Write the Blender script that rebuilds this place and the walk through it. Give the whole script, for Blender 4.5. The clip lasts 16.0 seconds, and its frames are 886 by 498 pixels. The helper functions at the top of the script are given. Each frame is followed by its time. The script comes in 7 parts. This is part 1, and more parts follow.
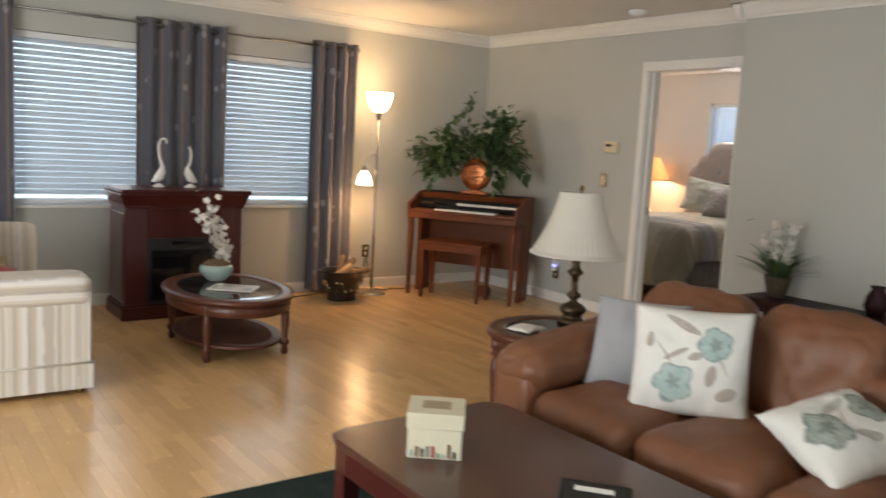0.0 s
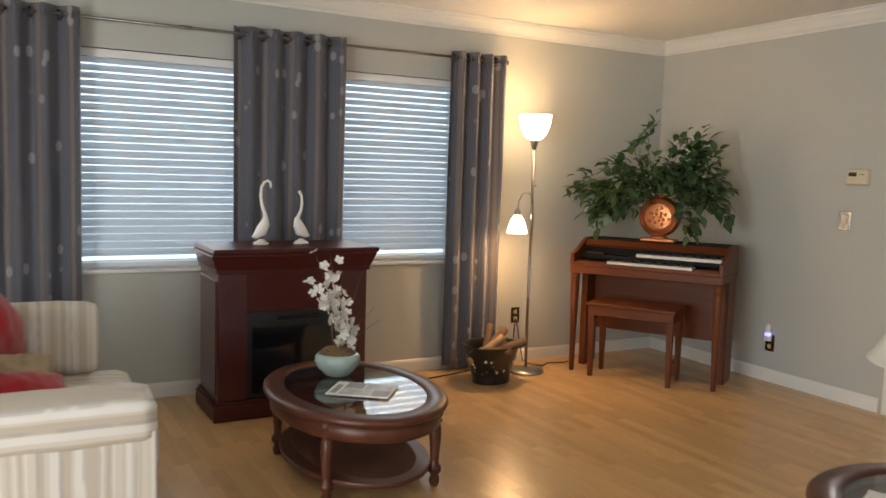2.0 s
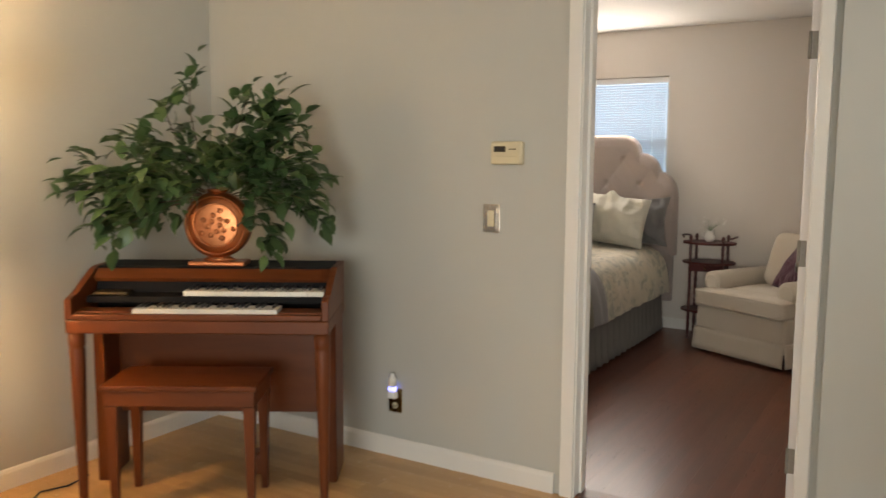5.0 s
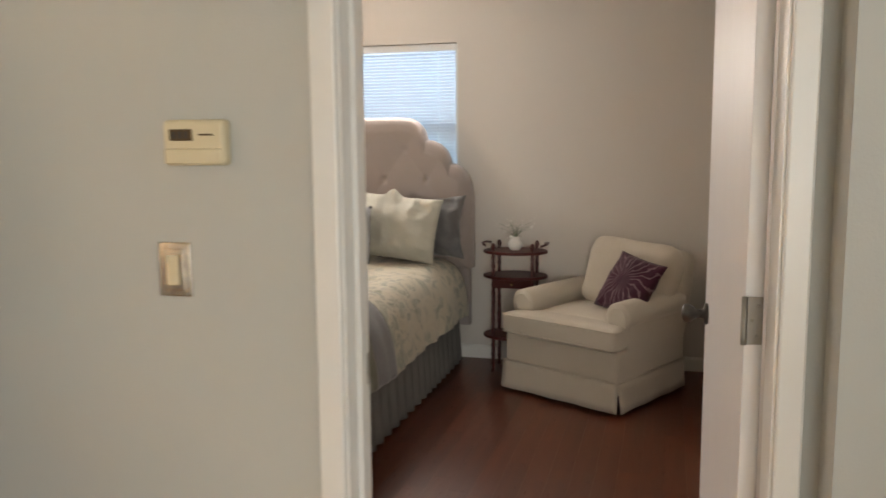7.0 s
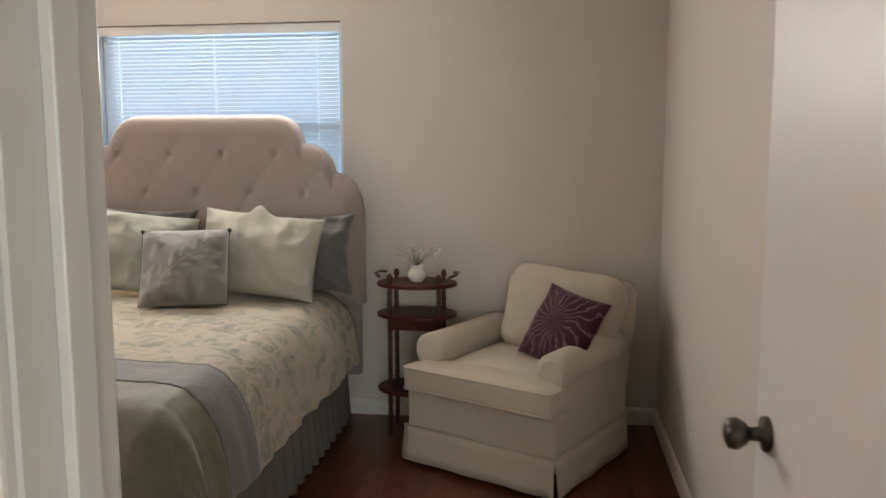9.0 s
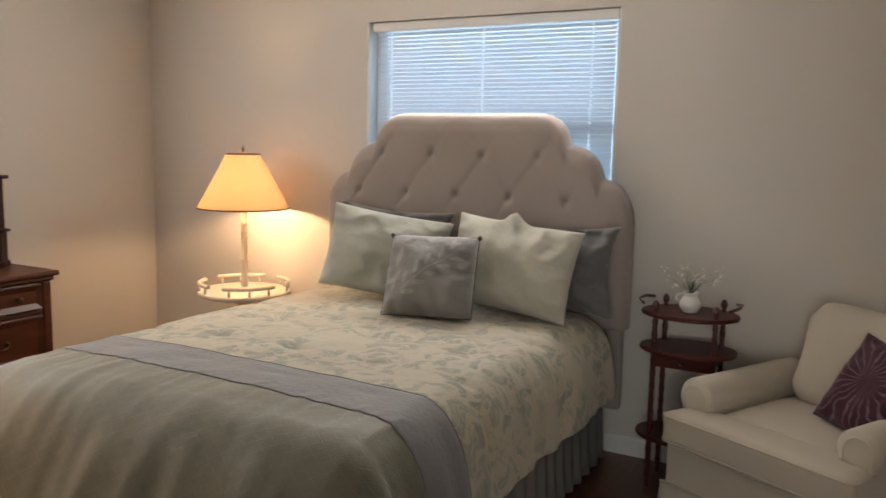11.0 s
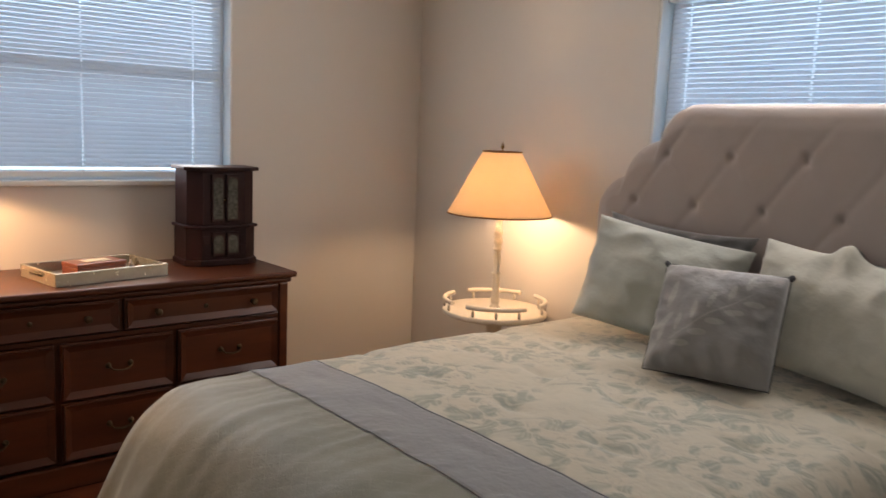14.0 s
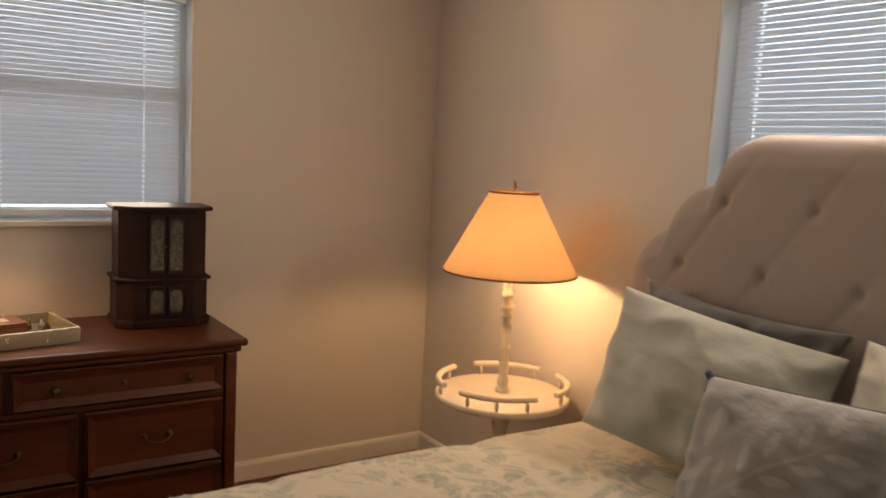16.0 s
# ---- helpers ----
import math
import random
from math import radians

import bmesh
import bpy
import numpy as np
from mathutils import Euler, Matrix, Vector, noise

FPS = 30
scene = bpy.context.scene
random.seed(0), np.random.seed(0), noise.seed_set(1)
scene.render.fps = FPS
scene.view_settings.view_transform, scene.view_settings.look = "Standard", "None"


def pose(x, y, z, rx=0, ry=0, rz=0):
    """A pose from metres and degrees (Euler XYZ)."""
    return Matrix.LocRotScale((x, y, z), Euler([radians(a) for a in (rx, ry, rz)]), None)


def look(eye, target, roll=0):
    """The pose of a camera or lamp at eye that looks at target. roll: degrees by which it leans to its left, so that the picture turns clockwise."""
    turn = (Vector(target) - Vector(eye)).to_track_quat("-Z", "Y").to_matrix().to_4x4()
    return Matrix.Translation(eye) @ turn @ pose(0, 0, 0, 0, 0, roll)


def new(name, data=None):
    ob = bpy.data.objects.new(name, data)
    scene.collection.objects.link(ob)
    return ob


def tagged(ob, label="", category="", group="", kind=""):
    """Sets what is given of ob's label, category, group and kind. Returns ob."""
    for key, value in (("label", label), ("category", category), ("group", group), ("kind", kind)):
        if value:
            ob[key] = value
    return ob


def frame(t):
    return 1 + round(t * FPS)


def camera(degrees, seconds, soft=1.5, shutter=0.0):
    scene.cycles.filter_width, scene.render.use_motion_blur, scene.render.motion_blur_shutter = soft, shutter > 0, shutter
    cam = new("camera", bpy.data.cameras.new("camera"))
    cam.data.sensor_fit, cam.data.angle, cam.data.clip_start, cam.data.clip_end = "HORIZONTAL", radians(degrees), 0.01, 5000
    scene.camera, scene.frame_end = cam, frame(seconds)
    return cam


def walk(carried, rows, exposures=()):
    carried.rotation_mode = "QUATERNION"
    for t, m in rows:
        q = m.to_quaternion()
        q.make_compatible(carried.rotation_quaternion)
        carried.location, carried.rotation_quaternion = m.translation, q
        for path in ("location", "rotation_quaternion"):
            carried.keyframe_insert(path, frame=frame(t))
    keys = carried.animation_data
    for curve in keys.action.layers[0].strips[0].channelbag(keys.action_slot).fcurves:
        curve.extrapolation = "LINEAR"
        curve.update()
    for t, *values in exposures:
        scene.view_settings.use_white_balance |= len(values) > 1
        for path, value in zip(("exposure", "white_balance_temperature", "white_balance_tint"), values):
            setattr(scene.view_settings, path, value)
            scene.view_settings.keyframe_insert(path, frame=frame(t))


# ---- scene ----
cam = camera(57.5, 16.0, shutter=0.4)
PATH = [
    (0, (0.261, 0.149, 1.36), (1.429, 1.752, 1.105), 3.2),
    (0.5, (0.297, 0.514, 1.386), (1.302, 2.223, 1.129), 2.9),
    (1, (0.433, 0.902, 1.369), (1.361, 2.657, 1.12), 2.4),
    (1.5, (0.585, 1.322, 1.355), (1.503, 3.084, 1.127), 2.0),
    (2, (0.755, 1.718, 1.365), (1.716, 3.461, 1.179), 1.7),
    (2.5, (0.932, 2.134, 1.405), (1.976, 3.829, 1.208), 1.7),
    (3, (1.111, 2.476, 1.423), (2.282, 4.086, 1.239), 1.4),
    (3.5, (1.376, 2.722, 1.402), (2.689, 4.218, 1.209), 1.0),
    (4, (1.693, 2.927, 1.421), (3.144, 4.289, 1.214), 0.5),
    (4.5, (2.043, 3.151, 1.413), (3.643, 4.329, 1.18), 0.4),
    (4.7, (2.172, 3.226, 1.402), (3.816, 4.341, 1.17), 0.4),
    (7, (3.865, 3.897, 1.409), (5.775, 4.431, 1.153), -0.5),
    (7.5, (4.223, 3.881, 1.414), (6.169, 4.247, 1.137), -0.3),
    (8, (4.466, 3.976, 1.4), (6.438, 4.184, 1.143), -0.2),
    (10.3, (5.242, 4.209, 1.431), (7.114, 4.873, 1.202), 0.9),
    (10.5, (5.274, 4.178, 1.438), (7.104, 4.949, 1.2), 1.0),
    (11, (5.349, 4.137, 1.438), (7.094, 5.08, 1.178), 1.2),
    (11.5, (5.432, 4.118, 1.421), (7.083, 5.212, 1.144), 1.2),
    (12, (5.495, 4.142, 1.396), (7.099, 5.302, 1.107), 1.6),
    (12.5, (5.582, 4.273, 1.404), (7.138, 5.493, 1.106), 1.9),
    (13, (5.719, 4.381, 1.403), (7.211, 5.676, 1.099), 2.2),
    (13.5, (5.916, 4.385, 1.421), (7.292, 5.807, 1.129), 2.4),
    (14, (6.065, 4.46, 1.427), (7.34, 5.975, 1.145), 2.4),
    (14.5, (6.167, 4.628, 1.449), (7.366, 6.208, 1.197), 2.4),
    (15, (6.452, 4.64, 1.449), (7.605, 6.254, 1.193), 2.4),
    (15.5, (6.719, 4.667, 1.462), (7.872, 6.28, 1.203), 2.5),
    (16, (6.87, 4.884, 1.491), (7.969, 6.538, 1.251), 3.0),
]
EXPOSURES = [(0, 0.0, 7700, 16), (1, -0.03, 7200, 15), (2, 0.02, 7700, 15), (3.5, 0.13, 9100, 16), (4.7, 0.25, 8500, 15), (7, 0.33, 8000, 14), (8, 0.25, 7600, 13), (10.4, -0.08, 7700, 13), (12.5, -0.14, 7300, 12), (13.5, -0.24, 7300, 13), (14, -0.40, 7200, 15), (14.5, -0.52, 7200, 16), (15, -0.61, 8100, 18), (15.5, -0.62, 9400, 20), (16, -0.64, 10000, 20)]
walk(cam, [(t, look(eye, target, roll)) for t, eye, target, roll in PATH], EXPOSURES)

# ---- daylight and lamps ----
world = bpy.data.worlds.new("sky")
scene.world = world
world.use_nodes = True
sky = world.node_tree.nodes.new("ShaderNodeTexSky")
sky.sky_type, sky.sun_disc = "NISHITA", False
sky.sun_elevation, sky.sun_rotation = radians(48), radians(200)
world.node_tree.links.new(sky.outputs[0], world.node_tree.nodes["Background"].inputs[0])
world.node_tree.nodes["Background"].inputs[1].default_value = 0.12


def lamp(name, kind, place, power, colour, size=0.1, size_y=None, aim=None):
    data = bpy.data.lights.new(name, kind)
    data.energy, data.color = power, colour
    if kind == "AREA":
        data.shape, data.size, data.size_y = "RECTANGLE", size, size_y
    elif kind == "SUN":
        data.angle = size
    else:
        data.shadow_soft_size = size
    ob = new(name, data)
    ob.matrix_world = look(place, aim) if aim else pose(*place)
    return ob


lamp("sun", "SUN", (0, -5, 8), 3.0, (1.0, 0.95, 0.86), radians(0.5), aim=(1.2, 0, 2.2))
DAY = (0.80, 0.90, 1.0)
lamp("daylight_living_window_a", "AREA", (1.56, 6.58, 1.38), 4, DAY, 0.78, 1.15, aim=(1.56, 5, 1.38))
lamp("daylight_living_window_b", "AREA", (3.04, 6.58, 1.38), 3, DAY, 0.70, 1.15, aim=(3.04, 5, 1.38))
# bluish fill through an added south opening, for the wall under the windows
lamp("fill_light_south", "AREA", (2.0, -2.53, 1.15), 55, (0.60, 0.81, 1.0), 2.4, 1.9, aim=(2.2, 3, 1.1))
# main fill from the west, added with its unseen opening to brighten the room
lamp("fill_light_west", "AREA", (-1.93, 2.3, 1.15), 160, (0.76, 0.89, 1.0), 2.2, 1.9, aim=(2, 2.9, 1.0))
lamp("daylight_bedroom_window_east", "AREA", (8.978, 5.88, 1.89), 24, (0.94, 0.96, 1.0), 1.2, 0.32, aim=(7, 5.88, 1.80))
lamp("daylight_bedroom_window_north", "AREA", (7.14, 8.188, 1.62), 20, (0.94, 0.96, 1.0), 1.2, 0.8, aim=(7.14, 6, 1.62))
WARM = (1.0, 0.62, 0.30)
lamp("torchiere_bulb", "POINT", (3.97, 6.30, 1.745), 5, WARM, 0.05)
lamp("reading_arm_bulb", "POINT", (3.81, 6.235, 1.005), 15, WARM, 0.03)
lamp("bedside_bulb", "POINT", (8.70, 7.19, 1.145), 20, (1.0, 0.70, 0.44), 0.04)
lamp("dresser_bulb", "POINT", (6.46, 7.93, 1.21), 38, (1.0, 0.62, 0.33), 0.04)

# ---- materials ----
def node(nt, kind, **sets):
    n = nt.nodes.new(kind)
    for k, v in sets.items():
        n.inputs[k].default_value = v
    return n


def shade(name, colour, rough=0.5, metal=0.0, other=None, scale=8.0, amount=0.5, grain=60.0, bump=0.1,
          stretch=(1, 1, 1), coat=0.0, sheen=0.0, translucent=0.0, dist=0.004, detail=4.0, spec=0.5, vary=0.0, island=False):
    """Two-scale noise material: broad tone changes between colour and other, fine grain in bump and roughness."""
    m = bpy.data.materials.new(name)
    m.use_nodes = True
    nt = m.node_tree
    link = nt.links.new
    bsdf = nt.nodes["Principled BSDF"]
    other = other or tuple(c * 0.82 for c in colour)
    geo = nt.nodes.new("ShaderNodeTexCoord")
    mp = nt.nodes.new("ShaderNodeMapping")
    mp.inputs["Scale"].default_value = stretch
    link(geo.outputs["Object"], mp.inputs["Vector"])
    broad = node(nt, "ShaderNodeTexNoise", Scale=scale, Detail=detail, Roughness=0.6)
    fine = node(nt, "ShaderNodeTexNoise", Scale=grain, Detail=3.0)
    link(mp.outputs[0], broad.inputs["Vector"]), link(mp.outputs[0], fine.inputs["Vector"])
    ramp = nt.nodes.new("ShaderNodeMapRange")
    ramp.inputs[1].default_value, ramp.inputs[2].default_value = 0.5 - 0.28, 0.5 + 0.28
    ramp.inputs[3].default_value, ramp.inputs[4].default_value = 0.0, amount
    link(broad.outputs[0], ramp.inputs[0])
    mix = nt.nodes.new("ShaderNodeMix")
    mix.data_type = "RGBA"
    mix.inputs[6].default_value, mix.inputs[7].default_value = (*colour, 1), (*other, 1)
    link(ramp.outputs[0], mix.inputs[0])
    out = mix.outputs[2]
    if vary:
        rnd = nt.nodes.new("ShaderNodeNewGeometry" if island else "ShaderNodeObjectInfo")
        mr = nt.nodes.new("ShaderNodeMapRange")
        mr.inputs[3].default_value, mr.inputs[4].default_value = 1 - vary, 1 + vary
        link(rnd.outputs["Random Per Island" if island else "Random"], mr.inputs[0])
        hsv = nt.nodes.new("ShaderNodeHueSaturation")
        link(out, hsv.inputs["Color"]), link(mr.outputs[0], hsv.inputs["Value"])
        out = hsv.outputs[0]
    link(out, bsdf.inputs["Base Color"])
    rr = nt.nodes.new("ShaderNodeMapRange")
    rr.inputs[3].default_value, rr.inputs[4].default_value = max(0.02, rough - 0.07), min(1, rough + 0.07)
    link(fine.outputs[0], rr.inputs[0]), link(rr.outputs[0], bsdf.inputs["Roughness"])
    bsdf.inputs["Metallic"].default_value = metal
    bsdf.inputs["Coat Weight"].default_value, bsdf.inputs["Coat Roughness"].default_value = coat, 0.12
    bsdf.inputs["Sheen Weight"].default_value = sheen
    bsdf.inputs["Specular IOR Level"].default_value = spec
    if bump:
        b = nt.nodes.new("ShaderNodeBump")
        b.inputs["Strength"].default_value, b.inputs["Distance"].default_value = bump, dist
        link(fine.outputs[0], b.inputs["Height"]), link(b.outputs[0], bsdf.inputs["Normal"])
    if translucent:
        tr = nt.nodes.new("ShaderNodeBsdfTranslucent")
        ms = nt.nodes.new("ShaderNodeMixShader")
        ms.inputs[0].default_value = translucent
        link(out, tr.inputs["Color"])
        link(bsdf.outputs[0], ms.inputs[1]), link(tr.outputs[0], ms.inputs[2])
        link(ms.outputs[0], nt.nodes["Material Output"].inputs["Surface"])
    return m


def glow(name, colour, strength):
    m = bpy.data.materials.new(name)
    m.use_nodes = True
    b = m.node_tree.nodes["Principled BSDF"]
    b.inputs["Base Color"].default_value = (0.8, 0.8, 0.78, 1)
    b.inputs["Emission Color"].default_value, b.inputs["Emission Strength"].default_value = (*colour, 1), strength
    return m


def glass(name, tint=(1, 1, 1), rough=0.0):
    m = bpy.data.materials.new(name)
    m.use_nodes = True
    b = m.node_tree.nodes["Principled BSDF"]
    b.inputs["Base Color"].default_value, b.inputs["Roughness"].default_value = (*tint, 1), rough
    b.inputs["Transmission Weight"].default_value, b.inputs["IOR"].default_value = 1.0, 1.45
    return m


def pattern(m, build):
    """Replaces the base colour of a shade() material by what build(nt, coordinates, old colour) returns."""
    nt = m.node_tree
    bsdf = nt.nodes["Principled BSDF"]
    old = bsdf.inputs["Base Color"].links[0].from_socket
    coord = [n for n in nt.nodes if n.type == "MAPPING"][0].outputs[0]
    res = build(nt, coord, old)
    nt.links.new(res, bsdf.inputs["Base Color"])
    return m


def mixed(nt, fac, a, b):
    mx = nt.nodes.new("ShaderNodeMix")
    mx.data_type = "RGBA"
    for slot, v in ((0, fac), (6, a), (7, b)):
        if isinstance(v, tuple):
            mx.inputs[slot].default_value = (*v, 1)
        elif isinstance(v, float):
            mx.inputs[slot].default_value = v
        else:
            nt.links.new(v, mx.inputs[slot])
    return mx.outputs[2]


def calc(nt, op, a, b=0.0, c=0.0):
    n = nt.nodes.new("ShaderNodeMath")
    n.operation = op
    for i, v in enumerate((a, b, c)):
        if isinstance(v, (int, float)):
            n.inputs[i].default_value = v
        else:
            nt.links.new(v, n.inputs[i])
    return n.outputs[0]


def band(nt, value, lo, hi):
    n = nt.nodes.new("ShaderNodeMapRange")
    n.interpolation_type = "SMOOTHSTEP"
    nt.links.new(value, n.inputs[0])
    n.inputs[1].default_value, n.inputs[2].default_value = lo, hi
    return n.outputs[0]


def axes(nt, coord):
    n = nt.nodes.new("ShaderNodeSeparateXYZ")
    nt.links.new(coord, n.inputs[0])
    return n.outputs


WALL_L = shade("wall_paint_sage_grey", (0.475, 0.482, 0.455), 0.62, scale=1.2, amount=0.35, grain=180, bump=0.12, other=(0.44, 0.451, 0.425))
WALL_B = shade("wall_paint_greige", (0.635, 0.595, 0.55), 0.62, scale=1.2, amount=0.35, grain=180, bump=0.12, other=(0.595, 0.555, 0.51))
CEIL = shade("ceiling_paint_white", (0.78, 0.77, 0.74), 0.75, scale=2, amount=0.3, grain=220, bump=0.25)
TRIM = shade("trim_paint_white", (0.76, 0.75, 0.72), 0.35, scale=5, amount=0.25, grain=90, bump=0.05)
DOORP = shade("door_paint_white", (0.74, 0.73, 0.73), 0.4, scale=4, amount=0.25, grain=40, bump=0.12, stretch=(1, 1, 0.08))
MAPLE = dict(rough=0.25, scale=3.0, amount=0.8, grain=30, bump=0.03, stretch=(6, 0.6, 6), vary=0.11, detail=6)
PLANK = shade("laminate_maple_strip", (0.62, 0.385, 0.185), other=(0.53, 0.31, 0.14), **MAPLE)
PLANK_REST = shade("laminate_maple_strips", (0.62, 0.385, 0.185), other=(0.53, 0.31, 0.14), island=True, **MAPLE)
CHERRYF = dict(rough=0.30, scale=2.2, amount=0.65, grain=24, bump=0.006, stretch=(0.5, 7, 7), vary=0.14, detail=3)
PLANK_B = shade("laminate_cherry_strip", (0.135, 0.036, 0.015), other=(0.06, 0.015, 0.007), **CHERRYF)
PLANK_B_REST = shade("laminate_cherry_strips", (0.135, 0.036, 0.015), other=(0.06, 0.015, 0.007), island=True, **CHERRYF)
JOINT = shade("floor_joint_tan", (0.42, 0.25, 0.11), 0.6)
JOINT_B = shade("floor_joint_black", (0.02, 0.008, 0.005), 0.6)
MAHOG = shade("wood_mahogany_dark", (0.068, 0.010, 0.009), 0.30, other=(0.040, 0.006, 0.005), scale=2.5, amount=0.6, grain=35, stretch=(6, 6, 0.8), coat=0.4, bump=0.04)
MAHOG_H = shade("wood_mahogany_top", (0.068, 0.011, 0.009), 0.40, other=(0.040, 0.006, 0.005), scale=2.5, amount=0.6, grain=35, stretch=(0.8, 6, 6), coat=0.0, spec=0.25, bump=0.04)
SHELFW = shade("wood_caned_shelf", (0.115, 0.048, 0.030), 0.75, other=(0.07, 0.028, 0.018), scale=9, amount=0.8, grain=120, bump=0.5, spec=0.15)
WALNUT = shade("wood_walnut_table", (0.115, 0.034, 0.017), 0.38, other=(0.06, 0.018, 0.010), scale=3, amount=0.9, grain=40, stretch=(6, 1, 6), coat=0.06, spec=0.35, bump=0.05)
ORGANW = shade("wood_organ_cherry", (0.155, 0.042, 0.013), 0.42, other=(0.085, 0.022, 0.007), scale=2.5, amount=0.9, grain=40, stretch=(0.8, 6, 6), spec=0.22, coat=0.03, bump=0.05)
ORGANV = shade("wood_organ_cherry_upright", (0.155, 0.042, 0.013), 0.42, other=(0.085, 0.022, 0.007), scale=2.5, amount=0.9, grain=40, stretch=(6, 6, 0.8), spec=0.22, coat=0.03, bump=0.05)
DRESSW = shade("wood_dresser_brown", (0.105, 0.028, 0.010), 0.36, other=(0.036, 0.009, 0.004), scale=2.2, amount=0.95, grain=36, stretch=(0.8, 6, 6), spec=0.3, coat=0.06, bump=0.07)
TABLETOP = shade("wood_coffee_table_top", (0.075, 0.024, 0.016), 0.3, other=(0.055, 0.018, 0.012), scale=2, amount=0.8, grain=45, stretch=(6, 0.8, 6), coat=0.2, bump=0.03)
BLACKP = shade("plastic_black", (0.012, 0.012, 0.013), 0.35, grain=120, bump=0.03)
ORGANBLK = shade("panel_matt_black", (0.008, 0.008, 0.009), 0.6, grain=120, bump=0.05, spec=0.12)
BLACKG = shade("glass_black", (0.006, 0.007, 0.009), 0.06, grain=5, bump=0.0, coat=0.5)
IVORY = shade("key_ivory", (0.74, 0.72, 0.66), 0.25, bump=0.0, scale=20)
BRONZEP = shade("metal_aged_bronze_plate", (0.42, 0.37, 0.31), 0.26, 1.0, other=(0.32, 0.28, 0.23), scale=30, amount=0.7, grain=200, bump=0.08, stretch=(1, 1, 0.1))
HINGEM = shade("metal_dull_nickel", (0.30, 0.28, 0.25), 0.55, 0.6, other=(0.24, 0.22, 0.20), scale=20, amount=0.6, grain=200, bump=0.1)
KNOBM = shade("metal_dark_pewter", (0.11, 0.10, 0.09), 0.32, 0.9, other=(0.07, 0.06, 0.055), scale=20, amount=0.6, bump=0.06)
CHROME = shade("metal_brushed_nickel", (0.45, 0.43, 0.40), 0.30, 1.0, grain=200, bump=0.05, stretch=(1, 1, 0.1))
BRASS = shade("metal_aged_brass", (0.30, 0.19, 0.07), 0.28, 1.0, other=(0.10, 0.06, 0.025), scale=25, amount=0.9, bump=0.1)
DARKBRASS = shade("metal_dark_brass_pull", (0.085, 0.058, 0.032), 0.45, 0.9, bump=0.1)
COPPER = shade("metal_hammered_copper", (0.48, 0.175, 0.075), 0.30, 1.0, other=(0.38, 0.12, 0.05), scale=12, amount=0.7, grain=70, bump=0.35)
ROD = shade("metal_pewter_rod", (0.20, 0.19, 0.19), 0.3, 1.0, bump=0.05)
CERAM = shade("ceramic_white", (0.78, 0.76, 0.72), 0.15, scale=6, amount=0.2, bump=0.02, coat=0.3)
CELADON = shade("ceramic_celadon", (0.36, 0.47, 0.45), 0.12, other=(0.26, 0.37, 0.36), scale=9, amount=0.7, bump=0.03, coat=0.5)
PETAL = shade("petal_white", (0.80, 0.78, 0.74), 0.55, other=(0.72, 0.66, 0.60), scale=30, amount=0.5, bump=0.1, translucent=0.25)
MOSS = shade("moss_brown", (0.22, 0.13, 0.06), 0.9, other=(0.10, 0.06, 0.03), scale=40, amount=1.0, grain=120, bump=0.8, dist=0.01)
MOSSD = shade("basket_dark_brown", (0.075, 0.055, 0.028), 0.8, other=(0.035, 0.025, 0.014), scale=40, amount=1.0, grain=120, bump=0.7, dist=0.006)
TWIG = shade("twig_brown", (0.11, 0.07, 0.045), 0.75, scale=30, bump=0.4)
LEAF = shade("leaf_ficus", (0.035, 0.095, 0.035), 0.36, other=(0.10, 0.16, 0.06), scale=7, amount=0.9, grain=50, bump=0.15, translucent=0.12, vary=0.35, island=True)
LEAF_G = shade("leaf_grass_blade", (0.055, 0.12, 0.045), 0.5, other=(0.12, 0.18, 0.09), scale=9, amount=0.8, bump=0.1, vary=0.3, island=True)
LOG = shade("log_bark", (0.26, 0.15, 0.085), 0.85, other=(0.10, 0.06, 0.04), scale=9, amount=1.0, grain=45, stretch=(1, 1, 0.25), bump=0.9, dist=0.008)
LOGEND = shade("log_cut_end", (0.45, 0.28, 0.15), 0.8, scale=18, bump=0.3)
LEATHER = shade("leather_cognac", (0.215, 0.082, 0.037), 0.50, other=(0.135, 0.050, 0.023), scale=3.5, amount=0.9, grain=110, bump=0.4, dist=0.004, coat=0.0)
RUG = shade("rug_dark_green", (0.012, 0.022, 0.018), 0.95, other=(0.03, 0.045, 0.04), scale=9, amount=0.8, grain=260, bump=0.8, dist=0.006, spec=0.1)
GREYF = shade("fabric_pale_grey", (0.36, 0.37, 0.385), 0.85, other=(0.29, 0.30, 0.32), scale=5, amount=0.8, grain=320, bump=0.4, sheen=0.3, spec=0.2)
GREYD = shade("fabric_slate_grey", (0.185, 0.183, 0.185), 0.8, other=(0.115, 0.113, 0.116), scale=7, amount=0.9, grain=300, bump=0.4, sheen=0.4, spec=0.2)
GREYM = shade("fabric_mid_grey", (0.29, 0.29, 0.295), 0.75, other=(0.22, 0.225, 0.24), scale=6, amount=0.8, grain=300, bump=0.4, sheen=0.4, spec=0.2)
GREYK = shade("fabric_charcoal_cord", (0.085, 0.085, 0.092), 0.8, other=(0.05, 0.05, 0.055), scale=20, amount=0.8, grain=300, bump=0.4, spec=0.2)
REDF = shade("fabric_red", (0.42, 0.012, 0.018), 0.75, other=(0.30, 0.008, 0.012), scale=7, amount=0.8, grain=300, bump=0.3, sheen=0.3, spec=0.2)
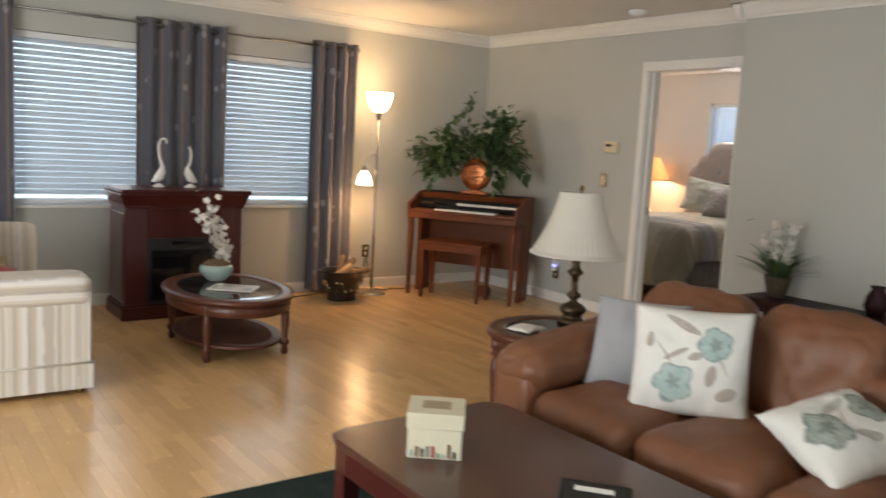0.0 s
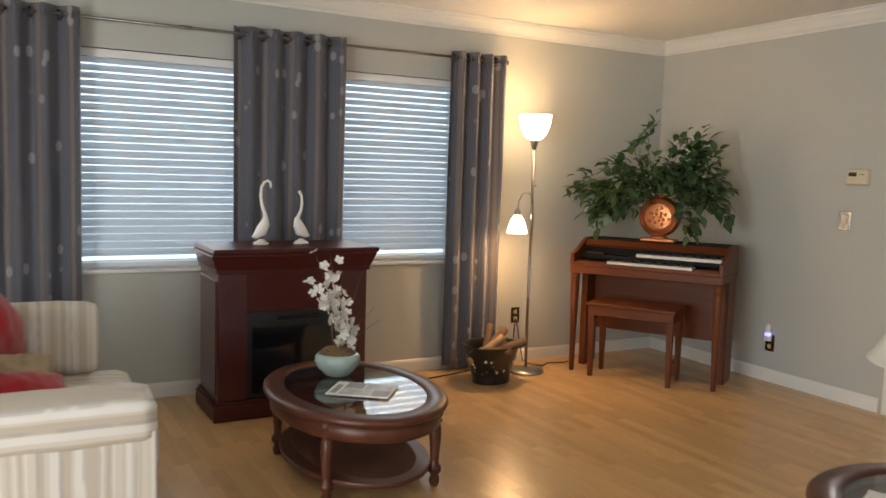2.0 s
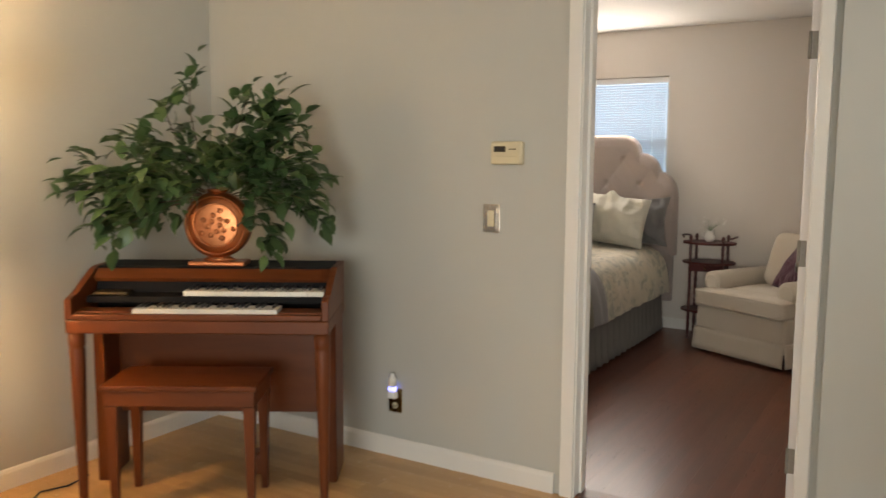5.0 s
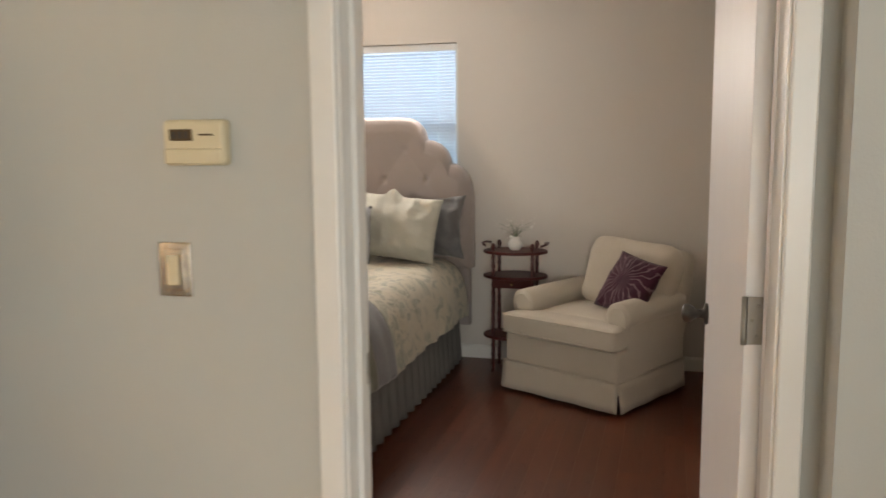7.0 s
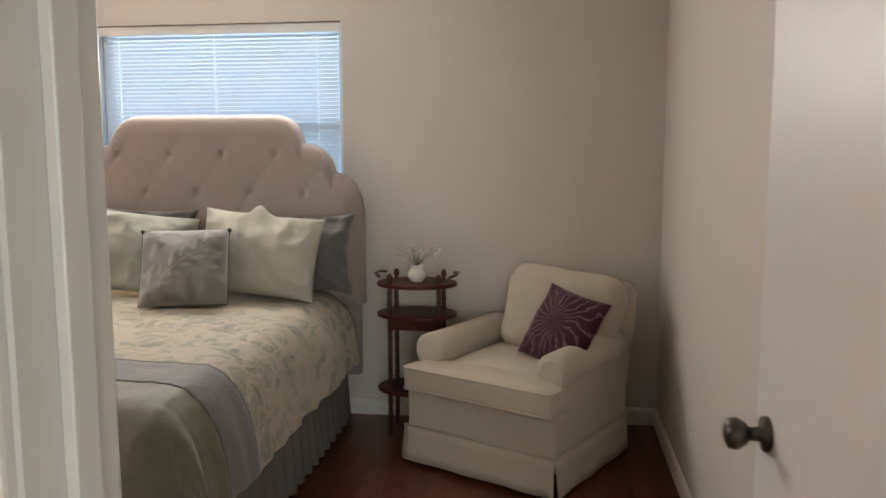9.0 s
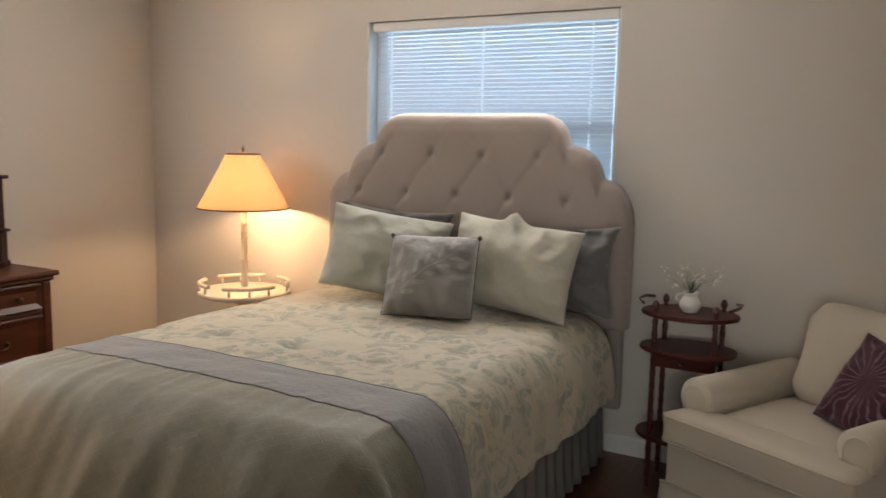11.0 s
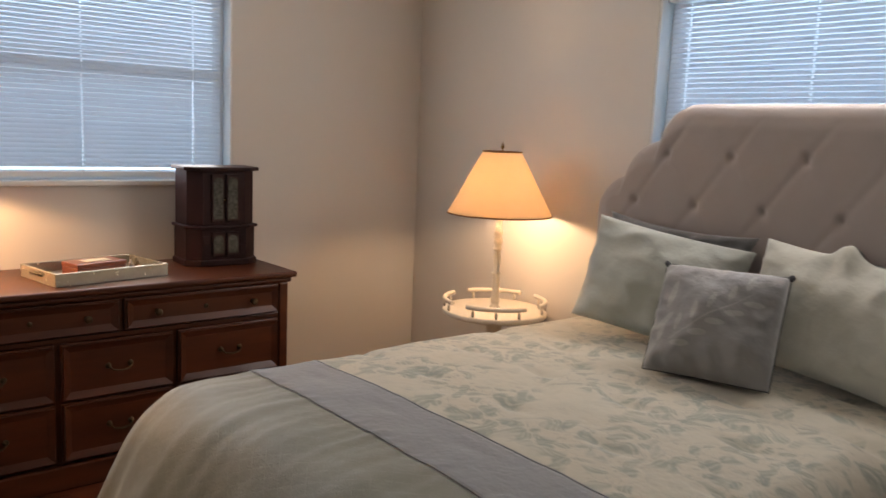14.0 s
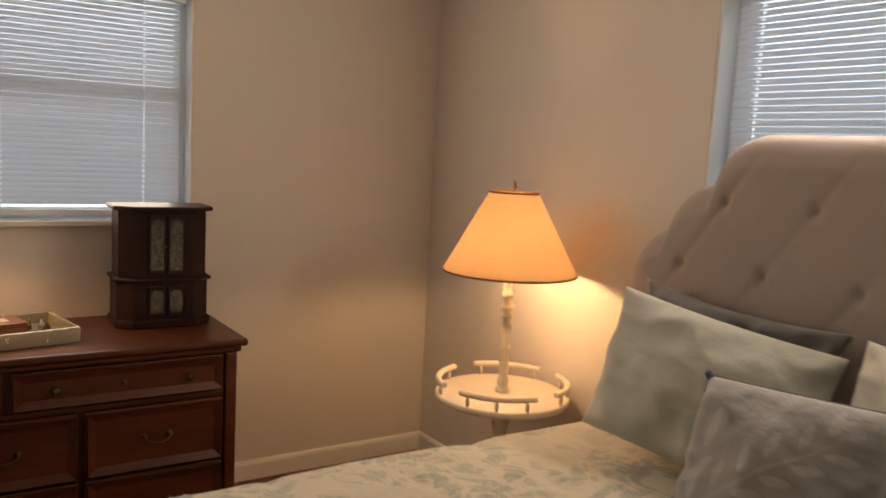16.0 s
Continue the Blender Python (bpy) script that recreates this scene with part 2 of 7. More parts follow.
BEIGEF = shade("fabric_beige_knit", (0.45, 0.36, 0.25), 0.9, other=(0.30, 0.23, 0.15), scale=25, amount=0.8, grain=200, bump=0.8, spec=0.2)
CREAM = shade("upholstery_cream_twill", (0.56, 0.50, 0.415), 0.85, other=(0.50, 0.44, 0.36), scale=4, amount=0.7, grain=380, bump=0.5, sheen=0.2, spec=0.2)
HEADB = shade("upholstery_dusty_linen", (0.385, 0.328, 0.303), 0.9, other=(0.34, 0.288, 0.265), scale=4, amount=0.7, grain=420, bump=0.5, sheen=0.3, spec=0.2)
SKIRT = shade("fabric_bed_skirt_grey", (0.20, 0.196, 0.188), 0.85, other=(0.15, 0.147, 0.142), scale=6, amount=0.8, grain=300, bump=0.3, spec=0.2)
CREAMP = shade("pillowcase_pale_cream", (0.545, 0.535, 0.465), 0.8, other=(0.475, 0.47, 0.41), scale=6, amount=0.8, grain=22, bump=0.5, sheen=0.2, spec=0.2, dist=0.01)
WHITEP = shade("pillowcase_pale_sage", (0.45, 0.465, 0.42), 0.8, other=(0.39, 0.41, 0.37), scale=6, amount=0.8, grain=24, bump=0.5, sheen=0.2, spec=0.2, dist=0.01)
SHADEW = shade("lampshade_white_pleated", (0.76, 0.73, 0.66), 0.8, scale=5, amount=0.2, grain=200, bump=0.2, translucent=0.3)
SHADEB = shade("lampshade_linen", (0.66, 0.53, 0.38), 0.8, scale=6, amount=0.3, grain=300, bump=0.2, translucent=0.55)
SHADEBIND = shade("lampshade_binding_brown", (0.20, 0.10, 0.04), 0.8)
WHITEWOOD = shade("painted_wood_cream", (0.70, 0.64, 0.54), 0.4, scale=8, amount=0.3, bump=0.06)
SLAT = shade("blind_slat_white", (0.80, 0.83, 0.86), 0.4, scale=3, amount=0.2, bump=0.02, translucent=0.48)
VINYL = shade("vinyl_white", (0.78, 0.79, 0.79), 0.35, scale=6, amount=0.2, bump=0.02)
BEIGEP = shade("plastic_almond", (0.66, 0.58, 0.40), 0.4, scale=15, amount=0.3, bump=0.03)
PAPER = shade("paper_white", (0.70, 0.69, 0.66), 0.45, other=(0.12, 0.12, 0.13), scale=22, amount=0.85, bump=0.0, coat=0.2)
PAPERW = shade("paper_plain", (0.72, 0.71, 0.68), 0.5, scale=9, amount=0.2)
TRAYM = shade("tray_mirrored_silver", (0.55, 0.50, 0.40), 0.25, 0.7, other=(0.38, 0.33, 0.25), scale=30, amount=0.8, bump=0.15)
ETCH = shade("etched_mirror_glass", (0.22, 0.21, 0.18), 0.25, 0.6, other=(0.02, 0.02, 0.017), scale=60, amount=1.0, bump=0.1)
REDWOOD = shade("box_red_wood", (0.20, 0.045, 0.018), 0.35, scale=12, amount=0.8, stretch=(1, 6, 6), coat=0.2)
JEWEL = shade("wood_jewelry_box_dark", (0.028, 0.006, 0.006), 0.5, other=(0.010, 0.003, 0.003), scale=4, amount=0.8, grain=40, stretch=(6, 6, 0.8), coat=0.04, spec=0.22)
BOXCARD = shade("card_box_cream", (0.66, 0.62, 0.47), 0.55, scale=14, amount=0.4, bump=0.05)
BASKET = shade("toleware_black", (0.010, 0.009, 0.009), 0.3, scale=20, bump=0.05, coat=0.3)
CORD = shade("cord_black", (0.015, 0.014, 0.014), 0.5)
BULB = glow("shade_glass_lit", (1.0, 0.72, 0.42), 19.0)
SKYGLOW = glow("outdoor_haze", (0.50, 0.75, 1.0), 2.0)
SKYGLOW_B = glow("outdoor_haze_garden_side", (0.37, 0.65, 1.0), 3.1)
NIGHTL = glow("night_light_blue", (0.15, 0.2, 1.0), 2.5)
PANE = glass("window_glass")
TABGLASS = glass("table_glass_smoked", (0.60, 0.63, 0.62), 0.02)


def stripes(nt, p, old):
    """Irregular ticking stripes along the cloth's x."""
    x = axes(nt, p)[0]
    wob = node(nt, "ShaderNodeTexNoise", Scale=5.0, Detail=2.0)
    nt.links.new(p, wob.inputs["Vector"])
    xs = calc(nt, "ADD", x, calc(nt, "MULTIPLY", wob.outputs[0], 0.012))
    n1 = node(nt, "ShaderNodeTexNoise", Scale=1.0, Detail=1.0)
    n1.noise_dimensions = "1D"
    nt.links.new(calc(nt, "MULTIPLY", xs, 26.0), n1.inputs["W"])
    n2 = node(nt, "ShaderNodeTexNoise", Scale=1.0, Detail=0.0)
    n2.noise_dimensions = "1D"
    nt.links.new(calc(nt, "MULTIPLY", xs, 45.0), n2.inputs["W"])
    brk = node(nt, "ShaderNodeTexNoise", Scale=9.0, Detail=2.0)
    nt.links.new(p, brk.inputs["Vector"])
    c = mixed(nt, band(nt, n1.outputs[0], 0.42, 0.50), (0.50, 0.445, 0.37), (0.60, 0.56, 0.49))
    c = mixed(nt, band(nt, n1.outputs[0], 0.56, 0.60), c, (0.68, 0.66, 0.625))
    thin = calc(nt, "MULTIPLY", band(nt, n2.outputs[0], 0.63, 0.68), band(nt, brk.outputs[0], 0.40, 0.52))
    return mixed(nt, calc(nt, "MULTIPLY", thin, 0.5), c, (0.36, 0.35, 0.355))


def striped(name, turn):
    m = shade(name, (0.6, 0.55, 0.47), 0.85, grain=320, bump=0.5, sheen=0.2, spec=0.2)
    mp = [n for n in m.node_tree.nodes if n.type == "MAPPING"][0]
    mp.inputs["Rotation"].default_value = turn
    return pattern(m, stripes)


STRIPE_X = striped("upholstery_stripe_along_depth", (0, 0, 0))
STRIPE_Y = striped("upholstery_stripe_along_width", (0, 0, radians(90)))
STRIPE_Z = striped("upholstery_stripe_lengthwise", (0, radians(90), 0))


def leaves_motif(nt, p, old):
    """Dark grey curtain cloth with bronze bands and pale leaf sprigs."""
    x, y, z = axes(nt, p)
    bandn = calc(nt, "ABSOLUTE", calc(nt, "SUBTRACT", calc(nt, "FRACT", calc(nt, "MULTIPLY", x, 6.4)), 0.5))
    c = mixed(nt, calc(nt, "MULTIPLY", band(nt, bandn, 0.43, 0.46), 0.7), old, (0.21, 0.155, 0.125))
    v = nt.nodes.new("ShaderNodeTexVoronoi")
    v.inputs["Scale"].default_value, v.inputs["Randomness"].default_value = 1.0, 0.75
    cmb = nt.nodes.new("ShaderNodeCombineXYZ")
    nt.links.new(calc(nt, "MULTIPLY", x, 17.0), cmb.inputs[0])
    nt.links.new(calc(nt, "MULTIPLY", z, 8.5), cmb.inputs[2])
    nt.links.new(cmb.outputs[0], v.inputs["Vector"])
    spot = calc(nt, "SUBTRACT", 1.0, band(nt, v.outputs["Distance"], 0.22, 0.30))
    c = mixed(nt, calc(nt, "MULTIPLY", calc(nt, "MULTIPLY", spot, band(nt, axes(nt, v.outputs["Color"])[0], 0.26, 0.30)), 0.55), c, (0.40, 0.40, 0.42))
    w = nt.nodes.new("ShaderNodeTexWave")
    w.inputs["Scale"].default_value, w.inputs["Distortion"].default_value = 1.6, 9.0
    w.inputs["Detail"].default_value, w.inputs["Detail Scale"].default_value = 1.0, 0.8
    nt.links.new(cmb.outputs[0], w.inputs["Vector"])
    return mixed(nt, calc(nt, "MULTIPLY", band(nt, w.outputs["Fac"], 0.97, 0.99), 0.45), c, (0.34, 0.335, 0.35))


CURTAIN = pattern(shade("curtain_cloth_charcoal", (0.098, 0.100, 0.126), 0.7, other=(0.078, 0.08, 0.104), scale=3, amount=0.6, grain=260, bump=0.25, sheen=0.3, spec=0.25, translucent=0.06), leaves_motif)


def damask(dark, cream):
    """Soft-edged scroll leaves in drifts on a cream ground."""
    def build(nt, p, old):
        drift = node(nt, "ShaderNodeTexNoise", Scale=5.2, Detail=1.0)
        swirl = node(nt, "ShaderNodeTexNoise", Scale=7.0, Detail=1.0)
        nt.links.new(p, drift.inputs["Vector"]), nt.links.new(p, swirl.inputs["Vector"])
        bend = nt.nodes.new("ShaderNodeVectorMath")
        bend.operation = "MULTIPLY_ADD"
        bend.inputs[1].default_value = (0.22, 0.22, 0.22)
        nt.links.new(swirl.outputs["Color"], bend.inputs[0]), nt.links.new(p, bend.inputs[2])
        c = cream
        for turn, along, across, reach, weight in ((0.5, 8.0, 17.0, 0.40, 0.8), (2.1, 11.0, 25.0, 0.38, 0.7)):
            mp = nt.nodes.new("ShaderNodeMapping")
            mp.vector_type = "TEXTURE"
            mp.inputs["Rotation"].default_value = (0, 0, turn)
            mp.inputs["Scale"].default_value = (1 / along, 1 / across, 1 / across)
            nt.links.new(bend.outputs[0], mp.inputs["Vector"])
            v = nt.nodes.new("ShaderNodeTexVoronoi")
            v.inputs["Scale"].default_value = 1.0
            nt.links.new(mp.outputs[0], v.inputs["Vector"])
            leaf = calc(nt, "SUBTRACT", 1.0, band(nt, v.outputs["Distance"], reach, reach + 0.14))
            vein = band(nt, v.outputs["Distance"], 0.03, 0.16)
            some = band(nt, axes(nt, v.outputs["Color"])[0], 0.25, 0.40)
            mx, my, mz = axes(nt, mp.outputs[0])
            comb = calc(nt, "FRACT", calc(nt, "ADD", calc(nt, "MULTIPLY", mx, 3.6), calc(nt, "MULTIPLY", my, 1.7)))
            feather = band(nt, calc(nt, "ABSOLUTE", calc(nt, "SUBTRACT", comb, 0.5)), 0.10, 0.30)
            f = calc(nt, "MULTIPLY", calc(nt, "MULTIPLY", leaf, some), calc(nt, "ADD", 0.25, calc(nt, "ADD", calc(nt, "MULTIPLY", vein, 0.25), calc(nt, "MULTIPLY", feather, 0.5))))
            f = calc(nt, "MULTIPLY", f, calc(nt, "ADD", 0.15, calc(nt, "MULTIPLY", band(nt, drift.outputs[0], 0.37, 0.50), 0.85)))
            c = mixed(nt, calc(nt, "MULTIPLY", f, weight), c, dark)
        curl = node(nt, "ShaderNodeTexNoise", Scale=11.0, Detail=0.6, Distortion=2.2)
        nt.links.new(p, curl.inputs["Vector"])
        ring = calc(nt, "ABSOLUTE", calc(nt, "SUBTRACT", calc(nt, "FRACT", calc(nt, "MULTIPLY", curl.outputs[0], 4.0)), 0.5))
        line = calc(nt, "MULTIPLY", band(nt, ring, 0.43, 0.48), band(nt, drift.outputs[0], 0.38, 0.50))
        return mixed(nt, calc(nt, "MULTIPLY", line, 0.45), c, dark)
    return build


FLORAL = pattern(shade("quilt_cream_floral", (0.6, 0.55, 0.42), 0.8, grain=40, bump=0.4, sheen=0.2, spec=0.2, dist=0.007), damask((0.255, 0.275, 0.235), (0.50, 0.462, 0.37)))


def quilted(nt, p, old):
    x, y, z = axes(nt, p)
    s = 17.0
    lines = []
    for sign in (1, -1):
        d = calc(nt, "FRACT", calc(nt, "MULTIPLY", calc(nt, "ADD", calc(nt, "ADD", x, z), calc(nt, "MULTIPLY", y, sign)), s))
        lines.append(band(nt, calc(nt, "ABSOLUTE", calc(nt, "SUBTRACT", d, 0.5)), 0.455, 0.485))
    seams = calc(nt, "MAXIMUM", lines[0], lines[1])
    bsdf = nt.nodes["Principled BSDF"]
    crinkle = node(nt, "ShaderNodeTexNoise", Scale=34.0, Detail=3.0)
    nt.links.new(p, crinkle.inputs["Vector"])
    relief = nt.nodes.new("ShaderNodeBump")
    relief.inputs["Strength"].default_value, relief.inputs["Distance"].default_value = 0.24, 0.005
    nt.links.new(calc(nt, "SUBTRACT", crinkle.outputs[0], calc(nt, "MULTIPLY", seams, 0.6)), relief.inputs["Height"])
    nt.links.new(bsdf.inputs["Normal"].links[0].from_socket, relief.inputs["Normal"])
    nt.links.new(relief.outputs[0], bsdf.inputs["Normal"])
    return mixed(nt, calc(nt, "MULTIPLY", seams, 0.07), old, (0.36, 0.37, 0.30))


FOOTQ = pattern(shade("quilt_sage_satin", (0.172, 0.171, 0.126), 0.60, other=(0.138, 0.139, 0.102), scale=5, amount=0.7, grain=220, bump=0.3, sheen=0.4), quilted)
BANDQ = shade("quilt_band_grey", (0.235, 0.24, 0.25), 0.7, other=(0.195, 0.20, 0.21), scale=12, amount=0.7, grain=60, bump=0.5, sheen=0.3, spec=0.2, dist=0.006)


def blossoms(flowers, leaves, petal_a, petal_b, leaf):
    """Printed cloth: loose watercolour blossoms (x, y, radius) and long leaves (x, y, angle, length, width) on white."""
    def build(nt, p, old):
        wob = node(nt, "ShaderNodeTexNoise", Scale=16.0, Detail=2.0)
        nt.links.new(p, wob.inputs["Vector"])
        wash = node(nt, "ShaderNodeTexNoise", Scale=38.0, Detail=3.0, Distortion=1.0)
        nt.links.new(p, wash.inputs["Vector"])
        x, y, z = axes(nt, p)
        wv = calc(nt, "MULTIPLY", calc(nt, "SUBTRACT", wob.outputs[0], 0.5), 0.035)
        c = old
        for lx, ly, ang, ln, wd in leaves:
            ca, sa = math.cos(ang), math.sin(ang)
            dx, dy = calc(nt, "SUBTRACT", x, lx), calc(nt, "SUBTRACT", y, ly)
            u = calc(nt, "DIVIDE", calc(nt, "ADD", calc(nt, "MULTIPLY", dx, ca), calc(nt, "MULTIPLY", dy, sa)), ln / 2)
            v = calc(nt, "DIVIDE", calc(nt, "ADD", calc(nt, "SUBTRACT", calc(nt, "MULTIPLY", dy, ca), calc(nt, "MULTIPLY", dx, sa)), calc(nt, "MULTIPLY", wv, 0.35)), wd / 2)
            r = calc(nt, "ADD", calc(nt, "MULTIPLY", u, u), calc(nt, "MULTIPLY", v, v))
            f = calc(nt, "MULTIPLY", calc(nt, "SUBTRACT", 1.0, band(nt, r, 0.8, 1.1)), calc(nt, "ADD", 0.45, calc(nt, "MULTIPLY", wash.outputs[0], 0.7)))
            c = mixed(nt, f, c, leaf)
        for fx, fy, rad in flowers:
            dx, dy = calc(nt, "SUBTRACT", x, fx), calc(nt, "SUBTRACT", y, fy)
            r = calc(nt, "SQRT", calc(nt, "ADD", calc(nt, "MULTIPLY", dx, dx), calc(nt, "MULTIPLY", dy, dy)))
            ang = calc(nt, "ARCTAN2", dy, dx)
            lobes = calc(nt, "MULTIPLY", calc(nt, "ABSOLUTE", calc(nt, "SINE", calc(nt, "MULTIPLY", ang, 2.5))), rad * 0.22)
            rr = calc(nt, "DIVIDE", calc(nt, "SUBTRACT", calc(nt, "ADD", r, wv), lobes), rad * 0.85)
            inside = calc(nt, "SUBTRACT", 1.0, band(nt, rr, 0.88, 1.05))
            c = mixed(nt, calc(nt, "MULTIPLY", inside, calc(nt, "ADD", 0.4, calc(nt, "MULTIPLY", wash.outputs[0], 0.85))), c, petal_a)
            rim = calc(nt, "MULTIPLY", inside, band(nt, calc(nt, "ADD", rr, calc(nt, "MULTIPLY", wash.outputs[0], 0.5)), 1.0, 1.18))
            heart = calc(nt, "SUBTRACT", 1.0, band(nt, rr, 0.10, 0.30))
            c = mixed(nt, calc(nt, "MULTIPLY", calc(nt, "MAXIMUM", rim, heart), 0.65), c, petal_b)
        return c
    return build


def print_cloth(name, *args):
    return pattern(shade(name, (0.74, 0.73, 0.69), 0.85, other=(0.69, 0.68, 0.64), scale=5, grain=280, bump=0.3, spec=0.2), blossoms(*args))


PILLOWFL = print_cloth("pillow_white_with_teal_flowers", ((0.085, 0.065, 0.062), (-0.055, -0.085, 0.072)),
                       ((-0.03, 0.13, -0.5, 0.15, 0.030), (-0.145, 0.065, 1.5, 0.06, 0.030), (-0.05, 0.02, 0.5, 0.10, 0.018), (-0.09, 0.02, -0.95, 0.11, 0.007), (0.02, 0.015, 0.35, 0.06, 0.028),
                        (0.075, -0.05, 1.35, 0.08, 0.036), (0.13, -0.11, 0.4, 0.08, 0.045), (0.11, 0.0, -1.1, 0.10, 0.006)), (0.32, 0.47, 0.45), (0.22, 0.25, 0.24), (0.34, 0.29, 0.25))
PILLOWGR = print_cloth("pillow_white_with_green_flowers", ((-0.11, 0.0, 0.075), (0.12, 0.04, 0.07)),
                       ((0.0, 0.08, 0.3, 0.13, 0.035), (0.01, -0.06, -0.4, 0.10, 0.04), (-0.02, 0.02, 0.9, 0.11, 0.008)), (0.24, 0.29, 0.25), (0.13, 0.16, 0.14), (0.38, 0.37, 0.32))
SPRIG = [(-0.12 + 0.024 * k + 0.022 * (k % 2 * 2 - 1), -0.09 + 0.019 * k - 0.024 * (k % 2 * 2 - 1), 0.65 + (0.75 if k % 2 == 0 else -0.55), 0.058, 0.020) for k in range(11)]
SPRIG += [(0.0, 0.0, 0.67, 0.30, 0.006), (-0.13, 0.06, 1.3, 0.09, 0.024), (-0.14, -0.03, 0.9, 0.08, 0.022), (0.13, 0.13, 0.3, 0.07, 0.02)]
EMBROID = pattern(shade("cushion_grey_embroidered", (0.265, 0.262, 0.262), 0.6, other=(0.215, 0.213, 0.217), scale=7, amount=0.8, grain=34, bump=0.5, dist=0.008, sheen=0.5, spec=0.3), blossoms((), SPRIG, (0.4, 0.4, 0.4), (0.4, 0.4, 0.4), (0.35, 0.34, 0.333)))


def burst(nt, p, old):
    x, y, z = axes(nt, p)
    ang = calc(nt, "ARCTAN2", calc(nt, "SUBTRACT", y, 0.02), calc(nt, "ADD", x, 0.03))
    r = calc(nt, "SQRT", calc(nt, "ADD", calc(nt, "MULTIPLY", x, x), calc(nt, "MULTIPLY", y, y)))
    n = node(nt, "ShaderNodeTexNoise", Scale=9.0, Detail=3.0)
    nt.links.new(p, n.inputs["Vector"])
    a2 = calc(nt, "ADD", calc(nt, "MULTIPLY", ang, 3.5), calc(nt, "MULTIPLY", n.outputs[0], 3.4))
    ray = calc(nt, "ABSOLUTE", calc(nt, "SUBTRACT", calc(nt, "FRACT", a2), 0.5))
    ring = calc(nt, "MULTIPLY", band(nt, r, 0.03, 0.06), calc(nt, "SUBTRACT", 1.0, band(nt, r, 0.19, 0.24)))
    return mixed(nt, calc(nt, "MULTIPLY", calc(nt, "MULTIPLY", band(nt, ray, 0.36, 0.44), ring), 0.5), old, (0.26, 0.17, 0.20))


PURPLE = pattern(shade("cushion_plum_velvet", (0.06, 0.008, 0.024), 0.6, other=(0.03, 0.004, 0.012), scale=9, amount=0.9, grain=260, bump=0.3, sheen=0.12, spec=0.2), burst)

# ---- shape helpers ----
def put(bm, tmp, m=None):
    """Adds the bmesh tmp to bm, moved by m."""
    if m is not None:
        tmp.transform(m)
    me = bpy.data.meshes.new("tmp")
    tmp.to_mesh(me)
    tmp.free()
    bm.from_mesh(me)
    bpy.data.meshes.remove(me)
    return bm


def box(bm, x0, y0, z0, x1, y1, z1, bevel=0.0, seg=2, m=None):
    t = bmesh.new()
    bmesh.ops.create_cube(t, size=1)
    t.transform(Matrix.Translation(((x0 + x1) / 2, (y0 + y1) / 2, (z0 + z1) / 2)) @ Matrix.Diagonal((abs(x1 - x0), abs(y1 - y0), abs(z1 - z0), 1)))
    if bevel:
        bmesh.ops.bevel(t, geom=t.edges[:], offset=bevel, segments=seg, profile=0.5, affect="EDGES")
    return put(bm, t, m)


def lathe(bm, profile, n=24, m=None, sx=1.0, sy=1.0, caps=True):
    """A turned shape from (radius, height) pairs, bottom first."""
    t = bmesh.new()
    rings = []
    for r, z in profile:
        rings.append([t.verts.new((r * sx * math.cos(2 * math.pi * i / n), r * sy * math.sin(2 * math.pi * i / n), z)) for i in range(n)])
    for a, b in zip(rings, rings[1:]):
        for i in range(n):
            t.faces.new((a[i], a[(i + 1) % n], b[(i + 1) % n], b[i]))
    if caps and profile[0][0] > 1e-4:
        t.faces.new(rings[0][::-1])
    if caps and profile[-1][0] > 1e-4:
        t.faces.new(rings[-1])
    bmesh.ops.remove_doubles(t, verts=t.verts[:], dist=1e-5)
    for f in t.faces:
        f.smooth = True
    return put(bm, t, m)


def tube(bm, pts, r, n=8, r_end=None):
    """A round rod along points."""
    pts = [Vector(p) for p in pts]
    rings = []
    up = Vector((0.13, 0.31, 0.94)).normalized()
    for i, p in enumerate(pts):
        d = (pts[min(i + 1, len(pts) - 1)] - pts[max(i - 1, 0)]).normalized()
        a = d.cross(up)
        a = a.normalized() if a.length > 1e-3 else d.orthogonal().normalized()
        b = d.cross(a)
        rr = r if r_end is None else r + (r_end - r) * i / (len(pts) - 1)
        rings.append([bm.verts.new(p + (a * math.cos(2 * math.pi * k / n) + b * math.sin(2 * math.pi * k / n)) * rr) for k in range(n)])
    for u, v in zip(rings, rings[1:]):
        for k in range(n):
            bm.faces.new((u[k], u[(k + 1) % n], v[(k + 1) % n], v[k])).smooth = True
    bm.faces.new(rings[0][::-1]), bm.faces.new(rings[-1])
    return bm


def prism(bm, outline, z0, z1, m=None, bevel=0.0, seg=2):
    """An upright slab over a closed outline of (x, y)."""
    t = bmesh.new()
    f = t.faces.new([t.verts.new((x, y, z0)) for x, y in outline])
    top = bmesh.ops.extrude_face_region(t, geom=[f])
    bmesh.ops.translate(t, vec=(0, 0, z1 - z0), verts=[v for v in top["geom"] if isinstance(v, bmesh.types.BMVert)])
    bmesh.ops.recalc_face_normals(t, faces=t.faces[:])
    if bevel:
        rim = [e for e in t.edges if abs(e.verts[0].co.z - e.verts[1].co.z) < 1e-6]
        bmesh.ops.bevel(t, geom=rim, offset=bevel, segments=seg, profile=0.5, affect="EDGES")
    return put(bm, t, m)


def oval(a, b, n=48):
    return [(a * math.cos(2 * math.pi * i / n), b * math.sin(2 * math.pi * i / n)) for i in range(n)]


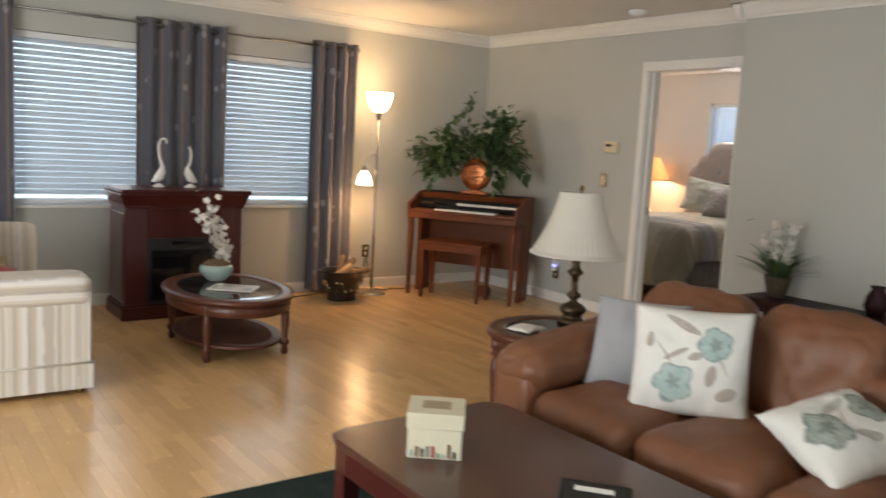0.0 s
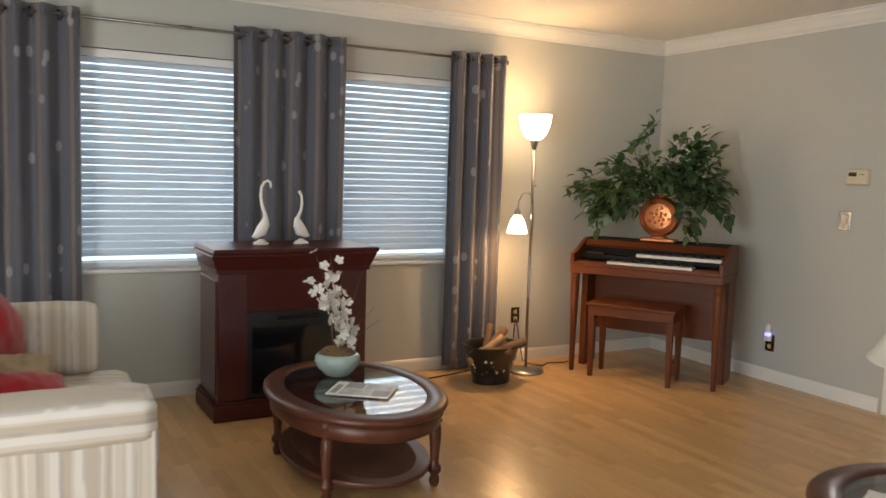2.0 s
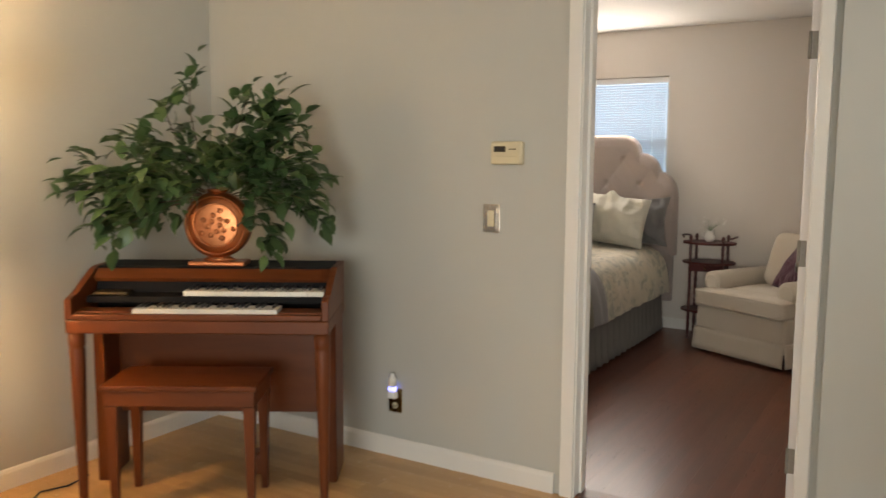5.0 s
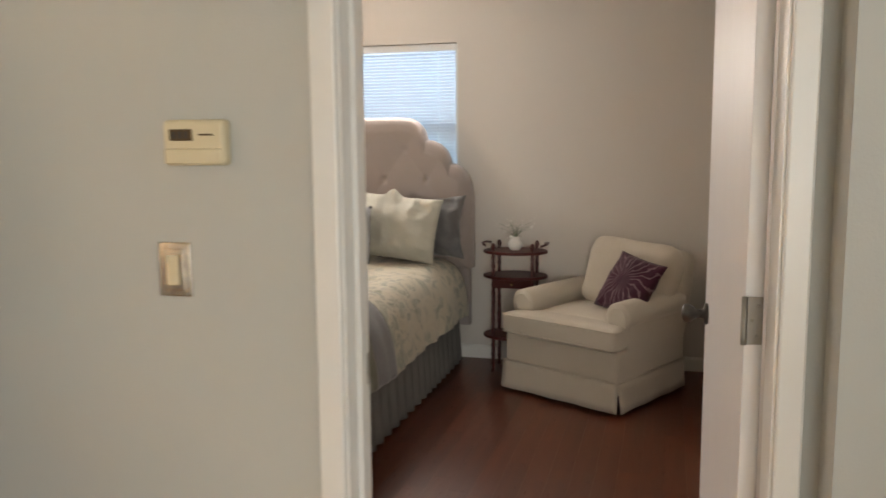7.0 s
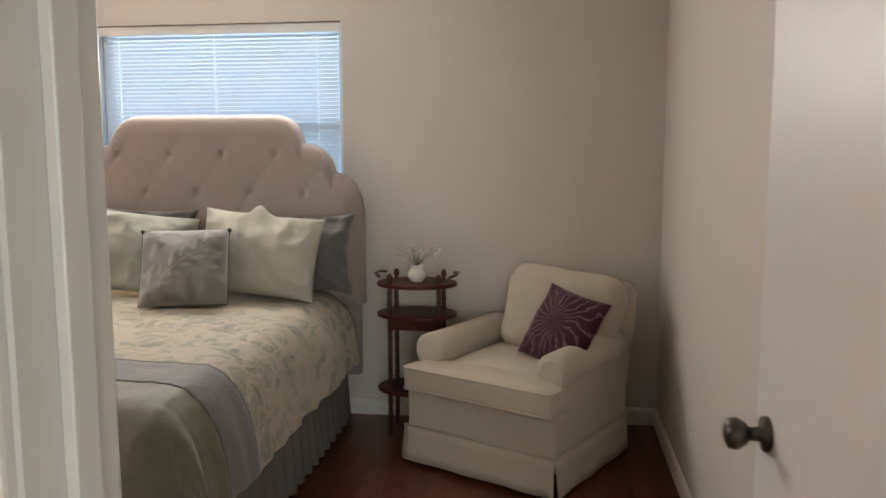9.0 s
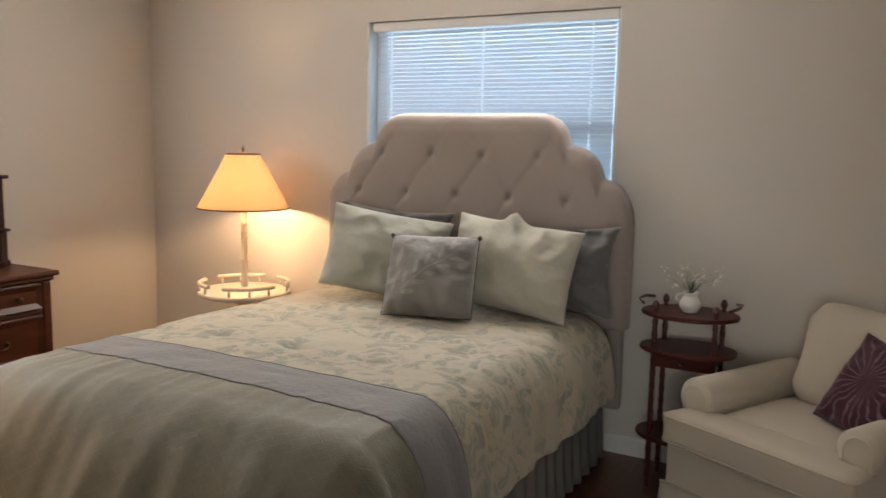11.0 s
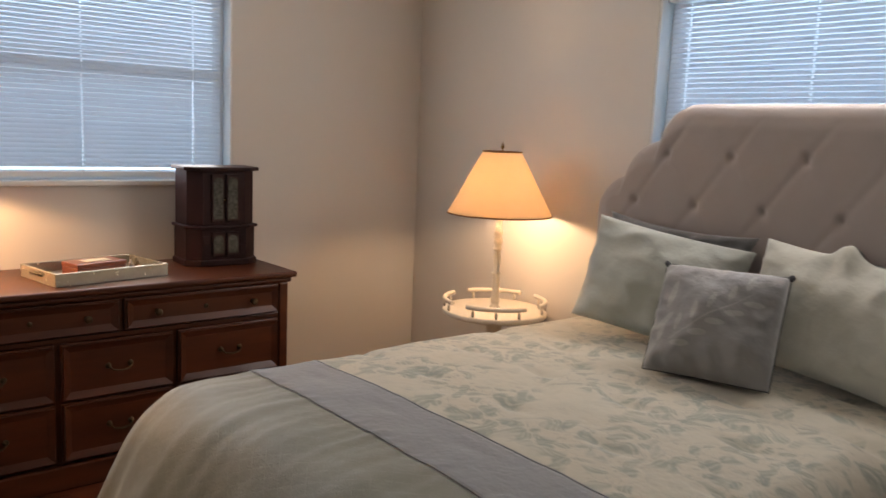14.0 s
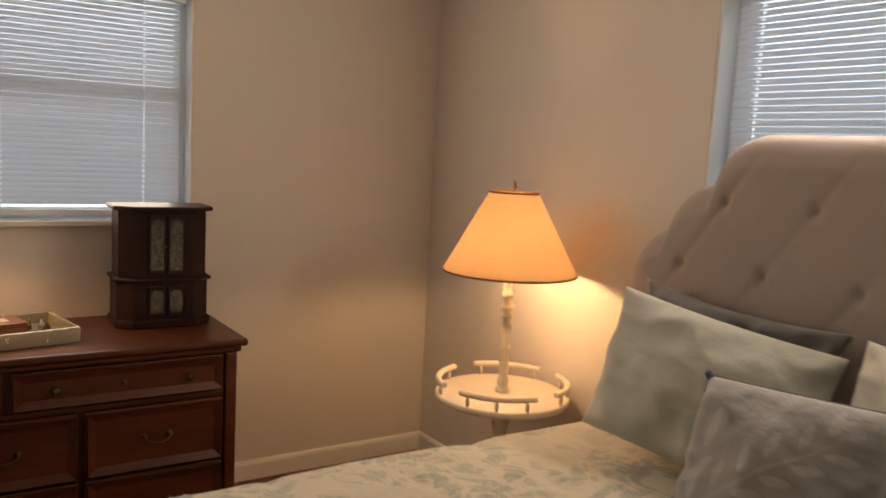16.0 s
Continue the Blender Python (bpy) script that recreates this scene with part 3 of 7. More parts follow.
def sheet(bm, nu, nv, fn, thick=0.0):
    """A grid of points fn(u, v), u and v from 0 to 1; given a thickness, a closed cloth."""
    t = bmesh.new()
    g = [[t.verts.new(fn(i / nu, j / nv)) for j in range(nv + 1)] for i in range(nu + 1)]
    for i in range(nu):
        for j in range(nv):
            t.faces.new((g[i][j], g[i + 1][j], g[i + 1][j + 1], g[i][j + 1])).smooth = True
    if thick:
        bmesh.ops.recalc_face_normals(t, faces=t.faces[:])
        bmesh.ops.solidify(t, geom=t.faces[:], thickness=thick)
        for f in t.faces:
            f.smooth = True
    return put(bm, t)


def facing(centre, right, up):
    """Stands a cushion up: its x runs along right, its y as near to up as may be."""
    r = Vector(right).normalized()
    n = r.cross(Vector(up)).normalized()
    u = n.cross(r)
    m = Matrix((r, u, n)).transposed().to_4x4()
    m.translation = Vector(centre)
    return m


def pillow(bm, w, h, t, m=None, n=22, crease=0.012, seed=0, pinch=0.06, power=2.4, pucker=None):
    """A stuffed cushion lying in x and y, thickest in its middle, with drawn-in sides and soft creases."""
    tmp = bmesh.new()
    for side in (1, -1):
        g = []
        for i in range(n + 1):
            row = []
            for j in range(n + 1):
                u, v = 2 * i / n - 1, 2 * j / n - 1
                x = u * (1 - pinch * (1 - v * v)) * w / 2
                y = v * (1 - pinch * (1 - u * u)) * h / 2
                e = max(0.0, (1 - abs(u) ** power)) ** 0.5 * max(0.0, (1 - abs(v) ** power)) ** 0.5
                q = Vector((u * 2.1 + seed * 7.3, v * 2.1, side * 3.0))
                z = side * (t / 2 * e) + crease * noise.noise(q * 0.6) * e * 2 + crease * 0.35 * noise.noise(Vector((q.x * 2.4, q.y * 0.9, q.z))) * min(1, e * 2)
                fold = abs(noise.noise(Vector((u * 2.3 + v * 0.9 + seed * 3.1, v * 2.1 - u * 0.8, side * 5.0 + seed)))) - 0.22
                rim = min(1.0, 3.0 * e) * (0.5 + 1.2 * max(abs(u), abs(v)) ** 3)
                z -= side * crease * 1.1 * fold * rim
                z += side * crease * 0.30 * noise.noise(Vector((u * 4.3 + seed, v * 2.2, side * 2.0))) * min(1.0, 2 * e)
                z += side * crease * 0.22 * noise.noise(Vector((u * 1.6 + seed * 2.3, v * 9.0 + 2.0 * u, side * 4.0))) * abs(u) ** 1.5 * min(1.0, 3 * e)
                if pucker is not None:
                    k = math.exp(-(((u - pucker) / 0.14) ** 2 + ((v - 1.0) / 0.30) ** 2))
                    y += 0.045 * k
                    z += side * (0.012 * k + 0.010 * math.exp(-((v - 1.0) / 0.45) ** 2) * math.sin((u - pucker) * 14) * math.exp(-((u - pucker) / 0.35) ** 2))
                row.append(tmp.verts.new((x, y, z)))
            g.append(row)
        for i in range(n):
            for j in range(n):
                q = (g[i][j], g[i + 1][j], g[i + 1][j + 1], g[i][j + 1])
                tmp.faces.new(q if side > 0 else q[::-1]).smooth = True
    bmesh.ops.remove_doubles(tmp, verts=tmp.verts[:], dist=1e-4)
    return put(bm, tmp, m)


def soft(bm, sx, sy, sz, m=None, n=14, r=0.25, puff=0.0, crease=0.006, seed=0, wrinkle=0.0):
    """A soft upholstered block centred on its base: a rounded, slightly swollen box with shallow creases."""
    t = bmesh.new()
    bmesh.ops.create_cube(t, size=2)
    bmesh.ops.subdivide_edges(t, edges=t.edges[:], cuts=n, use_grid_fill=True)
    hx, hy, hz = sx / 2, sy / 2, sz / 2
    rad = min(hx, hy, hz) * r * 2
    rad = min(rad, min(hx, hy, hz) * 0.98)
    for v in t.verts:
        c = v.co.copy()
        p = Vector((c.x * hx, c.y * hy, c.z * hz))
        core = Vector((max(-hx + rad, min(hx - rad, p.x)), max(-hy + rad, min(hy - rad, p.y)), max(-hz + rad, min(hz - rad, p.z))))
        d = p - core
        if d.length > 1e-6:
            p = core + d.normalized() * rad
        bulge = (1 - c.x ** 2) * (1 - c.y ** 2) * puff
        p.z += math.copysign(bulge, c.z) * abs(c.z)
        q = p * 6.0 + Vector((seed * 3.7, seed * 1.3, 0))
        p += p.normalized() * crease * (noise.noise(q) + 0.5 * noise.noise(q * 2.3))
        if wrinkle:
            k = abs(noise.noise(Vector((p.x * 4 + p.z * 3 + seed, p.y * 9 + p.z * 5, p.z * 6)))) + 0.6 * abs(noise.noise(Vector((p.x * 9 + seed, p.y * 17 - p.z * 8, p.z * 11))))
            p -= p.normalized() * wrinkle * max(0.0, 0.30 - k) / 0.30
        v.co = p + Vector((0, 0, hz))
    for f in t.faces:
        f.smooth = True
    return put(bm, t, m)


def mesh_of(name, bm, material):
    bmesh.ops.recalc_face_normals(bm, faces=bm.faces[:])
    me = bpy.data.meshes.new(name)
    bm.to_mesh(me)
    bm.free()
    me.materials.append(material)
    return me


def thing(name, label, category, at=(0, 0, 0), turn=0.0, group="", kind=""):
    """An Empty at a thing's base, for its parts."""
    ob = new(name)
    ob.matrix_world = pose(*at, 0, 0, turn)
    ob.empty_display_size = 0.1
    return tagged(ob, label, category, group, kind)


def part(name, bm, material, parent, label="", m=None, kind=""):
    ob = new(name, mesh_of(name, bm, material))
    ob.parent = parent
    if m is not None:
        ob.matrix_basis = m
    return tagged(ob, label, kind=kind)


def solo(name, bm, material, label, category, at=(0, 0, 0), turn=0.0, group="", kind="", m=None):
    ob = new(name, mesh_of(name, bm, material))
    ob.matrix_world = m if m is not None else pose(*at, 0, 0, turn)
    return tagged(ob, label, category, group, kind)


def B(*a, **k):
    return box(bmesh.new(), *a, **k)


def twin(ob, m, parent):
    """One more of a part, on the same mesh."""
    o = new(ob.name.split(".")[0], ob.data)
    o.parent, o.matrix_basis = parent, m
    for key in ob.keys():
        o[key] = ob[key]
    return o


# ---- plan ----
NORTH, EAST, CEILING = 6.60, 5.40, 2.44
WEST, SOUTH = -2.00, -2.60
BE, BN, BS, BW = 8.99, 8.20, 3.60, 5.52
STEP_X, STEP_Y = 5.28, 3.62
DOOR_Y0, DOOR_Y1, DOOR_Z = 3.705, 4.535, 2.03


def wall(name, boxes, material, label):
    bm = bmesh.new()
    for b in boxes:
        box(bm, *b)
    return solo(name, bm, material, label, "wall", kind="structure")


W1, W2, WZ = (0.98, 2.20), (2.36, 3.56), (0.765, 2.00)
wall("wall_north", [
    (WEST, NORTH, 0, W1[0], NORTH + 0.16, CEILING), (W1[0], NORTH, 0, W2[1], NORTH + 0.16, WZ[0]),
    (W1[0], NORTH, WZ[1], W2[1], NORTH + 0.16, CEILING), (W1[1], NORTH, WZ[0], W2[0], NORTH + 0.16, WZ[1]),
    (W2[1], NORTH, 0, EAST, NORTH + 0.16, CEILING)], WALL_L, "sage grey painted plaster wall with two windows")
wall("wall_east", [(EAST, DOOR_Y1 + 0.02, 0, EAST + 0.06, NORTH + 0.16, CEILING), (EAST, DOOR_Y0 - 0.02, DOOR_Z + 0.02, EAST + 0.06, DOOR_Y1 + 0.02, CEILING),
                   (EAST, STEP_Y, 0, EAST + 0.06, DOOR_Y0 - 0.02, CEILING)], WALL_L, "sage grey painted wall round the bedroom door")
wall("wall_east_step", [(STEP_X, SOUTH, 0, EAST + 0.06, STEP_Y, CEILING)], WALL_L, "sage grey painted wall standing forward")
# unseen west opening, added only to let the fill light in
PX = (1.1, 3.5, 2.1)
wall("wall_west", [(WEST - 0.15, SOUTH - 0.15, 0, WEST, PX[0], CEILING), (WEST - 0.15, PX[1], 0, WEST, NORTH + 0.16, CEILING),
                   (WEST - 0.15, PX[0], PX[2], WEST, PX[1], CEILING)], WALL_L, "sage grey painted wall with an added opening for fill light")
# south opening, made up as a place for the bluish fill
SX = (0.75, 3.25, 2.1)
wall("wall_south", [(WEST, SOUTH - 0.15, 0, SX[0], SOUTH, CEILING), (SX[1], SOUTH - 0.15, 0, EAST + 0.06, SOUTH, CEILING),
                    (SX[0], SOUTH - 0.15, SX[2], SX[1], SOUTH, CEILING)], WALL_L, "sage grey painted wall with an added south opening")
# added slab, out of view, blocks direct sun from the south opening
wall("sun_blocker_south", [(SX[0] - 1.0, SOUTH - 2.6, CEILING, SX[1] + 1.0, SOUTH - 0.15, CEILING + 0.1)], CEIL, "unseen white slab that keeps the sun out of the south opening")
V1, V1Z = (5.22, 6.585), (0.98, 2.06)
V2, V2Z = (6.47, 7.83), (1.155, 2.07)
wall("wall_bedroom_west", [(BW - 0.06, DOOR_Y1 + 0.02, 0, BW, BN + 0.15, CEILING), (BW - 0.06, DOOR_Y0 - 0.02, DOOR_Z + 0.02, BW, DOOR_Y1 + 0.02, CEILING),
                           (BW - 0.06, BS - 0.15, 0, BW, DOOR_Y0 - 0.02, CEILING)], WALL_B, "greige painted bedroom wall with the door")
wall("wall_bedroom_east", [(BE, BS - 0.15, 0, BE + 0.15, V1[0], CEILING), (BE, V1[1], 0, BE + 0.15, BN + 0.15, CEILING),
                           (BE, V1[0], 0, BE + 0.15, V1[1], V1Z[0]), (BE, V1[0], V1Z[1], BE + 0.15, V1[1], CEILING)], WALL_B, "greige painted bedroom wall behind the bed")
wall("wall_bedroom_north", [(BW, BN, 0, V2[0], BN + 0.15, CEILING), (V2[1], BN, 0, BE, BN + 0.15, CEILING),
                            (V2[0], BN, 0, V2[1], BN + 0.15, V2Z[0]), (V2[0], BN, V2Z[1], V2[1], BN + 0.15, CEILING)], WALL_B, "greige painted bedroom wall above the dresser")
wall("wall_bedroom_south", [(BW, BS - 0.15, 0, BE, BS, CEILING)], WALL_B, "greige painted bedroom wall behind the armchair")
solo("ceiling", B(WEST - 0.15, SOUTH - 0.15, CEILING, BE + 0.15, BN + 0.15, CEILING + 0.12), CEIL, "white matt painted ceiling", "ceiling", kind="structure")
solo("floor", B(WEST - 0.15, SOUTH - 0.15, -0.12, BW - 0.06, NORTH + 0.16, -0.006), JOINT, "honey maple strip laminate floor", "floor", kind="structure")
solo("floor_bedroom", B(BW - 0.06, BS - 0.15, -0.12, BE + 0.15, BN + 0.15, -0.006), JOINT_B, "dark cherry laminate floor", "floor", kind="structure")


def ground():
    bm = bmesh.new()
    vs = [bm.verts.new(p) for p in ((-400, -400, -0.3), (400, -400, -0.3), (400, 400, -0.3), (-400, 400, -0.3))]
    bm.faces.new(vs)
    return solo("ground", bm, LEAF_G, "green lawn outside the house", "ground", kind="structure")


ground()


def moulding(name, runs, profile, material, label, category):
    """Trim along straight runs ((x, y), (x, y), inward normal); profile: (out from the wall, height)."""
    bm = bmesh.new()
    for (xa, ya), (xb, yb), (nx, ny) in runs:
        rows = []
        for x, y in ((xa, ya), (xb, yb)):
            rows.append([bm.verts.new((x + nx * o, y + ny * o, z)) for o, z in profile])
        n = len(profile)
        for i in range(n):
            bm.faces.new((rows[0][i], rows[0][(i + 1) % n], rows[1][(i + 1) % n], rows[1][i]))
        bm.faces.new(rows[0]), bm.faces.new(rows[1][::-1])
    return solo(name, bm, material, label, category, kind="structure")


BASE = [(0.001, 0.0), (0.014, 0.0), (0.014, 0.070), (0.010, 0.082), (0.004, 0.088), (0.001, 0.088)]
CROWN = [(0.001, CEILING - 0.10), (0.012, CEILING - 0.10), (0.016, CEILING - 0.085), (0.028, CEILING - 0.075), (0.050, CEILING - 0.040),
         (0.062, CEILING - 0.028), (0.066, CEILING - 0.014), (0.082, CEILING - 0.010), (0.082, CEILING - 0.001), (0.001, CEILING - 0.001)]
moulding("baseboard", [((WEST, NORTH), (EAST, NORTH), (0, -1)), ((EAST, NORTH - 0.014), (EAST, DOOR_Y1 + 0.09), (-1, 0)),
                       ((STEP_X, STEP_Y), (STEP_X, SOUTH), (-1, 0)), ((WEST, PX[1] + 0.05), (WEST, NORTH - 0.014), (1, 0)), ((WEST, SOUTH), (WEST, PX[0] - 0.05), (1, 0))],
         BASE, TRIM, "white painted wooden baseboard", "baseboard")
moulding("baseboard_bedroom", [((BW, BN), (BE, BN), (0, -1)), ((BE, BN - 0.014), (BE, BS), (-1, 0)), ((BW, BS), (BE - 0.014, BS), (0, 1)),
                               ((BW, BN - 0.014), (BW, DOOR_Y1 + 0.09), (1, 0))], BASE, TRIM, "white painted wooden baseboard", "baseboard")
moulding("crown_moulding", [((WEST, NORTH), (EAST, NORTH), (0, -1)), ((EAST, NORTH), (EAST, STEP_Y), (-1, 0)), ((STEP_X - 0.082, STEP_Y), (EAST, STEP_Y), (0, 1)),
                            ((STEP_X, STEP_Y + 0.082), (STEP_X, SOUTH), (-1, 0)), ((WEST, SOUTH), (WEST, NORTH), (1, 0)), ((WEST, SOUTH), (STEP_X, SOUTH), (0, 1))],
         CROWN, TRIM, "white painted crown moulding", "moulding")


# ---- door to the bedroom ----
def bedroom_door():
    fr = thing("door_1", "white painted door frame with casing", "door frame", kind="structure")
    c = 0.062
    bm = bmesh.new()
    box(bm, EAST - 0.02, DOOR_Y1 + 0.005, 0, EAST - 0.001, DOOR_Y1 + c, DOOR_Z + 0.005, 0.005)
    part("casing_side", bm, TRIM, fr)
    bm = bmesh.new()
    box(bm, EAST - 0.02, DOOR_Y0 - 0.052, 0, EAST - 0.001, DOOR_Y0 - 0.005, DOOR_Z + 0.005, 0.005)
    part("casing_side", bm, TRIM, fr)
    part("casing_head", B(EAST - 0.022, DOOR_Y0 - c, DOOR_Z + 0.005, EAST - 0.001, DOOR_Y1 + c, DOOR_Z + 0.075, 0.005), TRIM, fr)
    bm = bmesh.new()
    box(bm, BW + 0.001, DOOR_Y1 + 0.005, 0, BW + 0.02, DOOR_Y1 + c, DOOR_Z + 0.075, 0.005)
    part("casing_inside", bm, TRIM, fr)
    part("jamb", B(EAST - 0.004, DOOR_Y1, 0, BW + 0.004, DOOR_Y1 + 0.02, DOOR_Z), TRIM, fr)
    part("jamb", B(EAST - 0.004, DOOR_Y0 - 0.02, 0, BW + 0.004, DOOR_Y0, DOOR_Z), TRIM, fr)
    part("jamb_head", B(EAST - 0.004, DOOR_Y0 - 0.02, DOOR_Z, BW + 0.004, DOOR_Y1 + 0.02, DOOR_Z + 0.02), TRIM, fr)
    part("door_stop", B(EAST + 0.045, DOOR_Y1 - 0.012, 0, EAST + 0.08, DOOR_Y1, DOOR_Z, 0.002), TRIM, fr)
    part("strike_plate", B(EAST + 0.085, DOOR_Y1 - 0.003, 0.88, EAST + 0.115, DOOR_Y1 + 0.001, 0.95), CHROME, fr, "brushed nickel strike plate")
    part("threshold", B(EAST + 0.005, DOOR_Y0, -0.004, BW - 0.02, DOOR_Y1, 0.006, 0.003), WALNUT, fr, "brown wooden threshold strip")
    leaf = thing("door_leaf", "white painted flush door standing open", "door", (BW + 0.012, DOOR_Y0 + 0.006, 0), 2.6)
    slab = part("door_slab", B(0, 0, 0.012, 0.80, 0.035, 2.02, 0.002), DOORP, leaf)
    for z in (0.28, 1.06, 1.80):
        bm = bmesh.new()
        box(bm, -0.0025, 0.001, z - 0.048, -0.0005, 0.034, z + 0.048, 0.0008)
        for k in range(3):
            lathe(bm, [(0.0035, 0), (0.0035, 0.0015), (0, 0.002)], 8, pose(-0.0025, 0.010 + 0.012 * (k % 2), z - 0.03 + 0.03 * k, 0, -90, 0))
        lathe(bm, [(0.006, -0.048), (0.0065, -0.03), (0.006, 0.048)], 10, pose(-0.006, 0.036, z))
        part("hinge", bm, HINGEM, leaf, "brushed nickel butt hinge")
    for side, y, rot in (("in", 0.035, -90), ("out", 0.0, 90)):
        bm = bmesh.new()
        lathe(bm, [(0.0, 0), (0.031, 0.0), (0.030, 0.008), (0.013, 0.012), (0.012, 0.032), (0.020, 0.038), (0.028, 0.052), (0.026, 0.066), (0.014, 0.072), (0, 0.073)], 20, pose(0.735, y, 0.92, rot, 0, 0))
        part("door_knob", bm, KNOBM, leaf, "dark pewter round door knob")
    part("latch_plate", B(0.8002, 0.006, 0.89, 0.802, 0.029, 0.95), CHROME, leaf, "brushed nickel latch plate")


bedroom_door()


# ---- windows with blinds ----
def window(name, along, lo, hi, z0, z1, face, out, label, split):
    """A window in a wall. along: 'x' or 'y'; face: the wall's inner face; out: +1 outwards along the other axis."""
    def bx(a0, d0, za, a1, d1, zb, bev=0.0):
        p, q = face + out * d0, face + out * d1
        if along == "x":
            return B(a0, min(p, q), za, a1, max(p, q), zb, bev)
        return B(min(p, q), a0, za, max(p, q), a1, zb, bev)
    w = thing(name, label, "window", kind="structure")
    f = 0.045
    fr = part("window_frame", bx(lo, 0.09, z0, lo + f, 0.14, z1, 0.004), VINYL, w)
    for a in ((hi - f, 0.09, z0, hi, 0.14, z1), (lo + f, 0.09, z0, hi - f, 0.14, z0 + f), (lo + f, 0.09, z1 - f, hi - f, 0.14, z1)):
        part("window_frame", bx(*a, 0.004), VINYL, w)
    mid = z0 + (z1 - z0) * (0.55 if split == "high" else 0.5)
    if split != "one":
        part("meeting_rail", bx(lo + f, 0.095, mid - 0.022, hi - f, 0.135, mid + 0.022, 0.003), VINYL, w)
        panes = [(lo + f, z0 + f, hi - f, mid - 0.022), (lo + f, mid + 0.022, hi - f, z1 - f)]
    else:
        panes = [(lo + f, z0 + f, hi - f, z1 - f)]
    for a0, za, a1, zb in panes:
        p = part("pane", bx(a0, 0.112, za, a1, 0.116, zb), PANE, w)
        p.visible_shadow = False
    for a0 in (lo + 0.0005, hi - 0.0085):
        part("jamb_liner", bx(a0, 0.003, z0 + 0.005, a0 + 0.008, 0.089, z1), TRIM, w)
    part("window_sill", bx(lo - 0.0, -0.022, z0 - 0.018, hi, 0.09, z0 + 0.004, 0.004), TRIM, w)
    return w


def blind(along, lo, hi, z0, z1, at, pitch, depth, tilt, label, cords, wand=True):
    """A venetian blind hanging in a window's opening."""
    b = thing("window_blind", label, "blind", (lo, at, z0) if along == "x" else (at, lo, z0), 0 if along == "x" else 90, "window blinds")
    w, h = hi - lo, z1 - z0
    part("headrail", B(0.004, -0.03, h - 0.05, w - 0.004, 0.03, h - 0.004, 0.004), VINYL, b)
    bm = bmesh.new()
    n = 6
    g = 0.008 if depth > 0.04 else 0.022
    th = 0.0022 if depth > 0.04 else 0.0007
    hole = 0.0045
    cuts = [g] + [c * w + k * hole for c in (sorted(cords) if depth < 0.04 else ()) for k in (-1, 1)] + [w - g]
    for seg, (xa, xb) in enumerate(zip(cuts, cuts[1:])):
        for i in range(n):
            if seg % 2 and i in (2, 3):  # the slot through which the lift cord runs
                continue
            a0, a1 = i / n * 2 - 1, (i + 1) / n * 2 - 1
            p0, p1 = (a0 * depth / 2, 0.10 * depth * (1 - a0 * a0)), (a1 * depth / 2, 0.10 * depth * (1 - a1 * a1))
            v = [bm.verts.new(c) for c in ((xa, p0[0], p0[1]), (xb, p0[0], p0[1]), (xb, p1[0], p1[1]), (xa, p1[0], p1[1]),
                                           (xa, p0[0], p0[1] + th), (xb, p0[0], p0[1] + th), (xb, p1[0], p1[1] + th), (xa, p1[0], p1[1] + th))]
            for q in ((0, 1, 2, 3), (7, 6, 5, 4), (0, 4, 5, 1), (3, 2, 6, 7), (0, 3, 7, 4), (1, 5, 6, 2)):
                bm.faces.new([v[k] for k in q])
    me = mesh_of("slat", bm, SLAT)
    rng = random.Random(int(lo * 100))
    z = h - 0.065
    while z > 0.045:
        o = new("slat", me)
        o.parent = b
        o.matrix_basis = pose(0, 0, z, tilt + rng.uniform(-1.5, 1.5), 0, 0)
        z -= pitch
    part("bottom_rail", B(0.006, -depth * 0.35, 0.008, w - 0.006, depth * 0.35, 0.032, 0.003), VINYL, b)
    for c in cords:
        bm = bmesh.new()
        for s in (-1, 1):
            tube(bm, [(c * w, s * depth * 0.5, 0.02), (c * w, s * depth * 0.5, h - 0.05)], 0.0012, 5)
        part("ladder_cord", bm, VINYL, b)
    if wand:
        part("tilt_wand", tube(bmesh.new(), [(0.09, -0.03, h * 0.25), (0.09, -0.034, h - 0.05)], 0.004, 8), VINYL, b)
    return b


window("window_1", "x", W1[0], W1[1], WZ[0], WZ[1], NORTH, 1, "white vinyl picture window over the fireplace", "one")
window("window_2", "x", W2[0], W2[1], WZ[0], WZ[1], NORTH, 1, "white vinyl picture window beside the fireplace", "one")
window("window_3", "y", V1[0], V1[1], V1Z[0], V1Z[1], BE, 1, "white vinyl slider window behind the headboard", "h")
window("window_4", "x", V2[0], V2[1], V2Z[0], V2Z[1], BN, 1, "white vinyl sash window above the dresser", "high")
blind("x", W1[0], W1[1], WZ[0] + 0.01, WZ[1], NORTH + 0.042, 0.043, 0.050, 48, "white wide-slat venetian blind, closed down", (0.2, 0.8))
blind("x", W2[0], W2[1], WZ[0] + 0.01, WZ[1], NORTH + 0.042, 0.043, 0.050, 48, "white wide-slat venetian blind, closed down", (0.2, 0.8))
blind("y", V1[0] + 0.01, V1[1] - 0.022, V1Z[0] + 0.01, V1Z[1], BE + 0.045, 0.0205, 0.025, -53, "white mini venetian blind, half closed", (0.1, 0.52, 0.92), False)
blind("x", V2[0] + 0.01, V2[1] - 0.022, V2Z[0] + 0.01, V2Z[1], BN + 0.045, 0.0205, 0.025, 53, "white mini venetian blind, half closed", (0.12, 0.5, 0.88))


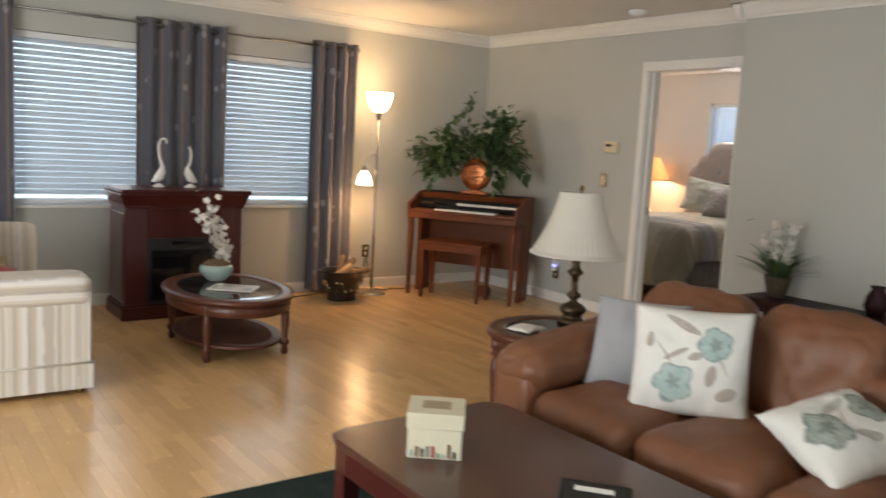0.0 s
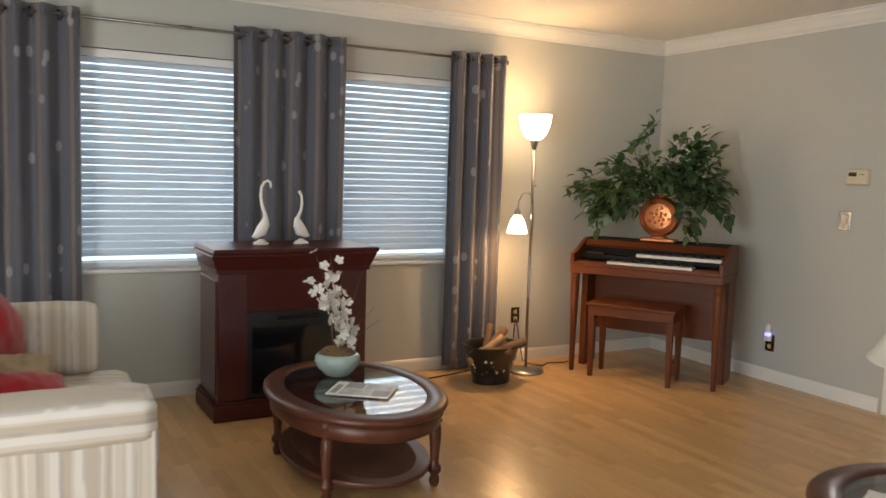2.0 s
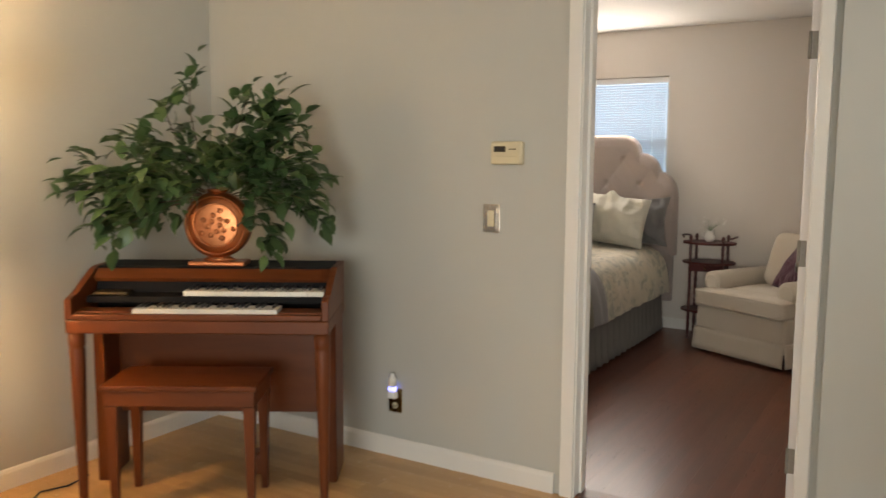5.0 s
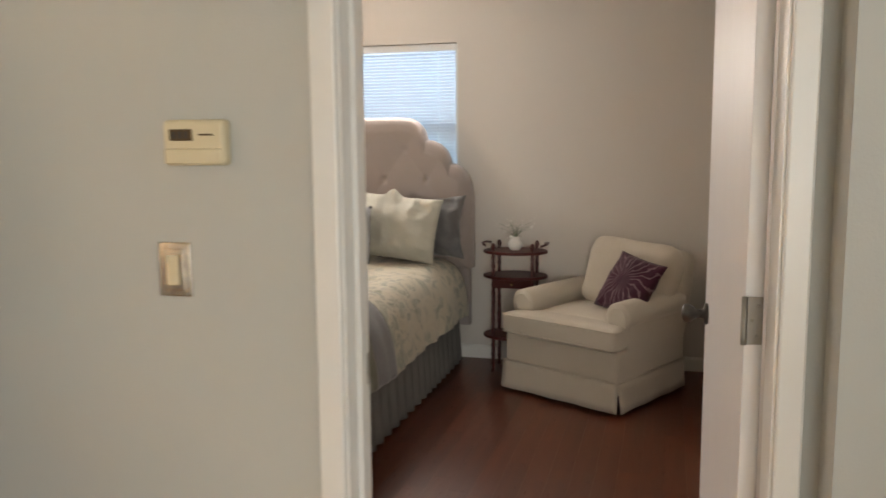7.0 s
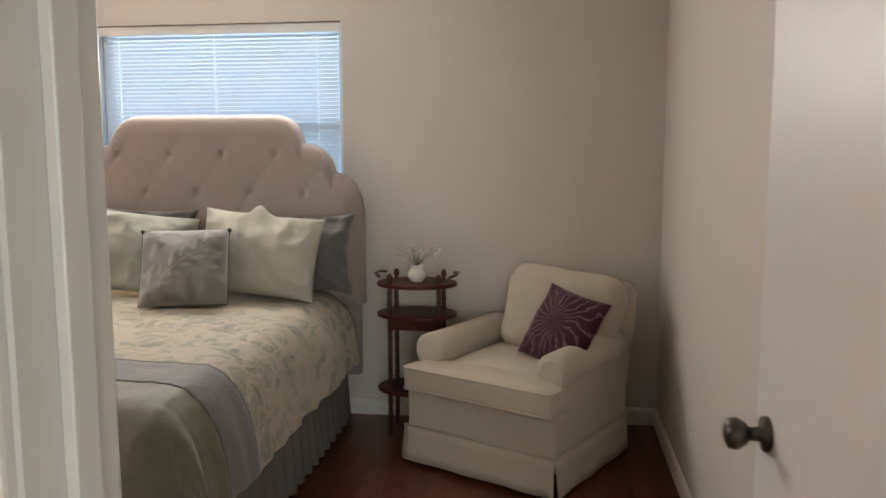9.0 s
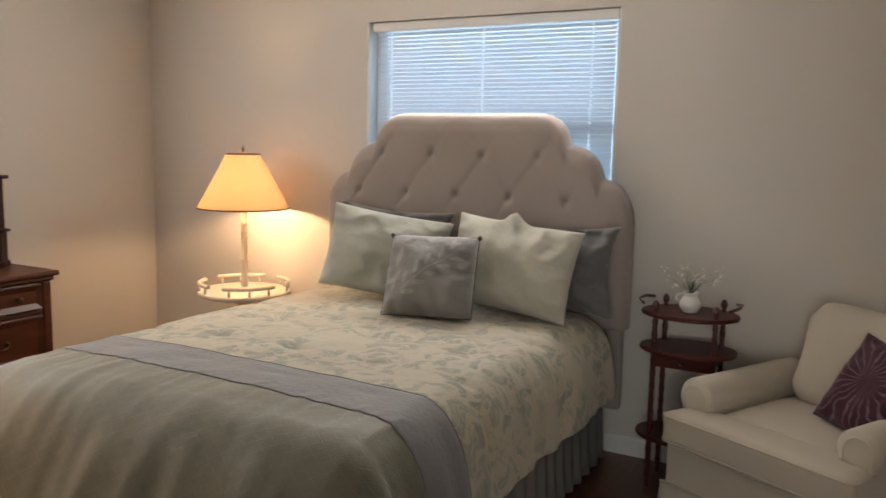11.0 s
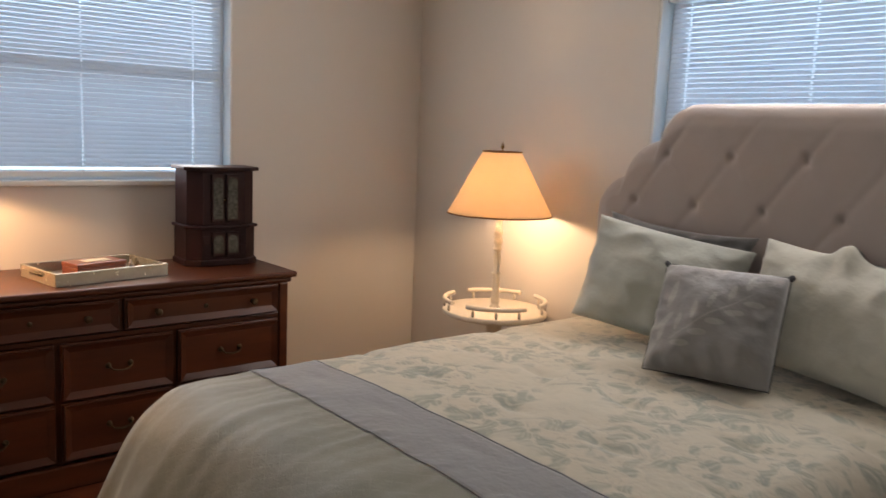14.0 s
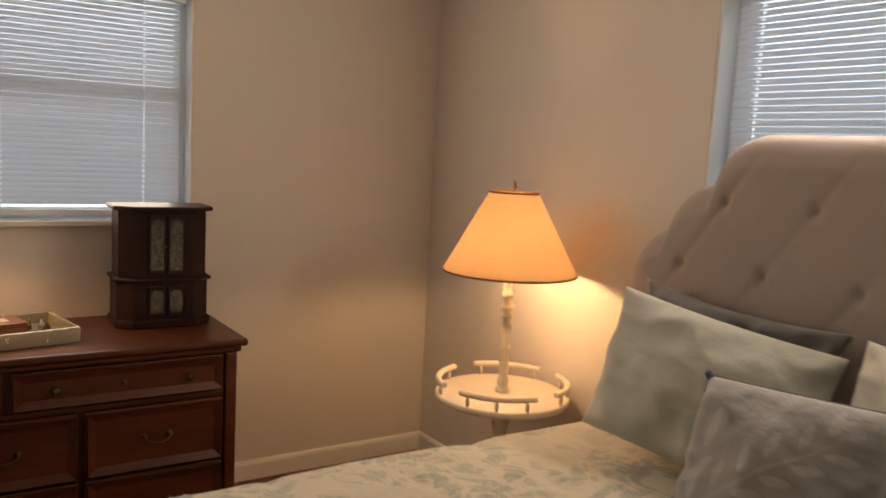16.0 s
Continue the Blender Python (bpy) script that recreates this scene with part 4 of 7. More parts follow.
def haze(name, x0, y0, x1, y1, m=SKYGLOW):
    bm = bmesh.new()
    bm.faces.new([bm.verts.new(p) for p in ((x0, y0, -0.2), (x1, y1, -0.2), (x1, y1, 4.0), (x0, y0, 4.0))])
    return solo(name, bm, m, "pale hazy daylight outside the windows", "backdrop", kind="structure")


haze("backdrop_north", -3, 8.0, 5.3, 8.0)
haze("backdrop_east", 11.0, 3, 11.0, 9.5, SKYGLOW_B)
haze("backdrop_bedroom_north", 5.4, 10.0, 10, 10.0, SKYGLOW_B)

# ---- living room: curtains and rod ----
def curtain(x0, x1, z0, z1, folds, seed, label):
    c = thing("window_curtain", label, "curtain", ((x0 + x1) / 2, NORTH - 0.10, z0), group="grommet curtains")
    w, h = x1 - x0, z1 - z0
    rng = random.Random(seed)
    ph = [rng.uniform(-0.4, 0.4) for _ in range(8)]

    def f(u, v):
        x = (u - 0.5) * w * (1.0 + 0.05 * (1 - v) * math.sin(u * 5 + ph[0]))
        a = 2 * math.pi * folds * u
        amp = 0.031 * (0.85 + 0.25 * math.sin(3 * u + ph[1])) * (1 - 0.25 * (1 - v) * math.sin(2.2 * u + ph[2]))
        y = amp * math.sin(a + ph[3] * (1 - v)) + 0.010 * (1 - v) * math.sin(a * 0.5 + ph[4]) + 0.006 * noise.noise(Vector((u * 9, v * 4, seed)))
        x += 0.014 * math.sin(2 * a + ph[5]) * w / folds
        return (x, y, v * h + (0.008 * math.sin(a * 1.3 + ph[6]) if v == 0 else 0))
    part("cloth", sheet(bmesh.new(), int(folds * 16), 34, f, 0.003), CURTAIN, c)
    for k in range(int(folds * 2)):
        u = (k + 0.5) / (folds * 2)
        bm = bmesh.new()
        ring = [(0.026 * math.cos(i * math.pi / 8), 0, 0.026 * math.sin(i * math.pi / 8)) for i in range(17)]
        tube(bm, ring, 0.006, 6)
        p = f(u, 0.97)
        part("grommet", bm, ROD, c, "pewter grommet ring", pose(p[0], p[1] * 0.4, h - 0.045, 0, 0, 70 if k % 2 else 110))
    return c


curtain(0.745, 1.15, 0.03, 2.185, 3, 3, "charcoal grommet curtain with pale leaf sprigs beside the loveseat")
curtain(1.965, 2.665, 0.03, 2.185, 5, 4, "charcoal grommet curtain with pale leaf sprigs behind the fireplace")
curtain(3.415, 3.855, 0.03, 2.185, 4, 5, "charcoal grommet curtain with bronze bands near the floor lamp")


def curtain_rod():
    r = thing("curtain_rod", "thin pewter metal curtain rod with end knobs", "curtain rod", (0.68, NORTH - 0.10, 2.14))
    L = 3.13
    part("rod", tube(bmesh.new(), [(0, 0, 0), (L * 0.5, 0, 0.0), (L, 0, 0)], 0.009, 12), ROD, r)
    for x, s in ((0, -1), (L, 1)):
        part("finial", lathe(bmesh.new(), [(0, 0), (0.011, 0.0), (0.011, 0.012), (0.007, 0.018), (0.019, 0.030), (0.021, 0.042), (0.013, 0.054), (0, 0.058)], 16), ROD, r, m=pose(x, 0, 0, 0, 90 * s, 0))
    for x in (0.07, L * 0.52, L - 0.06):
        bm = bmesh.new()
        tube(bm, [(x, 0.095, -0.01), (x, 0.06, -0.012), (x, 0.0, -0.012)], 0.006, 8)
        box(bm, x - 0.012, 0.092, -0.04, x + 0.012, 0.099, 0.03, 0.002)
        part("bracket", bm, ROD, r)
    part("join_sleeve", tube(bmesh.new(), [(0.98, 0, 0), (1.05, 0, 0)], 0.012, 12), ROD, r)


curtain_rod()


# ---- electric fireplace ----
def fireplace():
    f = thing("electric_fireplace", "dark mahogany electric fireplace with black firebox under the windows", "fireplace", (2.185, 6.22, 0))
    w, d = 0.85, 0.37
    y0, y1 = -0.235, 0.19
    part("plinth", B(-w / 2 - 0.028, y0 - 0.022, 0, w / 2 + 0.028, y1, 0.09, 0.008), MAHOG_H, f)
    part("plinth_moulding", B(-w / 2 - 0.015, y0 - 0.012, 0.09, w / 2 + 0.02, y1, 0.108, 0.006), MAHOG_H, f)
    for s in (-1, 1):
        part("pilaster", B(s * w / 2, y0, 0.108, s * (w / 2 - 0.155), y1, 0.80, 0.004), MAHOG, f)
        part("side_bead", B(s * (w / 2 + 0.001), y0 + 0.03, 0.14, s * (w / 2 + 0.008), y1 - 0.03, 0.76, 0.003), MAHOG, f)
    part("frieze", B(-w / 2 + 0.155, y0 + 0.004, 0.585, w / 2 - 0.155, y1, 0.80, 0.002), MAHOG_H, f)
    part("back_panel", B(-w / 2 + 0.155, y1 - 0.02, 0.108, w / 2 - 0.155, y1, 0.585), MAHOG, f)
    bm = bmesh.new()
    n = 34
    for i in range(n):
        x = -w / 2 - 0.005 + (i + 0.5) * (w + 0.01) / n
        box(bm, x - 0.008, y0 - 0.014, 0.802, x + 0.008, y0 + 0.01, 0.815)
    part("dentil_strip", bm, MAHOG_H, f, kind="stuff")
    prof = [(0.0, 0.80), (0.012, 0.802), (0.012, 0.822), (0.018, 0.835), (0.026, 0.855), (0.036, 0.882), (0.042, 0.895), (0.042, 0.905)]
    bm = bmesh.new()
    rows = []
    for o, z in prof:
        rows.append([bm.verts.new(p) for p in ((-w / 2 - o, y1, z), (-w / 2 - o, y0 - o, z), (w / 2 + o, y0 - o, z), (w / 2 + o, y1, z))])
    for a, b in zip(rows, rows[1:]):
        for i in range(4):
            bm.faces.new((a[i], a[(i + 1) % 4], b[(i + 1) % 4], b[i]))
    bm.faces.new(rows[0]), bm.faces.new(rows[-1])
    part("cornice", bm, MAHOG_H, f)
    part("mantel_shelf", B(-w / 2 - 0.036, y0 - 0.055, 0.905, w / 2 + 0.055, y1 + 0.01, 0.935, 0.010, 3), MAHOG_H, f)
    fb = part("firebox", B(-w / 2 + 0.157, y0 + 0.012, 0.11, w / 2 - 0.157, y0 + 0.03, 0.583), BLACKP, f, "black metal firebox front")
    part("glass_front", B(-w / 2 + 0.185, y0 + 0.004, 0.135, w / 2 - 0.185, y0 + 0.0115, 0.50, 0.002), BLACKG, fb, "dark reflecting glass")
    part("louvre", B(-0.10, y0 + 0.002, 0.535, 0.14, y0 + 0.0118, 0.562, 0.003), BLACKG, fb)
    part("switch_panel", B(-w / 2 + 0.19, y0 + 0.006, 0.515, w / 2 - 0.19, y0 + 0.0118, 0.53, 0.002), BLACKP, fb)


fireplace()


def swan(at, h, bend, turn, label):
    bm = bmesh.new()
    lathe(bm, [(0, 0), (0.045, 0.0), (0.046, 0.010), (0.030, 0.018), (0.016, 0.03), (0, 0.032)], 20, None, 1.0, 0.7)
    body = [(-0.055, 0, 0.045), (-0.035, 0, 0.050), (0.0, 0, 0.075), (0.022, 0, 0.115), (0.026, 0, 0.15)]
    rad = [0.004, 0.018, 0.036, 0.030, 0.016]
    neck = [(0.020, 0, h * 0.50), (0.004, 0, h * 0.62), (-0.004, 0, h * 0.76), (0.000, 0, h * 0.90), (0.016, 0, h * 0.975)]
    if bend:
        neck += [(0.036, 0, h), (0.052, 0, h * 0.975), (0.056, 0, h * 0.93), (0.054, 0, h * 0.88)]
    else:
        neck += [(0.004, 0, h)]
    pts = body + neck
    rs = rad + [0.0105, 0.009, 0.0085, 0.008, 0.0075] + ([0.0075, 0.0085, 0.007, 0.002] if bend else [0.003])
    n, rings = 14, []
    for i, p in enumerate(pts):
        d = (Vector(pts[min(i + 1, len(pts) - 1)]) - Vector(pts[max(i - 1, 0)])).normalized()
        a = Vector((0, 1, 0))
        b = d.cross(a).normalized()
        rings.append([bm.verts.new(Vector(p) + (a * 0.8 * math.cos(2 * math.pi * k / n) + b * math.sin(2 * math.pi * k / n)) * rs[i]) for k in range(n)])
    for u, v in zip(rings, rings[1:]):
        for k in range(n):
            bm.faces.new((u[k], u[(k + 1) % n], v[(k + 1) % n], v[k])).smooth = True
    bm.faces.new(rings[0]), bm.faces.new(rings[-1])
    return solo("swan_figurine", bm, CERAM, label, "figurine", at, turn, "swans on the mantel")


swan((2.05, 6.20, 0.935), 0.36, True, 8, "tall white ceramic swan with a curled neck on the mantel")
swan((2.285, 6.20, 0.935), 0.31, False, 188, "smaller white ceramic swan with a raised neck on the mantel")


# ---- oval glass coffee table ----
def turned_leg(h, r=0.026):
    return [(r * 0.55, 0), (r * 0.75, h * 0.02), (r * 0.95, h * 0.08), (r * 0.6, h * 0.15), (r * 1.15, h * 0.19), (r * 1.15, h * 0.25), (r * 0.7, h * 0.28),
            (r * 0.72, h * 0.34), (r * 1.02, h * 0.62), (r * 0.95, h * 0.76), (r * 0.62, h * 0.79), (r * 1.2, h * 0.83), (r * 0.85, h * 0.86), (r * 1.25, h * 0.90), (r * 1.25, h)]


def oval_table(name, at, a, b, h, turn, leg_xy, label, category, shelf=True):
    t = thing(name, label, category, at, turn)
    rim = bmesh.new()
    n = 56
    prof = [(0.0, h - 0.032), (0.012, h - 0.030), (0.018, h - 0.02), (0.016, h - 0.008), (0.006, h), (-0.075, h), (-0.078, h - 0.010), (-0.080, h - 0.032)]
    rings = [[rim.verts.new(((a + o) * math.cos(2 * math.pi * i / n), (b + o) * math.sin(2 * math.pi * i / n), z)) for i in range(n)] for o, z in prof]
    for p, q in zip(rings, rings[1:] + rings[:1]):
        for i in range(n):
            rim.faces.new((p[i], p[(i + 1) % n], q[(i + 1) % n], q[i])).smooth = True
    part("tabletop_rim", rim, WALNUT, t)
    part("glass_top", prism(bmesh.new(), oval(a - 0.079, b - 0.079), h - 0.010, h - 0.003), TABGLASS, t, "inset clear glass top")
    ap = bmesh.new()
    prof = [(-0.012, h - 0.032), (-0.012, h - 0.10), (-0.020, h - 0.105), (-0.030, h - 0.10), (-0.030, h - 0.032)]
    rings = [[ap.verts.new(((a + o) * math.cos(2 * math.pi * i / n), (b + o) * math.sin(2 * math.pi * i / n), z)) for i in range(n)] for o, z in prof]
    for p, q in zip(rings, rings[1:] + rings[:1]):
        for i in range(n):
            ap.faces.new((p[i], p[(i + 1) % n], q[(i + 1) % n], q[i])).smooth = True
    part("apron", ap, WALNUT, t)
    for x, y in leg_xy:
        part("leg", lathe(bmesh.new(), turned_leg(h - 0.034), 18, pose(x, y, 0)), WALNUT, t)
    if shelf:
        part("lower_shelf", prism(bmesh.new(), oval(a - 0.055, b - 0.055), 0.085, 0.105, None, 0.006), WALNUT, t)
        part("shelf_panel", prism(bmesh.new(), oval(a - 0.12, b - 0.12), 0.1055, 0.109, None, 0.002), SHELFW, t, "caned brown shelf panel")
    return t


oval_table("oval_coffee_table", (2.155, 5.06, 0), 0.372, 0.528, 0.39, 0, [(-0.25, -0.33), (0.25, -0.33), (-0.25, 0.33), (0.25, 0.33)],
           "oval walnut coffee table with inset glass and turned legs", "coffee table")


def blossom(bm, p, r, rng):
    """Five cupped petals round a point."""
    d = Vector((rng.uniform(-1, 1), rng.uniform(-1, 1), rng.uniform(-0.2, 1))).normalized()
    m = Matrix.Translation(p) @ d.to_track_quat("Z", "Y").to_matrix().to_4x4()
    for k in range(5):
        a = k * 2 * math.pi / 5 + rng.uniform(-0.2, 0.2)
        c, s = math.cos(a), math.sin(a)
        q = [(0.0, 0.0, 0.0), (0.55, -0.42, 0.10), (1.0, -0.22, 0.30), (1.0, 0.22, 0.30), (0.55, 0.42, 0.10)]
        v = [bm.verts.new(m @ Vector(((x * c - y * s) * r, (x * s + y * c) * r, z * r))) for x, y, z in q]
        bm.faces.new(v).smooth = True


def orchid_bowl():
    rng = random.Random(11)
    t = thing("orchid_bowl", "white silk blossoms in a celadon ceramic bowl on the coffee table", "flower arrangement", (2.16, 5.28, 0.3905))
    part("bowl", lathe(bmesh.new(), [(0, 0), (0.052, 0), (0.060, 0.006), (0.098, 0.045), (0.110, 0.075), (0.105, 0.098), (0.092, 0.108), (0.084, 0.106), (0.094, 0.094), (0.098, 0.075), (0.06, 0.03), (0, 0.025)], 36), CELADON, t)
    bm = bmesh.new()
    bmesh.ops.create_icosphere(bm, subdivisions=4, radius=1)
    for v in bm.verts:
        q = v.co.copy()
        v.co = Vector((q.x * 0.086, q.y * 0.086, 0.098 + max(q.z, -0.2) * 0.045)) + Vector(q) * 0.010 * noise.noise(q * 6)
    part("moss", bm, MOSS, t, "brown dried moss")
    stems, flowers = bmesh.new(), bmesh.new()
    for ax, ay, h, curl in ((-0.04, 0.0, 0.47, -0.06), (-0.02, 0.02, 0.45, 0.0), (-0.01, -0.03, 0.36, -0.07), (0.06, 0.0, 0.15, 0.07), (0.0, -0.02, 0.33, 0.02)):
        pts = [(ax * 0.4 + curl * (k / 9) ** 2 * 1.2 - 0.02 * k / 9, ay + 0.02 * math.sin(k * 0.8), 0.10 + h * k / 9) for k in range(10)]
        tube(stems, pts, 0.003, 6, 0.0012)
        for k in range(3, 10):
            for _ in range(3):
                p = Vector(pts[k]) + Vector((rng.uniform(-0.042, 0.042), rng.uniform(-0.035, 0.035), rng.uniform(-0.025, 0.025)))
                if h > 0.3 and k < 4:
                    continue
                if rng.random() < 0.85 - 0.25 * (k == 9):
                    blossom(flowers, p, rng.uniform(0.020, 0.030), rng)
    for dx, h in ((0.16, 0.22), (0.20, 0.16), (-0.08, 0.50), (0.10, 0.42)):
        tube(stems, [(0.03, 0, 0.10), (0.03 + dx * 0.5, 0.01, 0.10 + h * 0.6), (0.03 + dx, 0.0, 0.10 + h)], 0.002, 5, 0.0008)
    part("stem", stems, TWIG, t)
    part("blossom", flowers, PETAL, t, "white silk blossoms", kind="stuff")


orchid_bowl()


def magazine(at, turn):
    """A glossy magazine: cover with photographs, a pale title strip and lines of small type."""
    g = thing("magazine", "glossy printed magazine with grey photographs on the glass table", "magazine", at, turn)
    part("cover", B(-0.105, -0.14, 0, 0.105, 0.14, 0.006, 0.001), PAPERW, g)
    for x0, y0, x1, y1, m in ((-0.098, -0.05, 0.0, 0.085, PAPER), (0.006, 0.0, 0.098, 0.085, GREYD), (0.006, -0.09, 0.098, -0.006, PAPER), (-0.098, -0.132, -0.002, -0.056, GREYM)):
        part("photograph", B(x0, y0, 0.0061, x1, y1, 0.0065), m, g, "grey printed photograph")
    for k in range(4):
        part("text_line", B(0.008, -0.098 - 0.009 * k, 0.0061, 0.09 - 0.012 * (k % 2), -0.095 - 0.009 * k, 0.0064), GREYD, g)
    part("title_strip", B(-0.09, 0.098, 0.0061, 0.05, 0.126, 0.0064), GREYD, g)


magazine((2.16, 4.97, 0.3915), 52)



# ---- striped loveseat ----
def loveseat():
    s = thing("loveseat", "cream and grey striped upholstered loveseat under the curtain", "sofa", (0.37, 4.42, 0), -1.0)
    D, W, aw, ah = 0.855, 1.46, 0.25, 0.60
    part("seat_base", B(0.05, aw, 0.10, D - 0.05, W - aw, 0.27, 0.02), STRIPE_Y, s)
    for y in (0, W - aw):
        D = 0.855 if y == 0 else 0.75
        a = part("arm", B(0.0, y, 0.03, D - 0.03, y + aw, ah - 0.09, 0.012, 3), STRIPE_X, s)
        part("arm_cap", soft(bmesh.new(), D - 0.30, aw + 0.014, 0.15, pose(0.30 + (D - 0.30) / 2 - 0.024, y + aw / 2, ah - 0.14), 10, 0.22, 0.01, 0.006, y), STRIPE_Z, a, "lengthwise striped arm cap")
    D = 0.855
    part("back_frame", B(-0.02, 0.02, 0.10, 0.22, W - 0.02, 0.64, 0.04, 3), STRIPE_Y, s)
    for k in range(2):
        yc = aw + (W - 2 * aw) * (k + 0.5) / 2
        part("seat_cushion", soft(bmesh.new(), D - 0.16, (W - 2 * aw) / 2 - 0.006, 0.17, pose(0.16 + (D - 0.16) / 2 + 0.02, yc, 0.265), 12, 0.3, 0.015, 0.006, k), STRIPE_Y, s)
        part("back_cushion", soft(bmesh.new(), 0.20, (W - 2 * aw) / 2 + 0.04, 0.44, pose(0.24, yc, 0.40, 0, -12, 0), 12, 0.4, 0.02, 0.012, 5 + k), STRIPE_Y, s)
    bm = bmesh.new()
    box(bm, -0.006, -0.007, 0.035, D - 0.02, 0.0, 0.17, 0.002)
    part("skirt", bm, STRIPE_X, s, "striped skirt flap")
    bm = bmesh.new()
    box(bm, D - 0.03, 0.0, 0.035, D - 0.022, W, 0.17, 0.002)
    part("skirt", bm, STRIPE_Y, s, "striped skirt flap")
    bm = bmesh.new()
    tube(bm, [(-0.01, -0.009, 0.17), (D - 0.02, -0.009, 0.17)], 0.006, 8)
    part("piping", bm, STRIPE_Z, s)
    for x, y in ((0.06, 0.06), (D - 0.08, 0.06), (0.06, W - 0.06), (D - 0.08, W - 0.06)):
        part("foot", lathe(bmesh.new(), [(0.014, 0), (0.018, 0.006), (0.012, 0.02), (0.02, 0.06)], 12, pose(x, y, 0)), BRASS, s, "small brass glide foot")


loveseat()
solo("arm_bolster", soft(bmesh.new(), 0.54, 0.13, 0.31, None, 10, 0.3, 0.01, 0.008, 3), STRIPE_X, "tan striped bolster cushion leaning on the loveseat arm", "cushion", m=pose(0.86, 5.54, 0.445, -12, 0, -1))
solo("throw_pillow", pillow(bmesh.new(), 0.42, 0.42, 0.15, seed=1), REDF, "bright red plain throw pillow standing on the loveseat", "pillow", m=pose(0.74, 5.36, 0.63, 78, 42, 66), group="loveseat pillows")
solo("throw_pillow", pillow(bmesh.new(), 0.36, 0.30, 0.13, seed=2), REDF, "small red throw pillow lying by the arm", "pillow", m=pose(0.82, 4.90, 0.51, 28, 8, 20), group="loveseat pillows")
solo("throw_pillow", pillow(bmesh.new(), 0.30, 0.26, 0.14, seed=3, crease=0.03), BEIGEF, "beige knitted tasselled pillow on the loveseat", "pillow", m=pose(0.80, 5.14, 0.52, 35, 0, 10), group="loveseat pillows")


# ---- floor lamp ----
def floor_lamp():
    f = thing("floor_lamp", "brushed nickel torchiere floor lamp with side reading arm, lit", "floor lamp", (3.97, 6.30, 0))
    part("base", lathe(bmesh.new(), [(0, 0), (0.125, 0), (0.128, 0.006), (0.122, 0.016), (0.085, 0.024), (0.04, 0.028), (0.022, 0.036), (0, 0.037)], 36), CHROME, f)
    part("pole", lathe(bmesh.new(), [(0.011, 0.03), (0.011, 0.52), (0.0125, 0.522), (0.0125, 0.532), (0.011, 0.534), (0.011, 1.06), (0.0135, 1.062), (0.0135, 1.14), (0.011, 1.142), (0.011, 1.57)], 14), CHROME, f)
    part("cup", lathe(bmesh.new(), [(0.010, 1.545), (0.016, 1.555), (0.029, 1.60), (0.031, 1.612), (0, 1.613)], 20), CHROME, f)
    part("shade", lathe(bmesh.new(), [(0.0286, 1.612), (0.0521, 1.6212), (0.0798, 1.6516), (0.0991, 1.7022), (0.1092, 1.7528), (0.1126, 1.7804), (0.1084, 1.7804), (0.0941, 1.7022), (0.0739, 1.6562), (0.0487, 1.6267), (0.0252, 1.6175)], 36, caps=False), BULB, f, "frosted white glass bowl shade, lit")
    arm = bmesh.new()
    tube(arm, [(0.0, -0.01, 1.19), (-0.02, -0.02, 1.235), (-0.06, -0.03, 1.255), (-0.115, -0.05, 1.24), (-0.15, -0.06, 1.19), (-0.16, -0.065, 1.12)], 0.005, 8)
    part("reading_arm", arm, CHROME, f)
    part("socket", lathe(bmesh.new(), [(0.008, 1.09), (0.02, 1.092), (0.024, 1.115), (0.012, 1.14), (0.006, 1.145)], 14, pose(-0.16, -0.065, 0)), CHROME, f)
    part("reading_shade", lathe(bmesh.new(), [(0.0647, 0.98), (0.0672, 0.983), (0.0605, 1.02), (0.0437, 1.07), (0.0235, 1.1), (0.0185, 1.098), (0.0386, 1.065), (0.0554, 1.02), (0.0622, 0.981)], 28, pose(-0.16, -0.065, 0), caps=False), BULB, f, "small frosted glass bell shade, lit")
    part("turn_switch", lathe(bmesh.new(), [(0.003, 0), (0.003, 0.02), (0.008, 0.022), (0.006, 0.03)], 10, pose(0.0, -0.012, 1.30, 90, 0, 0)), CHROME, f)


floor_lamp()


